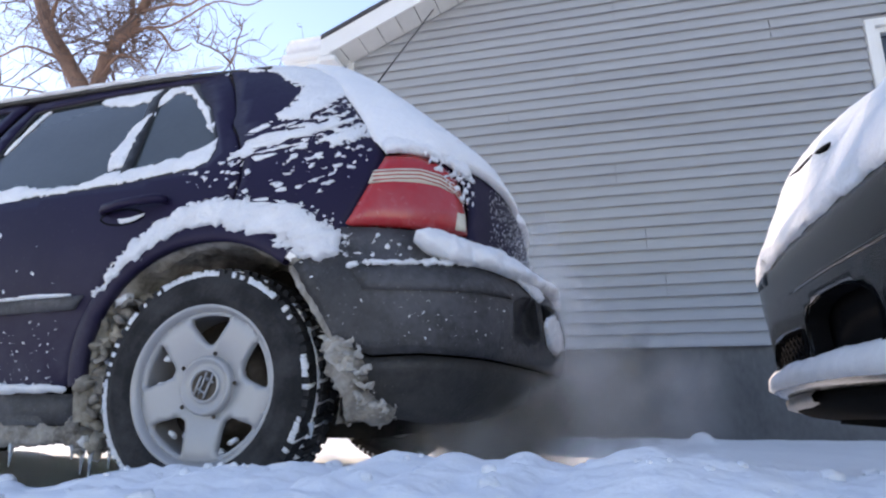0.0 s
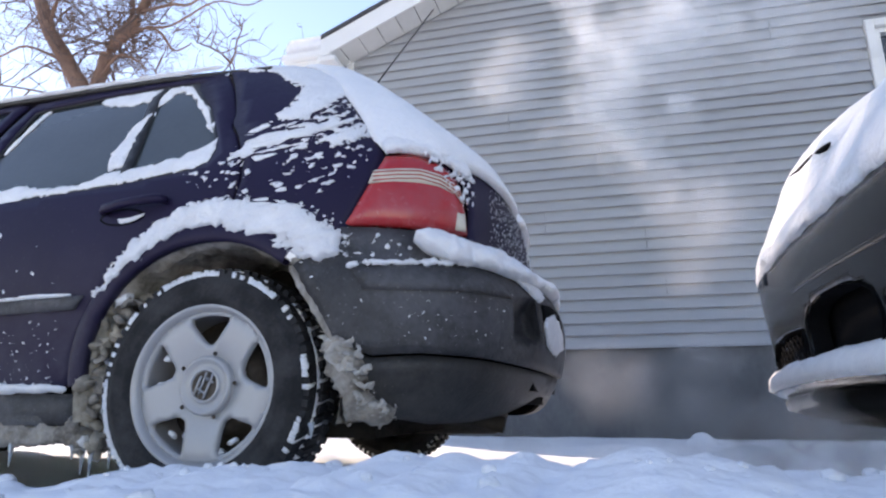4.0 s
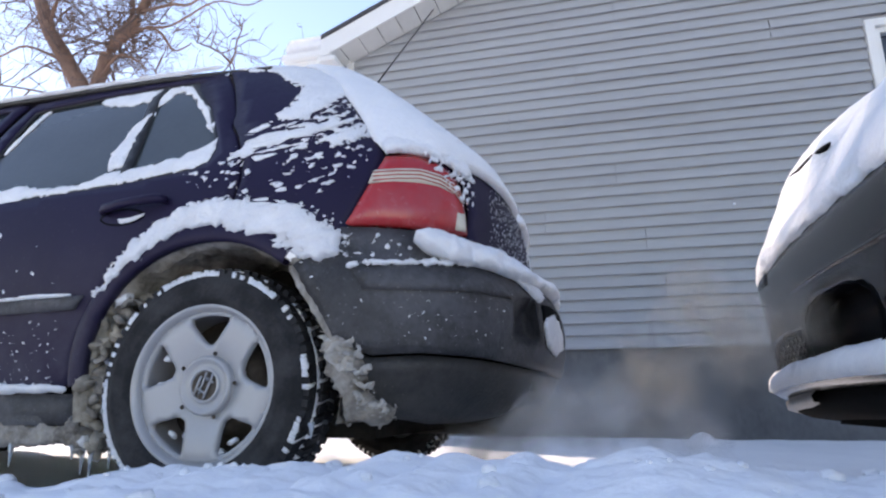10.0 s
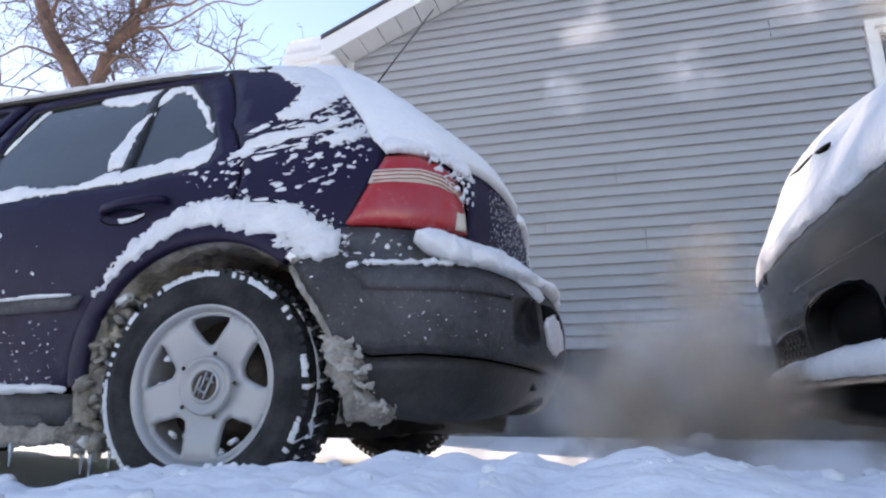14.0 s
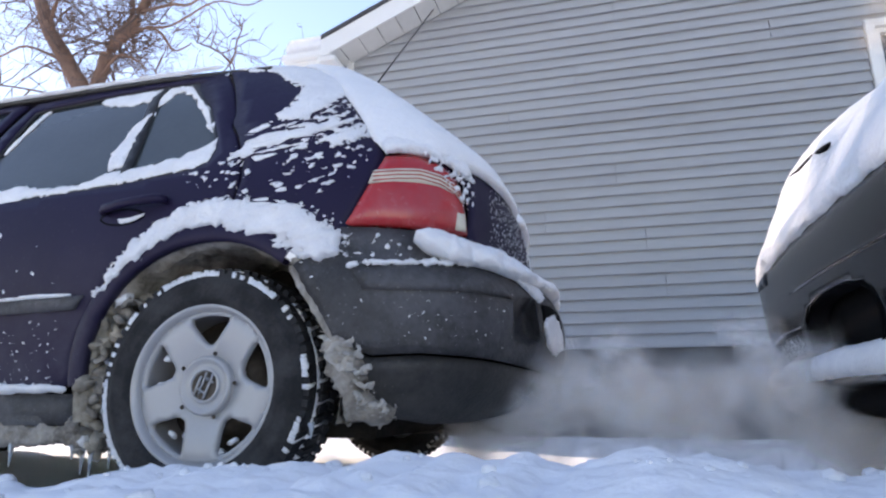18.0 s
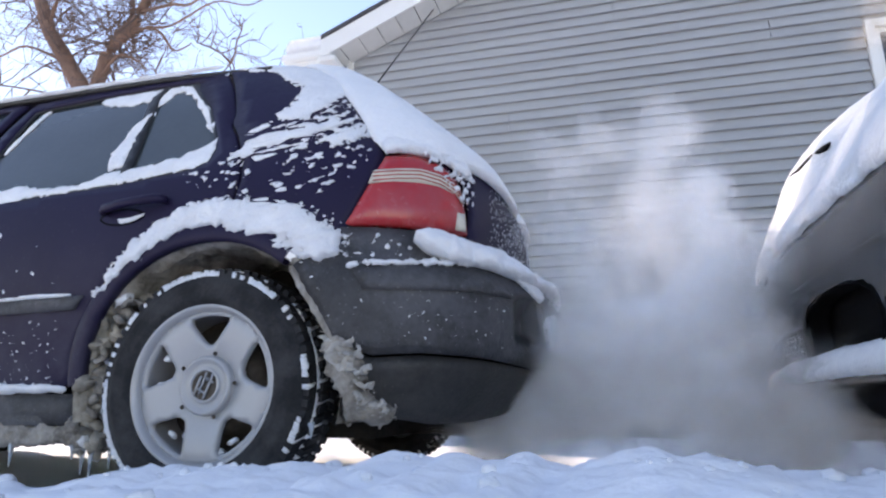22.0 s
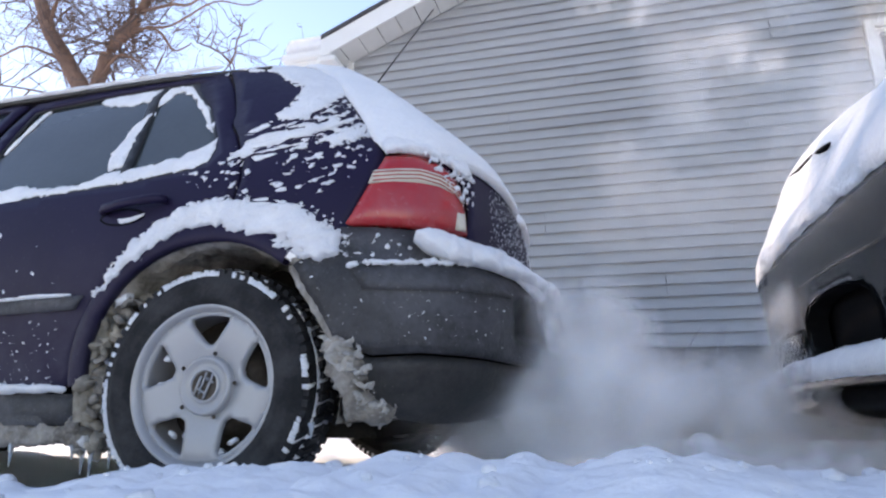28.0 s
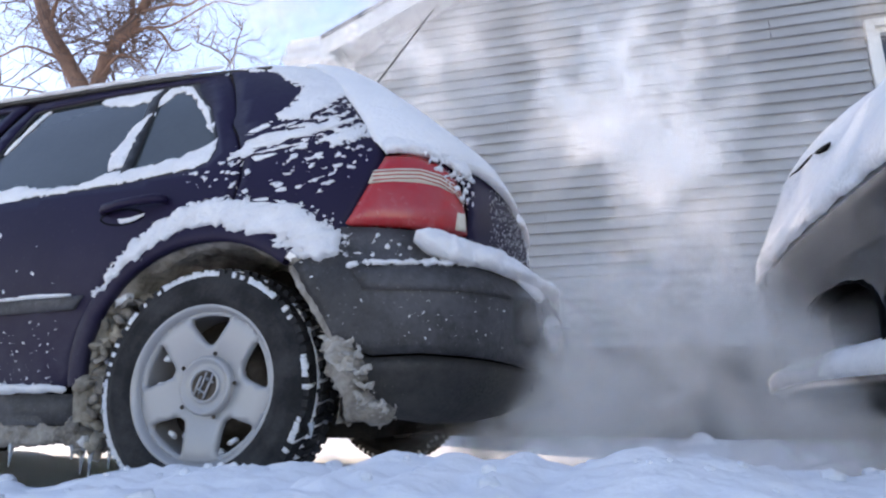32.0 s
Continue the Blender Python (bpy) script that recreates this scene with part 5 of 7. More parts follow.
def build_charcoal():
    car = thing("sedan", "charcoal grey sedan with deep snow on its bonnet", "car", (1.6, -0.72, 0))
    inv = Matrix.Translation((-1.6, 0.72, 0))

    def add(name, bm, mat=DARK_PAINT, parent=car, label="", smooth=True):
        bm.transform(inv)
        return part(name, bm, mat, parent, label, smooth)
    # bumper skin with the lower intake and two fog grilles cut through
    skin = [(-0.99, 0.325), (0.99, 0.325), (0.995, 0.45), (0.995, 0.66), (0.985, 0.70), (-0.985, 0.70), (-0.995, 0.66), (-0.995, 0.45)]
    intake = [(0.245, 0.372), (0.258, 0.43), (0.245, 0.468), (0.19, 0.492), (0.08, 0.505), (-0.08, 0.505), (-0.19, 0.492), (-0.245, 0.468), (-0.258, 0.43), (-0.245, 0.372)]
    fog = [(0.285, 0.352), (0.30, 0.448), (0.50, 0.452), (0.68, 0.435), (0.74, 0.395), (0.66, 0.348)]
    fog2 = [(-t, z) for t, z in reversed(fog)]
    bu = add("bumper", patch(skin, nose_at, 0.0, 0.02, 0.006, holes=[intake, fog, fog2]), DARK_PAINT, label="glossy charcoal bumper with salt film")
    for name, hole in (("intake", intake), ("fog_recess", fog), ("fog_recess", fog2)):
        add(name, patch(hole, nose_at, -0.055, 0.05, 0.004), WELL, bu)
        bm = bmesh.new()
        dense = resample(hole, 0.03)
        rr = [[bm.verts.new(nose_at(s, z, o)) for s, z in dense] for o in (0.004, -0.05)]
        n = len(dense)
        for k in range(n):
            bm.faces.new((rr[0][k], rr[0][(k + 1) % n], rr[1][(k + 1) % n], rr[1][k]))
        add("opening_rim", bm, WELL, bu)
    for sgn in (1, -1):
        for i in range(9):
            for dirn in (1, -1):
                t0 = 0.30 + 0.05 * i
                pts = []
                for k in range(7):
                    t, z = t0 + dirn * 0.022 * k, 0.352 + 0.015 * k
                    if inside((t, z), fog):
                        pts.append(nose_at(sgn * t, z, -0.012))
                if len(pts) > 1:
                    add("grille_bar", tube(pts, [0.0035] * len(pts), 5), WELL, bu)
    # added dark box that stops sunlight reaching the openings from inside
    add("radiator_box", box((1.615, -1.42, 0.33), (1.66, -0.02, 0.62), 0.01), WELL, smooth=False)
    # crease moulding catching the light
    add("crease", tube([nose_at(t, 0.553 - 0.012 * abs(t), 0.0005) for t in steps(-0.62, 0.34, 14)], [0.002] + [0.006] * 13 + [0.002], 8), DARK_PAINT, bu)
    # lower lip: a shelf that carries snow, corners coloured pale as if sunlit
    def droop(t):
        return 0.012 + 0.036 * abs(t) ** 2.2

    def lip(u, t):
        x, y, _ = nose_at(t, 0.33, 0.012)
        prof = [(0.05, 0.365), (0.012, 0.352), (0.0, 0.338), (0.004, 0.322), (0.02, 0.312), (0.06, 0.305), (0.10, 0.285)]
        d, z = prof[u]
        return (x + d, y, z - droop(t))
    ts = steps(-0.99, 0.99, 50)
    li = add("lower_lip", grid_mesh(lip, range(7), ts), DARK_PAINT, label="dark lower lip")

    def chin(u, t):
        x, y, _ = nose_at(t, 0.28, 0.0)
        prof = [(0.035, 0.306), (0.02, 0.285), (0.03, 0.262), (0.07, 0.245), (0.14, 0.235)]
        d, z = prof[u]
        return (x + d, y, z - 0.006 - 0.6 * droop(t))
    add("chin", grid_mesh(chin, range(5), ts), WELL, li)

    def corner(u, t):
        x, y, _ = nose_at(t, 0.30, -0.012)
        k = (abs(t) - 0.12) / 0.86
        prof = [(0.012, 0.309), (0.0, 0.297), (0.004, 0.297 - 0.022 * min(1, 2.2 * k)), (0.05, 0.292 - 0.030 * min(1, 2.2 * k))]
        d, z = prof[u]
        return (x + d, y, z - droop(t))
    # sunlight on the lip's corners is put into their colour
    for a, b in ((0.40, 0.98), (-0.98, -0.40)):
        add("lip_corner", grid_mesh(corner, range(4), steps(a, b, 24)), SUNLIT_LIP, li, "corner of the lower lip, coloured pale as if sunlit")
    add("under_tray", box((1.66, -1.45, 0.20), (2.6, -0.05, 0.33), 0.03), WELL, smooth=False)
    # bonnet, wings, cabin
    add("bonnet", grid_mesh(hood_at, steps(0, 1, 16), steps(-0.995, 0.995, 30)), DARK_PAINT)
    for sgn in (1, -1):
        lampo = [(0.60, 0.615), (0.97, 0.63), (0.975, 0.70), (0.62, 0.695)]
        lo = [(sgn * t, z) for t, z in lampo]
        add("headlamp", patch(lo if sgn > 0 else lo[::-1], nose_at, 0.004, 0.03, 0.03), PANE, label="headlamp under snow")

        def flank(u, t):
            w = [(0.30, 0.86), (0.45, 0.885), (0.62, 0.89), (0.72, 0.872), (0.80, 0.845)][t]
            x = 1.72 + 4.1 * u
            return (x, -0.72 + sgn * (w[1] - 0.02 * max(0, u - 0.8) * 5), w[0] + (0.05 * min(1, u * 3) if t > 2 else 0) + (0.09 if t == 4 and 0.25 < u else 0))
        us = steps(0, 1, 41)
        bm = bmesh.new()
        rows = [[bm.verts.new(flank(u, t)) for t in range(5)] for u in us]
        for r0, r1, u in zip(rows, rows[1:], us):
            x = 1.72 + 4.1 * u
            for j in range(4):
                if not (j < 2 and (2.15 < x < 2.85 or 4.75 < x < 5.45)):
                    bm.faces.new((r0[j], r0[j + 1], r1[j + 1], r1[j]))
        bmesh.ops.recalc_face_normals(bm, faces=bm.faces[:])
        add("flank", bm, DARK_PAINT)
    cabin = [(2.50, 1.15, 0.78), (3.15, 1.60, 0.62), (3.6, 1.68, 0.60), (4.3, 1.66, 0.60), (4.95, 1.40, 0.72), (5.7, 1.10, 0.74), (5.84, 0.8, 0.76), (5.86, 0.4, 0.76), (5.8, 0.28, 0.74)]
    bm = bmesh.new()
    rows = [[bm.verts.new((x - 0.05 * (1 - t * t), -0.72 + w * t, z - 0.05 * abs(t) ** 3)) for t in steps(-1, 1, 10)] for x, z, w in cabin]
    for r0, r1 in zip(rows, rows[1:]):
        for j in range(10):
            bm.faces.new((r0[j], r0[j + 1], r1[j + 1], r1[j]))
    add("cabin_shell", bm, DARK_PAINT)
    for sgn in (1, -1):
        bm = bmesh.new()
        pts = [(2.60, 1.0), (3.15, 1.52), (4.3, 1.58), (4.95, 1.3), (4.9, 1.0)]
        bm.faces.new([bm.verts.new((x, -0.72 + sgn * (0.84 - 0.42 * (z - 0.9)), z)) for x, z in pts])
        add("side_glass", bm, GLASS_DARK)
        for x in (2.5, 5.1):
            bm = lathe([(0.05, 0.09 * sgn), (0.19, 0.10 * sgn), (0.21, 0.11 * sgn), (0.28, 0.10 * sgn), (0.305, 0.07 * sgn), (0.305, -0.08 * sgn)], 40, None, (x, -0.72 + sgn * 0.74, 0.305))
            bmesh.ops.recalc_face_normals(bm, faces=bm.faces[:])
            add("wheel", bm, RUBBER)
    # deep snow on the bonnet, sagging over the front edge
    def lower(t):
        return 0.672 - 0.045 * max(0.0, t - 0.25) / 0.7 - 0.03 * max(0.0, -t - 0.2) + 0.006 * n3(t, 0, 0, 9) + 0.004 * n3(t, 1, 0, 31)
    def snow(u, t):
        q = u / 4.0
        x, y, z = drift_at(q, t)
        if q < 2.0:
            zl = lower(t)
            z = zl + (drift_at(2.0, t)[2] - zl) * (q / 2.0)
            nx = nose_at(t, zl, 0.001)[0]
            x = nx + (drift_at(2.0, t)[0] - nx) * (q / 2.0) - 0.008 * math.sin(math.pi * min(1, q / 2.0) ** 0.6)
        w = min(1.0, q)
        return (x - 0.012 * w * n3(y, z, 0, 7) - 0.006 * w * n3(y, z, 3, 21), y, z + 0.004 * n3(y * 3, q, 0, 6))
    bm = grid_mesh(snow, range(45), steps(-1.0, 1.0, 120), True)
    bmesh.ops.recalc_face_normals(bm, faces=bm.faces[:])
    tagged(part("bonnet_snow", bm, SNOW), "deep smooth snow sagging over the bonnet's front", "snow")
    # crack in the snow: a raised dark sliver, its shade put into the colour
    crack = [(4.4, 0.1), (4.35, 0.14), (4.5, 0.22), (4.65, 0.32), (4.6, 0.44), (4.85, 0.6)]
    bm = tube([drift_at(q, t, -0.003) for q, t in crack], [0.002, 0.009, 0.007, 0.005, 0.004, 0.001], 6)
    tagged(part("snow_crack", bm, WELL), "dark sliver standing for the shaded crack in the bonnet's snow", "crack")
    # snow along the lower lip
    def lipsnow(u, t):
        x, y, _ = nose_at(t, 0.33, 0.010)
        prof = [(-0.002, 0.330), (-0.016, 0.338), (-0.014, 0.362), (0.004, 0.382), (0.035, 0.392), (0.075, 0.388)]
        d, z = prof[u]
        w = 1 + 0.12 * n3(t, 0, 4, 7)
        return (x + d, y, 0.325 + 1.15 * (z - 0.33) * w - droop(t) + 0.003 * n3(t * 8, u, 2, 3))
    tagged(part("lip_snow", grid_mesh(lipsnow, range(6), steps(-0.97, 0.975, 130)), CLUMP), "ridge of snow lying along the car's lower lip", "snow")
    # icicle under the car
    tagged(part("icicle", tube([(1.66, -0.55, 0.20), (1.66, -0.55, 0.175), (1.66, -0.552, 0.14), (1.661, -0.552, 0.12)], [0.012, 0.008, 0.004, 0.001], 8), ICE), "small icicle hanging under the charcoal car", "icicle")


build_charcoal()


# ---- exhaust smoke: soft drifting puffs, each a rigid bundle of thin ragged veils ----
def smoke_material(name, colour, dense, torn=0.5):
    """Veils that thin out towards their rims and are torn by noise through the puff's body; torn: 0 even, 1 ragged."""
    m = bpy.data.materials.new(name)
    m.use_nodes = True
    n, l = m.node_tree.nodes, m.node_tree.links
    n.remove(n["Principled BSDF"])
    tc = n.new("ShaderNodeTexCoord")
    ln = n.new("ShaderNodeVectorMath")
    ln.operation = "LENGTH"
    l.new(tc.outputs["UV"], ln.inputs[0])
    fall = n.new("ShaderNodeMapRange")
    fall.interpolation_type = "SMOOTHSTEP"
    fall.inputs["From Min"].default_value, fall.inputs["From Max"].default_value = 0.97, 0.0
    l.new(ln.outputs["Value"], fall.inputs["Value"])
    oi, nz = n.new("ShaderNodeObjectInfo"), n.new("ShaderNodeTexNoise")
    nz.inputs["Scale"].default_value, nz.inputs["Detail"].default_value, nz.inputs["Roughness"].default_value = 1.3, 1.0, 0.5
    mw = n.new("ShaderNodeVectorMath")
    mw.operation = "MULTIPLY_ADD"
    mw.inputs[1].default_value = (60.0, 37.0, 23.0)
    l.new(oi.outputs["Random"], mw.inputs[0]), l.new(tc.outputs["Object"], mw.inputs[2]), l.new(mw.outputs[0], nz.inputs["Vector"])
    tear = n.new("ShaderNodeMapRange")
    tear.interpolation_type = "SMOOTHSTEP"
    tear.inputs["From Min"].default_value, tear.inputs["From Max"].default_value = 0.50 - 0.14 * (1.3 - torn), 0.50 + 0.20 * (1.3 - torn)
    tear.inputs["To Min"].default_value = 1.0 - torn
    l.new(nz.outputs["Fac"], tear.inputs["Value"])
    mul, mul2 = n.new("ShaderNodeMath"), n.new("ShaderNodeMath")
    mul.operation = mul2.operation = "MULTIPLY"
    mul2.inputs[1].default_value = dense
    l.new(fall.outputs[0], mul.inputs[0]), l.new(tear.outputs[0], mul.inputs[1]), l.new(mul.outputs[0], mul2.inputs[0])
    # summed diffuse and translucent colour stands in for light scattered inside dense smoke
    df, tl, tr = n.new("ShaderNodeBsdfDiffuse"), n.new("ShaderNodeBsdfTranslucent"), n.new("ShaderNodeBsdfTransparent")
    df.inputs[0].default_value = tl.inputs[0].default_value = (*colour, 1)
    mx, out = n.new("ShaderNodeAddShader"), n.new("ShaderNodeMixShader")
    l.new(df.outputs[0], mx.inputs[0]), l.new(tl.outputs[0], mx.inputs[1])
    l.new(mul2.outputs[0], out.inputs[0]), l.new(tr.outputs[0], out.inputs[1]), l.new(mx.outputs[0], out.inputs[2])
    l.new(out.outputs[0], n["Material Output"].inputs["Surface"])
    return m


# white and soft sum past one: extra brightness built into the colour
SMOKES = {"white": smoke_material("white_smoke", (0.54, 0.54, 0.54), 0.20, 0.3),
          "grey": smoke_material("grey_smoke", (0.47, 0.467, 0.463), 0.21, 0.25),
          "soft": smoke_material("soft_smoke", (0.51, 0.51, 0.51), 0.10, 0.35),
          "dark": smoke_material("dark_smoke", (0.21, 0.195, 0.175), 0.115, 0.3),
          # brown tint holds the tone of daylight passing through the smoke
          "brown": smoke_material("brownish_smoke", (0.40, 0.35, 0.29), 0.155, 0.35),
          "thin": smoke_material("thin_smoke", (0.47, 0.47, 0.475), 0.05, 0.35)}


def veil_bundle(seed, veils=20):
    """A unit ball of small buckled veils that thin out towards their own rims."""
    rng = random.Random(seed)
    vs, fs, uv = [], [], []
    for k in range(veils):
        turn = Euler([rng.uniform(0, 6.3) for _ in range(3)]).to_matrix()
        c = Vector([rng.gauss(0, 0.34) for _ in range(3)])
        if c.length > 0.62:
            c *= 0.62 / c.length
        size = rng.uniform(0.52, 0.78) * (1.15 - 0.5 * c.length)
        k0 = len(vs)
        vs.append(tuple(c))
        uv.append((0.0, 0.0))
        for ring in (0.5, 1.0):
            for j in range(9):
                a = 2 * math.pi * j / 9
                p = Vector((ring * math.cos(a), ring * math.sin(a), 0.18 * math.cos(2 * a + k) * ring * ring + 0.03 * rng.uniform(-1, 1)))
                vs.append(tuple(c + size * (turn @ p)))
                uv.append((ring * math.cos(a), ring * math.sin(a)))
        for j in range(9):
            n = (j + 1) % 9
            fs += [(k0, k0 + 1 + j, k0 + 1 + n), (k0 + 1 + j, k0 + 10 + j, k0 + 10 + n, k0 + 1 + n)]
    me = bpy.data.meshes.new("puff")
    me.from_pydata(vs, [], fs)
    layer = me.uv_layers.new(name="veil")
    for loop in me.loops:
        layer.data[loop.index].uv = uv[loop.vertex_index]
    for p in me.polygons:
        p.use_smooth = True
    return me


PLUMES = []


def plume(key, count, radius, lag, way):
    """Puffs that follow one another along a way: seconds, metres, and how far they stray; lag: seconds between the first and the last."""
    PLUMES.append((key, count, radius, lag, way))


# -- plumes
# first burst: dark smoke along the ground and over the other car's nose
plume("thin", 6, 0.15, 1.2, [(-0.6, 0.62, -0.3, 0.17, 0.02), (-0.35, 0.77, -0.34, 0.21, 0.05), (0, 0.99, -0.4, 0.24, 0.1), (0.4, 1.20, -0.45, 0.25, 0.115), (0.8, 1.36, -0.5, 0.22, 0.12), (1.3, 1.55, -0.5, 0.19, 0.1), (2.2, 2.05, -0.45, 0.17, 0.1), (3.4, 2.77, -0.4, 0.22, 0.1)])
plume("dark", 15, 0.17, 1.25, [(-0.125, 0.62, -0.3, 0.17, 0.02), (0.125, 0.77, -0.34, 0.21, 0.05), (0.475, 0.99, -0.4, 0.25, 0.1), (0.875, 1.20, -0.45, 0.26, 0.115), (1.275, 1.36, -0.5, 0.22, 0.12), (1.775, 1.55, -0.5, 0.20, 0.1), (2.675, 2.05, -0.45, 0.18, 0.1), (3.875, 2.78, -0.4, 0.23, 0.1)])
plume("dark", 21, 0.19, 1.2, [(0.9, 0.62, -0.3, 0.17, 0.02), (1.1125, 0.77, -0.34, 0.21, 0.05), (1.41, 0.99, -0.4, 0.27, 0.11), (1.75, 1.20, -0.45, 0.27, 0.1265), (2.09, 1.37, -0.5, 0.24, 0.132), (2.515, 1.55, -0.5, 0.21, 0.11), (3.28, 2.05, -0.45, 0.19, 0.11), (4.3, 2.78, -0.4, 0.24, 0.1)])
plume("dark", 24, 0.22, 0.6, [(0.1, 0.64, -0.3, 0.17, 0.02), (0.5, 1.02, -0.45, 0.25, 0.08), (0.9, 1.29, -0.7, 0.34, 0.13), (1.3, 1.40, -0.95, 0.38, 0.17), (1.8, 1.45, -1, 0.50, 0.22), (2.3, 1.53, -0.95, 0.61, 0.24), (2.9, 1.68, -0.9, 0.76, 0.26), (3.6, 2.04, -0.8, 1.10, 0.3), (4.6, 2.68, -0.7, 1.48, 0.3)])
plume("dark", 22, 0.24, 0.5, [(0.5, 0.64, -0.3, 0.17, 0.02), (0.9, 1.02, -0.45, 0.24, 0.09), (1.3, 1.29, -0.75, 0.35, 0.14), (1.7, 1.37, -1, 0.41, 0.2), (2.2, 1.43, -1, 0.45, 0.24), (2.8, 1.52, -1, 0.56, 0.26), (3.5, 1.83, -0.9, 0.81, 0.3), (4.6, 2.60, -0.7, 1.20, 0.3)])
plume("soft", 16, 0.3, 0.6, [(0.3, 0.64, -0.3, 0.17, 0.02), (0.7, 1.02, -0.4, 0.25, 0.08), (1.1, 1.33, -0.5, 0.39, 0.13), (1.5, 1.50, -0.4, 0.71, 0.18), (2, 1.53, -0.1, 1.07, 0.22), (2.6, 1.55, 0.1, 1.26, 0.26), (3.2, 1.53, 0.4, 1.56, 0.3), (3.8, 1.41, 0.8, 2.07, 0.34), (4.6, 1.06, 1.1, 3.09, 0.4), (5.6, 0.58, 1.4, 5.41, 0.5)])
plume("soft", 14, 0.26, 0.5, [(0.9, 0.64, -0.3, 0.17, 0.02), (1.3, 0.99, -0.4, 0.24, 0.08), (1.8, 1.33, -0.5, 0.37, 0.12), (2.3, 1.47, -0.35, 0.66, 0.16), (2.8, 1.50, -0.1, 1.09, 0.2), (3.3, 1.51, 0.2, 1.46, 0.25), (3.9, 1.38, 0.5, 1.95, 0.3), (4.6, 1.13, 0.9, 3.06, 0.35), (5.4, 0.60, 1.2, 5.13, 0.4)])
plume("soft", 6, 0.14, 0.25, [(0, 0.86, -0.2, 0.62, 0.04), (0.3, 0.78, -0.2, 1.00, 0.05), (0.55, 0.66, -0.3, 1.25, 0.06), (0.75, 0.57, -0.35, 1.35, 0.07), (1, 0.35, -0.45, 1.41, 0.1), (1.4, 0.13, -0.7, 1.30, 0.15), (1.9, -0.01, -1, 1.03, 0.2), (2.5, -0.43, -1, 1.02, 0.2), (3.4, -2.11, -0.9, 1.20, 0.2)])
plume("thin", 6, 0.3, 0.5, [(0, 0.98, -0.1, 0.29, 0.05), (0.5, 0.96, 0, 0.56, 0.08), (0.9, 0.69, 0, 1.24, 0.12), (1.4, 0.58, -0.1, 1.48, 0.2), (2, 0.39, 0.3, 1.78, 0.25), (2.8, 0.06, 0.8, 2.51, 0.3), (3.8, -0.73, 1.2, 5.04, 0.3)])
plume("thin", 10, 0.16, 1.7, [(2.15, 0.62, -0.3, 0.17, 0.02), (2.4, 0.77, -0.34, 0.21, 0.05), (2.75, 0.99, -0.4, 0.24, 0.09), (3.15, 1.19, -0.45, 0.24, 0.1035), (3.55, 1.36, -0.5, 0.21, 0.108), (4.05, 1.55, -0.5, 0.19, 0.09), (4.95, 2.05, -0.45, 0.16, 0.09), (6.15, 2.77, -0.4, 0.22, 0.1)])
plume("dark", 6, 0.14, 1, [(2.1, 0.62, -0.3, 0.17, 0.02), (2.35, 0.77, -0.34, 0.21, 0.05), (2.7, 0.99, -0.4, 0.21, 0.06), (3.1, 1.19, -0.45, 0.22, 0.069), (3.5, 1.36, -0.5, 0.19, 0.072), (4, 1.55, -0.5, 0.17, 0.06), (4.9, 2.04, -0.45, 0.15, 0.06), (6.1, 2.77, -0.4, 0.20, 0.1)])
# faint haze lingering before the wall
plume("thin", 10, 0.34, 1.2, [(1.5, 0.71, -0.3, 0.18, 0.03), (2.2, 1.13, -0.3, 0.28, 0.1), (3.2, 1.47, 0.2, 0.66, 0.25), (4.5, 1.59, 1.2, 1.35, 0.45), (6, 1.60, 1.7, 1.85, 0.6), (7.6, 1.44, 2, 2.70, 0.7), (9.5, 1.00, 2.2, 6.35, 0.7)])
plume("thin", 6, 0.12, 1.6, [(4.6, 0.62, -0.3, 0.17, 0.02), (4.85, 0.77, -0.34, 0.21, 0.05), (5.2, 0.99, -0.4, 0.22, 0.06), (5.6, 1.19, -0.45, 0.23, 0.069), (6, 1.36, -0.5, 0.20, 0.072), (6.5, 1.55, -0.5, 0.17, 0.06), (7.4, 2.05, -0.45, 0.15, 0.06), (8.6, 2.77, -0.4, 0.21, 0.1)])
# second burst
plume("thin", 7, 0.13, 0.9, [(9.15, 0.62, -0.3, 0.17, 0.02), (9.4, 0.77, -0.34, 0.21, 0.05), (9.75, 0.99, -0.4, 0.24, 0.08), (10.15, 1.20, -0.45, 0.25, 0.092), (10.55, 1.36, -0.5, 0.22, 0.096), (11.05, 1.55, -0.5, 0.19, 0.08), (11.95, 2.05, -0.45, 0.17, 0.08), (13.15, 2.77, -0.4, 0.22, 0.1)])
plume("soft", 9, 0.14, 0.8, [(9.5, 0.62, -0.3, 0.17, 0.02), (9.75, 0.77, -0.34, 0.21, 0.05), (10.1, 0.99, -0.4, 0.26, 0.09), (10.5, 1.20, -0.45, 0.27, 0.1035), (10.9, 1.36, -0.5, 0.23, 0.108), (11.4, 1.55, -0.5, 0.21, 0.09), (12.3, 2.05, -0.45, 0.18, 0.09), (13.5, 2.78, -0.4, 0.24, 0.1)])
plume("dark", 19, 0.16, 2.2, [(10.5, 0.62, -0.3, 0.17, 0.02), (10.75, 0.77, -0.34, 0.21, 0.05), (11.1, 0.99, -0.4, 0.26, 0.1), (11.5, 1.20, -0.45, 0.27, 0.115), (11.9, 1.36, -0.5, 0.23, 0.12), (12.4, 1.55, -0.5, 0.21, 0.1), (13.3, 2.05, -0.45, 0.18, 0.1), (14.5, 2.78, -0.4, 0.24, 0.1)])
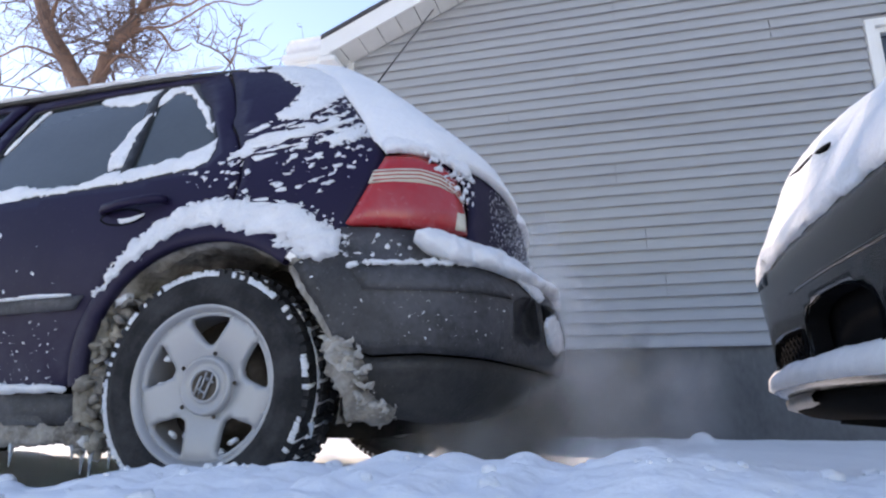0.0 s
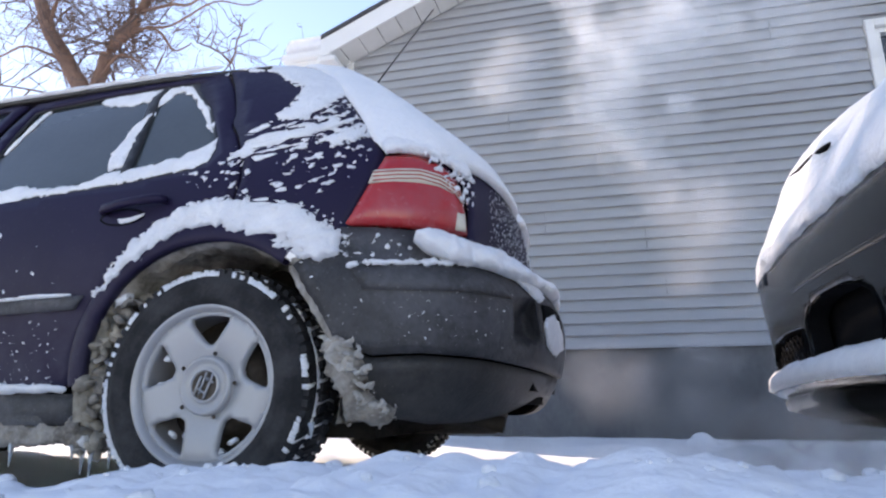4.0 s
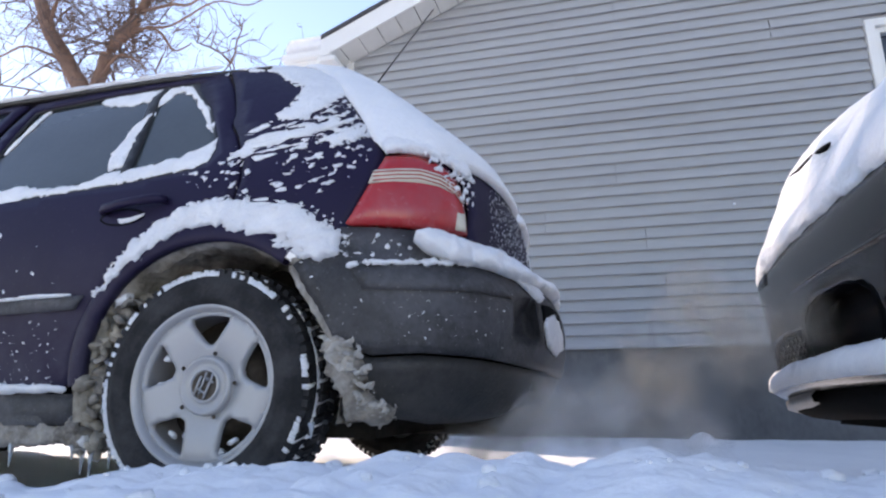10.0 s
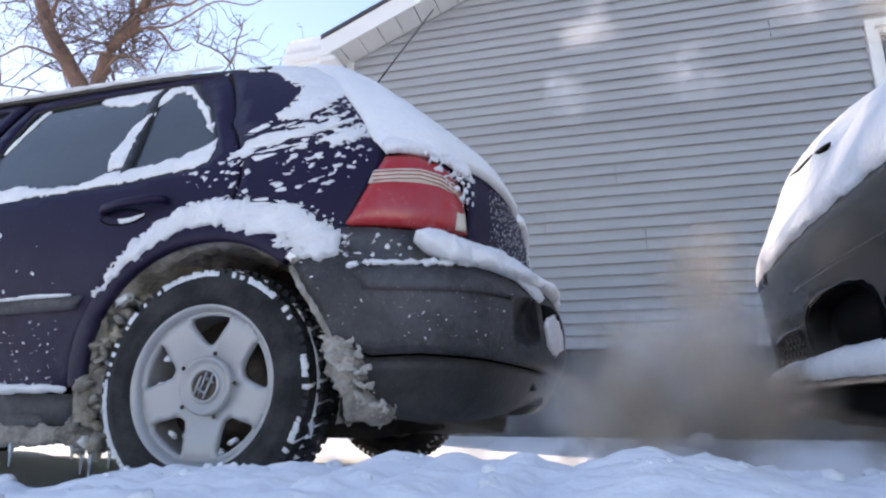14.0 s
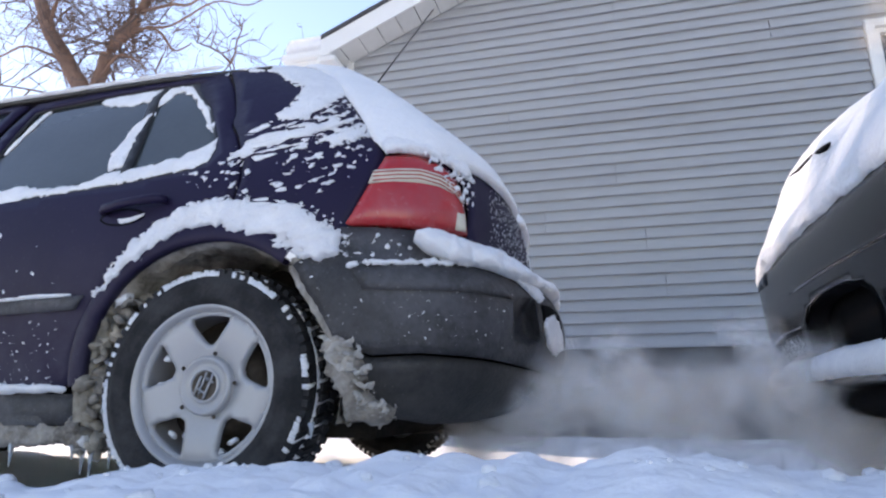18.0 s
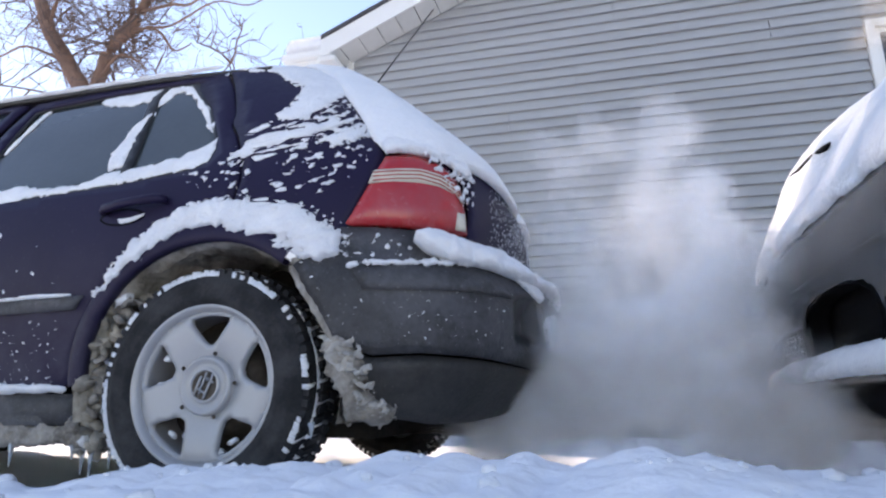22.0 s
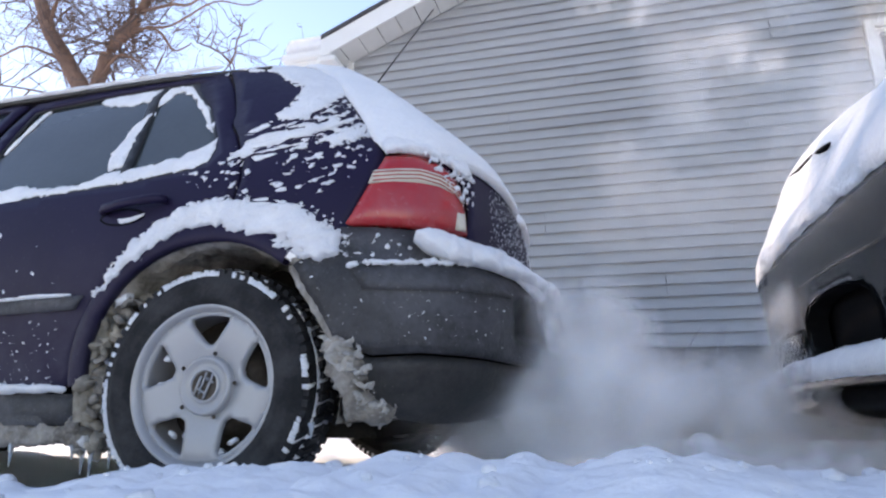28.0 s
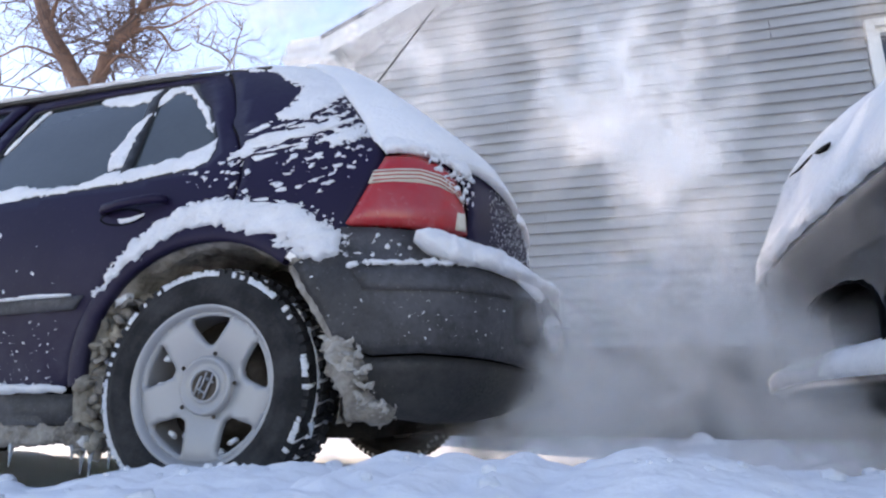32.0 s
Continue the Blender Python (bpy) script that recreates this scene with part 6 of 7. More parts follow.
plume("dark", 21, 0.17, 2, [(12.2, 0.62, -0.3, 0.17, 0.02), (12.45, 0.77, -0.34, 0.21, 0.05), (12.8, 0.99, -0.4, 0.25, 0.09), (13.2, 1.20, -0.45, 0.26, 0.1035), (13.6, 1.36, -0.5, 0.22, 0.108), (14.1, 1.55, -0.5, 0.20, 0.09), (15, 2.05, -0.45, 0.18, 0.09), (16.2, 2.78, -0.4, 0.23, 0.1)])
plume("brown", 7, 0.14, 0.7, [(9.2, 0.64, -0.3, 0.17, 0.02), (9.6, 1.02, -0.4, 0.25, 0.06), (9.95, 1.33, -0.5, 0.37, 0.08), (10.4, 1.38, -0.6, 0.47, 0.09), (10.9, 1.45, -0.55, 0.60, 0.1), (11.5, 1.72, -0.4, 0.98, 0.15), (12.4, 2.32, -0.3, 1.79, 0.2)])
plume("soft", 7, 0.13, 0.4, [(9.9, 0.64, -0.3, 0.17, 0.02), (10.3, 1.02, -0.4, 0.27, 0.05), (10.7, 1.26, -0.4, 0.44, 0.06), (11, 1.35, -0.35, 0.64, 0.07), (11.35, 1.36, -0.25, 0.84, 0.1), (11.7, 1.36, -0.1, 1.09, 0.12), (12, 1.35, 0.1, 1.43, 0.16), (12.4, 1.26, 0.3, 1.79, 0.22), (12.9, 1.14, 0.5, 2.27, 0.3), (13.6, 0.98, 0.8, 4.00, 0.4)])
plume("soft", 21, 0.17, 0.55, [(10.3, 0.64, -0.3, 0.17, 0.02), (10.7, 1.02, -0.4, 0.27, 0.06), (11.1, 1.31, -0.4, 0.45, 0.08), (11.5, 1.37, -0.3, 0.84, 0.09), (12, 1.32, -0.1, 1.15, 0.12), (12.4, 1.27, 0.1, 1.49, 0.2), (12.8, 1.18, 0.3, 1.72, 0.3), (13.3, 1.17, 0.6, 2.75, 0.4), (13.8, 1.00, 1, 4.72, 0.5)])
plume("soft", 25, 0.19, 0.7, [(10.6, 0.64, -0.3, 0.17, 0.02), (11, 1.02, -0.4, 0.27, 0.06), (11.5, 1.33, -0.45, 0.43, 0.09), (12, 1.32, -0.25, 0.84, 0.14), (12.5, 1.30, -0.1, 1.13, 0.19), (13, 1.31, 0.1, 1.26, 0.26), (13.2, 1.40, 0.3, 1.76, 0.34), (13.4, 1.57, 0.6, 2.83, 0.4), (13.6, 1.43, 1, 5.58, 0.4)])
plume("soft", 16, 0.19, 0.8, [(11.2, 0.64, -0.3, 0.17, 0.02), (11.6, 1.02, -0.4, 0.25, 0.07), (12.1, 1.30, -0.45, 0.43, 0.1), (12.6, 1.34, -0.4, 0.59, 0.13), (13, 1.33, -0.35, 0.65, 0.16), (13.35, 1.36, -0.2, 0.85, 0.2), (13.6, 1.49, 0, 1.40, 0.3), (13.85, 1.71, 0.4, 2.45, 0.4), (14.1, 1.91, 0.6, 4.05, 0.4)])
plume("brown", 15, 0.15, 1, [(11.4, 0.64, -0.3, 0.17, 0.02), (11.8, 1.02, -0.4, 0.25, 0.07), (12.3, 1.30, -0.5, 0.40, 0.1), (12.9, 1.33, -0.5, 0.44, 0.12), (13.5, 1.30, -0.45, 0.46, 0.13), (14, 1.29, -0.45, 0.37, 0.12), (14.5, 1.44, -0.5, 0.28, 0.12), (15.2, 1.81, -0.5, 0.20, 0.12), (16.2, 2.60, -0.4, 0.23, 0.12)])
plume("brown", 7, 0.15, 1, [(13.1, 0.62, -0.3, 0.17, 0.02), (13.35, 0.77, -0.34, 0.21, 0.05), (13.7, 0.99, -0.4, 0.25, 0.08), (14.1, 1.20, -0.45, 0.26, 0.092), (14.5, 1.36, -0.5, 0.22, 0.096), (15, 1.55, -0.5, 0.20, 0.08), (15.9, 2.05, -0.45, 0.18, 0.08), (17.1, 2.78, -0.4, 0.23, 0.1)])
plume("soft", 19, 0.14, 0.7, [(12.9, 0.64, -0.3, 0.17, 0.02), (13.3, 0.96, -0.4, 0.24, 0.06), (13.7, 1.17, -0.45, 0.34, 0.07), (14.1, 1.24, -0.45, 0.40, 0.08), (14.5, 1.36, -0.45, 0.44, 0.09), (15, 1.44, -0.5, 0.51, 0.12), (15.6, 1.58, -0.4, 0.82, 0.2), (16.4, 1.89, -0.2, 1.77, 0.3), (17, 2.17, 0, 2.65, 0.3)])
plume("soft", 12, 0.13, 1.4, [(13.9, 0.62, -0.3, 0.17, 0.02), (14.15, 0.77, -0.34, 0.21, 0.05), (14.5, 0.99, -0.4, 0.24, 0.08), (14.9, 1.20, -0.45, 0.25, 0.092), (15.3, 1.36, -0.5, 0.22, 0.096), (15.8, 1.55, -0.5, 0.19, 0.08), (16.7, 2.05, -0.45, 0.17, 0.08), (17.9, 2.77, -0.4, 0.22, 0.1)])
# steady idling smoke
plume("grey", 27, 0.13, 3, [(16.1, 0.62, -0.3, 0.17, 0.02), (16.375, 0.77, -0.34, 0.21, 0.05), (16.76, 0.99, -0.4, 0.24, 0.07), (17.2, 1.20, -0.45, 0.25, 0.0805), (17.64, 1.36, -0.5, 0.22, 0.084), (18.19, 1.55, -0.5, 0.19, 0.07), (19.18, 2.05, -0.45, 0.17, 0.07), (20.5, 2.77, -0.4, 0.22, 0.1)])
plume("brown", 9, 0.13, 2.6, [(16.1, 0.62, -0.3, 0.17, 0.02), (16.375, 0.77, -0.34, 0.21, 0.05), (16.76, 0.99, -0.4, 0.23, 0.05), (17.2, 1.19, -0.45, 0.24, 0.0575), (17.64, 1.36, -0.5, 0.20, 0.06), (18.19, 1.55, -0.5, 0.18, 0.05), (19.18, 2.05, -0.45, 0.16, 0.05), (20.5, 2.77, -0.4, 0.21, 0.1)])
plume("soft", 20, 0.14, 0.9, [(15, 0.64, -0.3, 0.17, 0.02), (15.4, 0.92, -0.4, 0.24, 0.05), (15.9, 1.18, -0.42, 0.34, 0.07), (16.4, 1.31, -0.45, 0.43, 0.09), (16.8, 1.40, -0.5, 0.41, 0.09), (17.3, 1.50, -0.5, 0.31, 0.1), (18, 1.89, -0.45, 0.23, 0.12), (18.8, 2.59, -0.4, 0.20, 0.12)])
plume("thin", 9, 0.25, 1, [(14.8, 0.64, -0.3, 0.17, 0.02), (15.4, 1.02, -0.4, 0.30, 0.08), (16, 1.30, -0.4, 0.50, 0.12), (16.5, 1.39, -0.3, 0.66, 0.2), (16.9, 1.49, 0, 1.01, 0.3), (17.2, 1.58, 0.4, 2.32, 0.4), (17.5, 1.63, 0.6, 4.15, 0.4)])
plume("white", 11, 0.1, 1.3, [(15.8, 0.64, -0.3, 0.17, 0.02), (16.3, 0.97, -0.4, 0.25, 0.05), (16.8, 1.23, -0.42, 0.33, 0.06), (17.3, 1.36, -0.45, 0.38, 0.06), (17.9, 1.43, -0.5, 0.34, 0.07), (18.5, 1.56, -0.5, 0.25, 0.08), (19.3, 2.06, -0.45, 0.20, 0.1), (20.2, 2.77, -0.4, 0.21, 0.1)])
plume("grey", 37, 0.14, 3.2, [(18.8, 0.62, -0.3, 0.17, 0.02), (19.0875, 0.77, -0.34, 0.21, 0.05), (19.49, 0.99, -0.4, 0.26, 0.09), (19.95, 1.20, -0.45, 0.27, 0.1035), (20.41, 1.36, -0.5, 0.23, 0.108), (20.985, 1.55, -0.5, 0.21, 0.09), (22.02, 2.05, -0.45, 0.18, 0.09), (23.4, 2.78, -0.4, 0.24, 0.1)])
plume("brown", 7, 0.14, 3, [(18.9, 0.62, -0.3, 0.17, 0.02), (19.175, 0.77, -0.34, 0.21, 0.05), (19.56, 0.99, -0.4, 0.22, 0.05), (20, 1.19, -0.45, 0.23, 0.0575), (20.44, 1.36, -0.5, 0.20, 0.06), (20.99, 1.55, -0.5, 0.17, 0.05), (21.98, 2.05, -0.45, 0.15, 0.05), (23.3, 2.77, -0.4, 0.21, 0.1)])
plume("white", 6, 0.11, 0.6, [(17.2, 0.64, -0.3, 0.17, 0.02), (17.7, 0.97, -0.4, 0.27, 0.05), (18.2, 1.22, -0.42, 0.36, 0.06), (18.8, 1.34, -0.45, 0.41, 0.06), (19.3, 1.37, -0.45, 0.46, 0.06), (19.8, 1.37, -0.48, 0.48, 0.07), (20.3, 1.39, -0.5, 0.48, 0.09), (20.8, 1.47, -0.5, 0.36, 0.1), (21.5, 1.84, -0.45, 0.23, 0.12), (22.3, 2.59, -0.4, 0.20, 0.12)])
plume("soft", 24, 0.15, 0.5, [(18.2, 0.64, -0.3, 0.17, 0.02), (18.7, 0.97, -0.4, 0.27, 0.05), (19.2, 1.24, -0.42, 0.36, 0.07), (19.8, 1.36, -0.45, 0.47, 0.07), (20.4, 1.36, -0.42, 0.59, 0.08), (20.9, 1.33, -0.38, 0.68, 0.09), (21.4, 1.24, -0.3, 0.74, 0.11), (21.8, 1.13, -0.2, 0.85, 0.13), (22.2, 1.07, -0.1, 1.03, 0.17), (22.45, 1.13, 0.1, 1.38, 0.22), (22.65, 1.13, 0.4, 2.11, 0.3), (22.9, 1.17, 0.7, 4.25, 0.3)])
plume("soft", 16, 0.16, 0.6, [(18.8, 0.64, -0.3, 0.17, 0.02), (19.3, 0.97, -0.4, 0.27, 0.06), (19.9, 1.25, -0.42, 0.37, 0.09), (20.5, 1.32, -0.42, 0.49, 0.1), (21, 1.32, -0.35, 0.64, 0.12), (21.5, 1.18, -0.3, 0.65, 0.13), (22, 1.05, -0.2, 0.74, 0.15), (22.4, 0.99, -0.1, 0.79, 0.18), (22.6, 1.05, 0.1, 1.08, 0.24), (22.8, 1.18, 0.4, 2.10, 0.3), (23.05, 1.18, 0.7, 4.47, 0.3)])
# thick grey bank between the cars
plume("grey", 50, 0.17, 2.9, [(21.45, 0.62, -0.3, 0.17, 0.02), (21.7875, 0.77, -0.34, 0.21, 0.05), (22.26, 0.99, -0.4, 0.31, 0.115), (22.8, 1.20, -0.45, 0.31, 0.13225), (23.34, 1.37, -0.5, 0.27, 0.138), (24.015, 1.56, -0.5, 0.25, 0.115), (25.23, 2.06, -0.45, 0.22, 0.115), (26.85, 2.79, -0.4, 0.27, 0.1)])
plume("soft", 12, 0.2, 2.2, [(21.5, 0.62, -0.3, 0.17, 0.02), (21.8375, 0.77, -0.34, 0.21, 0.05), (22.31, 0.99, -0.4, 0.35, 0.12), (22.85, 1.20, -0.45, 0.35, 0.138), (23.39, 1.37, -0.5, 0.31, 0.144), (24.065, 1.56, -0.5, 0.28, 0.12), (25.28, 2.07, -0.45, 0.25, 0.12), (26.9, 2.80, -0.4, 0.30, 0.1)])
plume("white", 14, 0.18, 0.6, [(20.7, 0.64, -0.3, 0.17, 0.02), (21.2, 0.99, -0.4, 0.30, 0.08), (21.8, 1.22, -0.42, 0.50, 0.1), (22.3, 1.40, -0.45, 0.69, 0.11), (22.7, 1.46, -0.55, 0.68, 0.11), (23.1, 1.54, -0.6, 0.78, 0.1), (23.6, 1.75, -0.5, 1.22, 0.2), (24.4, 2.22, -0.3, 2.04, 0.3)])
plume("soft", 12, 0.16, 0.5, [(21.3, 0.64, -0.3, 0.17, 0.02), (21.8, 0.99, -0.4, 0.30, 0.08), (22.3, 1.28, -0.5, 0.46, 0.1), (22.8, 1.39, -0.9, 0.47, 0.12), (23.2, 1.46, -1, 0.47, 0.14), (23.7, 1.60, -1, 0.54, 0.16), (24.5, 1.98, -0.9, 0.68, 0.2)])
plume("soft", 25, 0.16, 0.8, [(21.6, 0.64, -0.3, 0.17, 0.02), (22.1, 0.89, -0.35, 0.32, 0.07), (22.7, 1.12, -0.38, 0.51, 0.09), (23.2, 1.28, -0.4, 0.63, 0.12), (23.7, 1.34, -0.4, 0.63, 0.13), (24.2, 1.30, -0.35, 0.64, 0.16), (24.6, 1.33, -0.2, 0.76, 0.22), (24.9, 1.39, 0, 1.30, 0.3), (25.4, 1.49, 0.3, 3.41, 0.3)])
plume("grey", 27, 0.15, 2.2, [(23.7, 0.62, -0.3, 0.17, 0.02), (23.9875, 0.77, -0.34, 0.21, 0.05), (24.39, 0.99, -0.4, 0.29, 0.11), (24.85, 1.20, -0.45, 0.30, 0.1265), (25.31, 1.37, -0.5, 0.26, 0.132), (25.885, 1.56, -0.5, 0.23, 0.11), (26.92, 2.06, -0.45, 0.21, 0.11), (28.3, 2.78, -0.4, 0.26, 0.1)])
plume("soft", 11, 0.18, 0.8, [(22.4, 0.64, -0.3, 0.17, 0.02), (22.9, 0.89, -0.35, 0.28, 0.07), (23.5, 1.09, -0.38, 0.44, 0.1), (24.1, 1.23, -0.4, 0.55, 0.14), (24.6, 1.27, -0.35, 0.64, 0.18), (24.9, 1.36, -0.1, 0.94, 0.25), (25.3, 1.42, 0.3, 1.99, 0.3), (25.7, 1.44, 0.4, 3.74, 0.3)])
plume("white", 10, 0.15, 0.7, [(23.4, 0.64, -0.3, 0.17, 0.02), (23.9, 0.97, -0.4, 0.23, 0.05), (24.4, 1.21, -0.45, 0.30, 0.06), (24.9, 1.33, -0.5, 0.39, 0.08), (25.2, 1.38, -0.55, 0.47, 0.09), (25.6, 1.44, -0.55, 0.63, 0.11), (26.1, 1.61, -0.4, 1.08, 0.2), (26.8, 1.95, -0.2, 2.22, 0.2)])
plume("grey", 22, 0.12, 2.6, [(25.6, 0.62, -0.3, 0.17, 0.02), (25.875, 0.77, -0.34, 0.21, 0.05), (26.26, 0.99, -0.4, 0.23, 0.065), (26.7, 1.19, -0.45, 0.24, 0.07475), (27.14, 1.36, -0.5, 0.20, 0.078), (27.69, 1.55, -0.5, 0.18, 0.065), (28.68, 2.05, -0.45, 0.16, 0.065), (30, 2.77, -0.4, 0.21, 0.1)])
plume("brown", 9, 0.13, 3, [(25.5, 0.62, -0.3, 0.17, 0.02), (25.775, 0.77, -0.34, 0.21, 0.05), (26.16, 0.99, -0.4, 0.22, 0.05), (26.6, 1.19, -0.45, 0.23, 0.0575), (27.04, 1.36, -0.5, 0.20, 0.06), (27.59, 1.55, -0.5, 0.17, 0.05), (28.58, 2.05, -0.45, 0.15, 0.05), (29.9, 2.77, -0.4, 0.21, 0.1)])
plume("soft", 21, 0.17, 1.4, [(24.3, 0.64, -0.3, 0.17, 0.02), (24.8, 0.97, -0.4, 0.23, 0.05), (25.3, 1.23, -0.45, 0.33, 0.07), (25.7, 1.35, -0.5, 0.38, 0.08), (26.2, 1.45, -0.5, 0.51, 0.1), (26.8, 1.61, -0.3, 0.94, 0.17), (27.5, 1.75, 0.2, 1.55, 0.25), (28.1, 1.78, 0.6, 2.13, 0.35), (29, 1.83, 1, 4.19, 0.4)])
# the wind turns: smoke rolls up over the hatchback
plume("white", 30, 0.17, 2.4, [(27.6, 0.62, -0.3, 0.17, 0.02), (27.875, 0.77, -0.34, 0.21, 0.05), (28.26, 0.99, -0.4, 0.30, 0.1), (28.7, 1.20, -0.45, 0.30, 0.115), (29.14, 1.37, -0.5, 0.27, 0.12), (29.69, 1.56, -0.5, 0.24, 0.1), (30.68, 2.06, -0.45, 0.21, 0.1), (32, 2.79, -0.4, 0.26, 0.1)])
plume("grey", 16, 0.16, 2.8, [(27.6, 0.62, -0.3, 0.17, 0.02), (27.85, 0.77, -0.34, 0.21, 0.05), (28.2, 0.99, -0.4, 0.27, 0.1), (28.6, 1.20, -0.45, 0.27, 0.115), (29, 1.37, -0.5, 0.24, 0.12), (29.5, 1.55, -0.5, 0.21, 0.1), (30.4, 2.05, -0.45, 0.19, 0.1), (31.6, 2.78, -0.4, 0.24, 0.1)])
plume("thin", 25, 0.32, 1.6, [(25.4, 0.64, -0.3, 0.17, 0.02), (26, 1.02, -0.4, 0.28, 0.08), (26.6, 1.34, -0.4, 0.50, 0.14), (27.2, 1.54, -0.1, 0.97, 0.2), (27.8, 1.69, 0.4, 1.46, 0.32), (28.5, 1.69, 0.9, 1.92, 0.45), (29.3, 1.40, 1.3, 2.69, 0.5), (30.2, 0.56, 1.5, 5.27, 0.5)])
plume("white", 16, 0.18, 0.8, [(27.2, 0.64, -0.3, 0.17, 0.02), (27.7, 0.83, -0.35, 0.28, 0.06), (28.2, 1.00, -0.4, 0.41, 0.1), (28.6, 0.94, -0.38, 0.51, 0.13), (29, 0.87, -0.25, 0.68, 0.13), (29.4, 0.69, -0.05, 0.97, 0.14), (29.8, 0.46, 0.2, 1.46, 0.16), (30.2, 0.19, 0.4, 1.96, 0.2), (30.7, -0.41, 0.7, 2.68, 0.3), (31.5, -1.84, 1, 4.87, 0.3)])
plume("white", 24, 0.19, 0.8, [(27.8, 0.64, -0.3, 0.17, 0.02), (28.3, 0.86, -0.35, 0.27, 0.06), (28.8, 1.09, -0.42, 0.36, 0.1), (29.2, 1.03, -0.4, 0.44, 0.12), (29.6, 0.96, -0.25, 0.68, 0.14), (30, 0.82, 0, 1.07, 0.17), (30.4, 0.55, 0.3, 1.64, 0.22), (30.9, -0.01, 0.6, 2.32, 0.3), (31.6, -1.02, 0.9, 3.30, 0.4), (32.4, -2.08, 1, 4.66, 0.4)])
plume("soft", 48, 0.19, 1.6, [(28.3, 0.64, -0.3, 0.17, 0.02), (28.8, 0.89, -0.38, 0.25, 0.08), (29.3, 1.10, -0.42, 0.33, 0.13), (29.8, 1.15, -0.35, 0.51, 0.17), (30.3, 1.11, -0.1, 0.86, 0.22), (30.8, 1.00, 0.2, 1.37, 0.28), (31.3, 0.63, 0.5, 1.95, 0.36), (31.9, -0.01, 0.8, 2.48, 0.45), (32.6, -0.98, 1, 3.14, 0.5)])
plume("grey", 21, 0.17, 1.8, [(29.5, 0.62, -0.3, 0.17, 0.02), (29.7375, 0.77, -0.34, 0.21, 0.05), (30.07, 0.99, -0.4, 0.33, 0.13), (30.45, 1.20, -0.45, 0.33, 0.1495), (30.83, 1.37, -0.5, 0.29, 0.156), (31.305, 1.56, -0.5, 0.27, 0.13), (32.16, 2.06, -0.45, 0.24, 0.13), (33.3, 2.79, -0.4, 0.29, 0.1)])
plume("white", 18, 0.2, 1, [(29.2, 0.64, -0.3, 0.17, 0.02), (29.6, 0.89, -0.38, 0.25, 0.07), (30, 1.13, -0.42, 0.34, 0.11), (30.5, 1.21, -0.4, 0.55, 0.14), (31, 1.24, -0.2, 0.90, 0.17), (31.5, 1.18, 0, 1.26, 0.2), (32, 1.24, 0.15, 1.34, 0.22), (32.6, 1.16, 0.3, 1.75, 0.3)])
plume("soft", 37, 0.2, 1.8, [(29.6, 0.64, -0.3, 0.17, 0.02), (30.1, 0.91, -0.38, 0.25, 0.09), (30.6, 1.18, -0.42, 0.34, 0.15), (31.1, 1.25, -0.4, 0.53, 0.2), (31.6, 1.27, -0.2, 0.82, 0.24), (32.1, 1.22, 0, 1.14, 0.3), (32.8, 0.91, 0.4, 1.84, 0.4)])
plume("thin", 40, 0.4, 1.8, [(28.6, 0.64, -0.3, 0.17, 0.02), (29.2, 0.98, -0.38, 0.31, 0.1), (29.8, 1.05, -0.2, 0.74, 0.2), (30.4, 0.86, 0.2, 1.41, 0.35), (31, 0.38, 0.6, 2.05, 0.5), (31.8, -0.19, 0.9, 2.46, 0.7), (32.6, -0.71, 1, 2.87, 0.7)])
plume("grey", 21, 0.19, 2.2, [(31.3, 0.62, -0.3, 0.17, 0.02), (31.575, 0.77, -0.34, 0.21, 0.05), (31.96, 0.99, -0.4, 0.33, 0.13), (32.4, 1.20, -0.45, 0.33, 0.1495), (32.84, 1.37, -0.5, 0.29, 0.156), (33.39, 1.56, -0.5, 0.27, 0.13), (34.38, 2.06, -0.45, 0.24, 0.13), (35.7, 2.79, -0.4, 0.29, 0.1)])
plume("soft", 15, 0.22, 2.2, [(31.1, 0.62, -0.3, 0.17, 0.02), (31.4, 0.77, -0.34, 0.21, 0.05), (31.82, 1.00, -0.4, 0.41, 0.16), (32.3, 1.21, -0.45, 0.41, 0.184), (32.78, 1.38, -0.5, 0.36, 0.192), (33.38, 1.57, -0.5, 0.33, 0.16), (34.46, 2.08, -0.45, 0.30, 0.16), (35.9, 2.81, -0.4, 0.35, 0.1)])
# -- end of plumes


def smoke_rows():
    """For every puff: material, radius, moment of leaving the pipe, its rows of time and place, first turn and spin."""
    rng = random.Random(77)
    out = []
    for key, count, radius, lag, way in PLUMES:
        for k in range(count):
            late = lag * ((k + rng.random()) / count - 0.5)
            r = radius * rng.uniform(0.7, 1.3)
            off = Vector([max(-1.9, min(1.9, rng.gauss(0, s))) for s in (1.0, 0.8, 0.9)])
            turn, spin = [rng.uniform(0, 360) for _ in range(3)], rng.uniform(-40, 40)
            rows = []
            for t, x, y, z, stray in way:
                p = Vector((x, y, z)) + off * stray
                if z < 0.6:
                    p.z = max(p.z, 0.05 + 0.4 * r)
                rows.append((t + late, p))
            out.append((key, r, rows[0][0], rows, turn, spin))
    return out


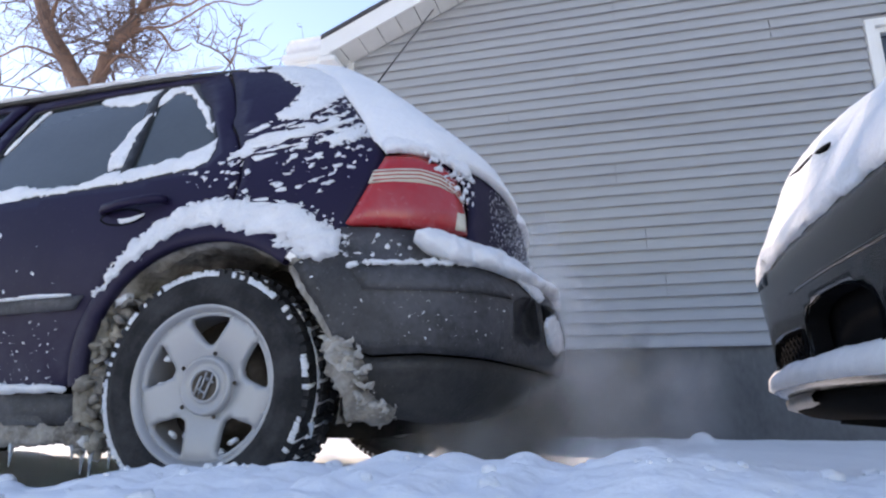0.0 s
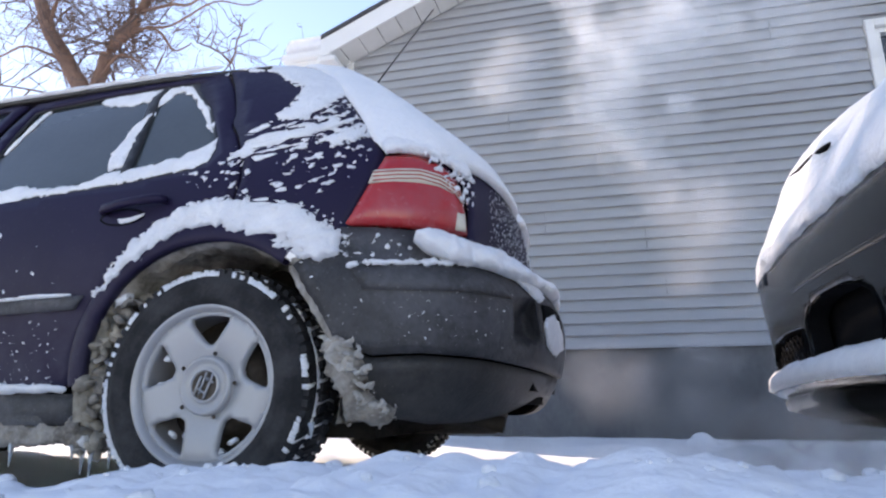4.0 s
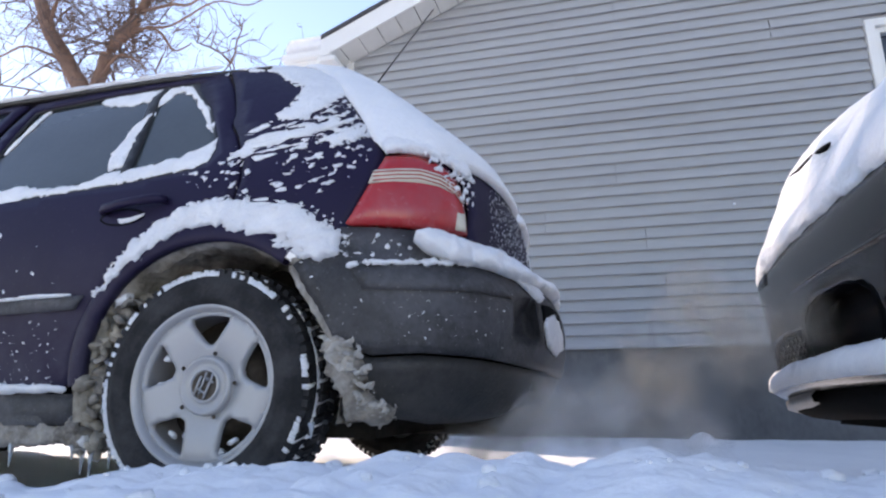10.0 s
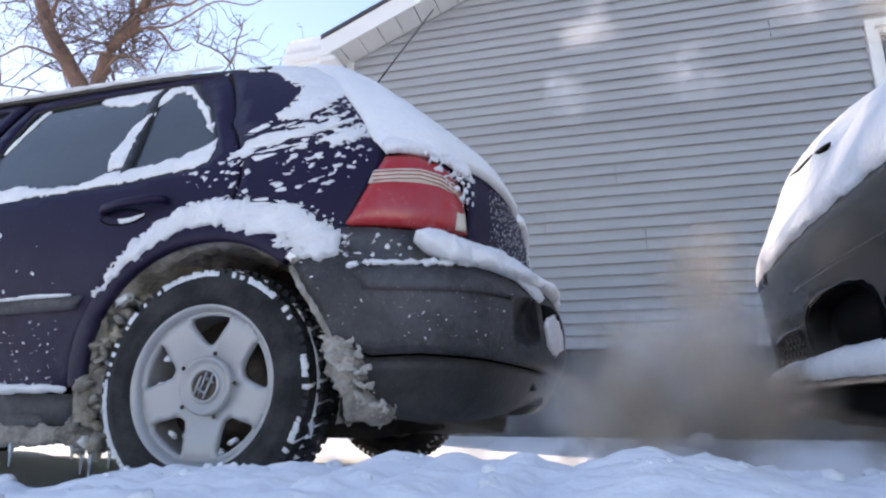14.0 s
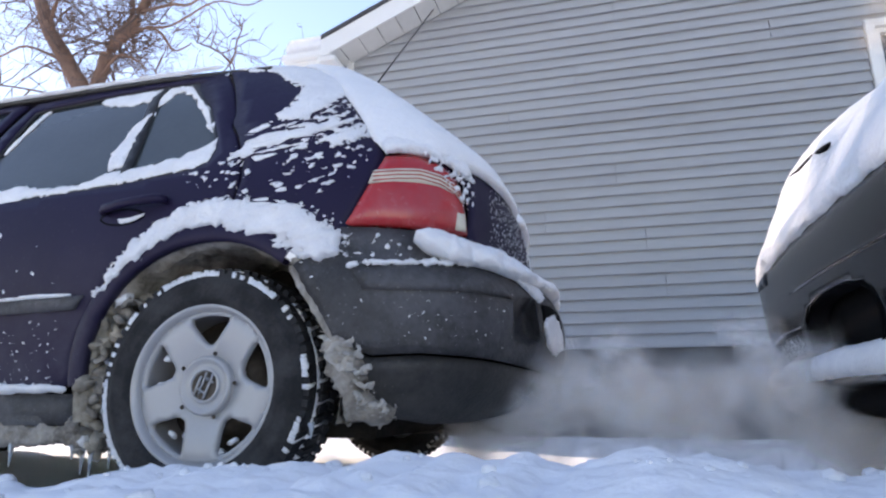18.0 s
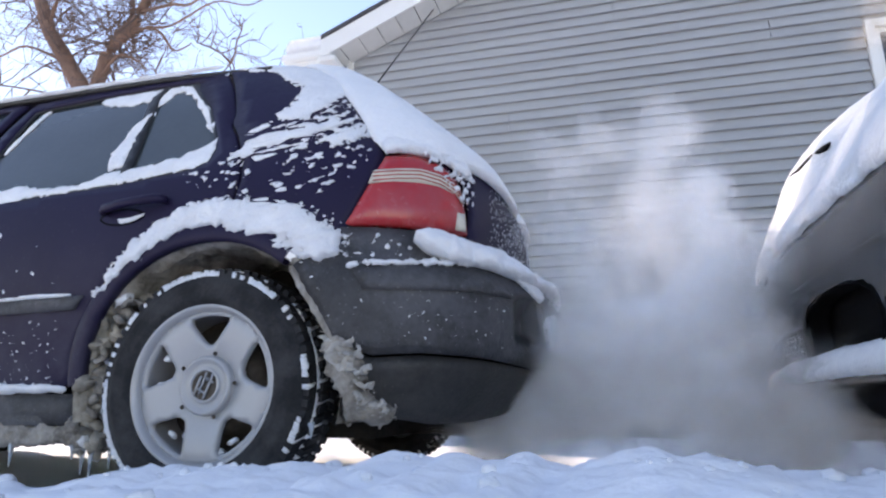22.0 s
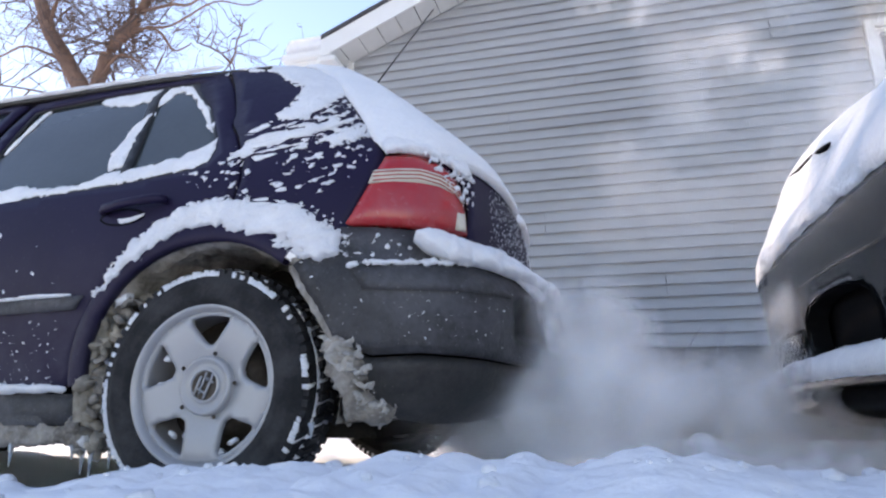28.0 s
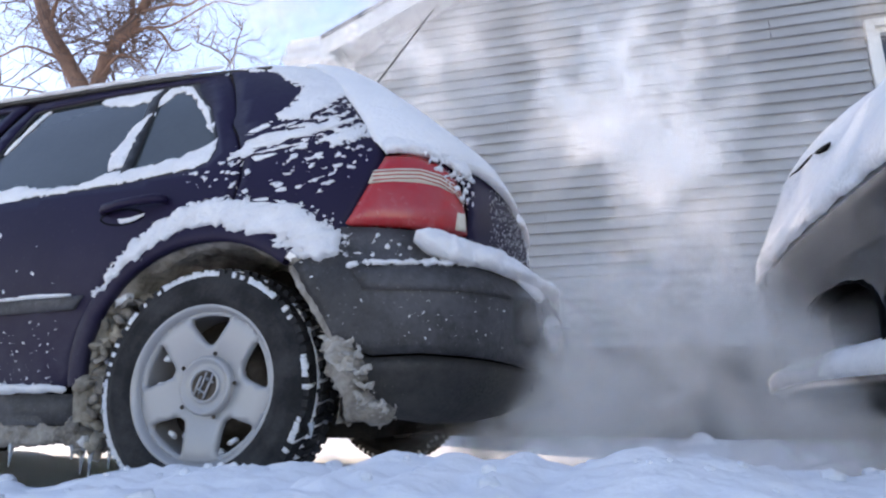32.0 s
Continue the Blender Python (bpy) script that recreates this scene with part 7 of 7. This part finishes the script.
def build_smoke():
    smoke = thing("exhaust_smoke", "white and grey exhaust smoke billowing from the tailpipe", "smoke")
    meshes = {}
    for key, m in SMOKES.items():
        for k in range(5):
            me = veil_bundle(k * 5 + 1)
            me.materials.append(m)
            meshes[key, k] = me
    puffs = []
    for i, (key, r, te, rows, turn, spin) in enumerate(smoke_rows()):
        ob = new("puff", meshes[key, i % 5])
        ob.parent = smoke
        ob.scale = (r, r, r)
        puffs.append((ob, te, rows, turn, spin))
    return puffs


PUFFS = build_smoke()


def build_flecks():
    """Flecks of snow blown off the roofs, each falling once through the yard."""
    rng = random.Random(19)
    out = []
    for k in range(26):
        ob = part("snow_fleck", clod(rng.uniform(0.0018, 0.0042), k * 1.3, 0.8, 1), SNOW)
        tagged(ob, "small white fleck of snow falling through the air", "snow fleck", "falling snow flecks")
        out.append((ob, 1.24 * k - 0.6 + rng.uniform(0, 0.8), rng.uniform(-0.55, 1.55), rng.uniform(-1.25, -0.95), rng.uniform(0.2, 0.6)))
    return out


FLECKS = build_flecks()


def motions():
    """Each puff waits under the snow below the pipe, leaves it, and drifts off."""
    for ob, te, rows, turn, spin in PUFFS:
        keys = []
        rest = Vector((0.45, -0.1, -0.9))

        def at(t):
            if t <= rows[0][0]:
                return rows[0][1]
            for (ta, a), (tb, b) in zip(rows, rows[1:]):
                if t <= tb:
                    return a.lerp(b, (t - ta) / (tb - ta))
            return rows[-1][1]
        if te > 0.3:
            keys += [(0.0, rest), (te - 0.2, rest)]
            keys += [(t, p) for t, p in rows if t < 32.0]
        else:
            keys += [(0.0, at(0.0))] + [(t, p) for t, p in rows if 0.1 < t < 32.0]
        if keys[-1][0] < 31.9:
            keys.append((32.0, at(32.0)))
        out = []
        for t, p in keys:
            a = turn[2] + spin * max(0.0, min(6.0, t - te))
            out.append((t, pose(p.x, p.y, p.z, turn[0], turn[1], a)))
        walk(ob, out)
    for ob, t0, x, y, drift in FLECKS:
        # from above the roofs down to the bank
        fall = [(t0, 2.6), (t0 + 1.0, 1.2), (t0 + 2.0, 0.0)]
        rows = [(t, pose(x + drift * (t - t0 - 1.0), y, z)) for t, z in fall if 0.05 < t < 31.95]
        first, last = (fall[0][1] if t0 > 0.05 else 2.6 - 1.4 * (0.05 - t0)), (0.0 if t0 + 2.0 < 32.0 else 2.6 - 1.3 * max(0.0, 32.0 - t0))
        walk(ob, [(0.0, pose(x + drift * (max(0.0, -t0) - 1.0), y, first)), *rows, (32.0, pose(x + drift * (min(2.0, 32.0 - t0) - 1.0), y, last))])


motions()
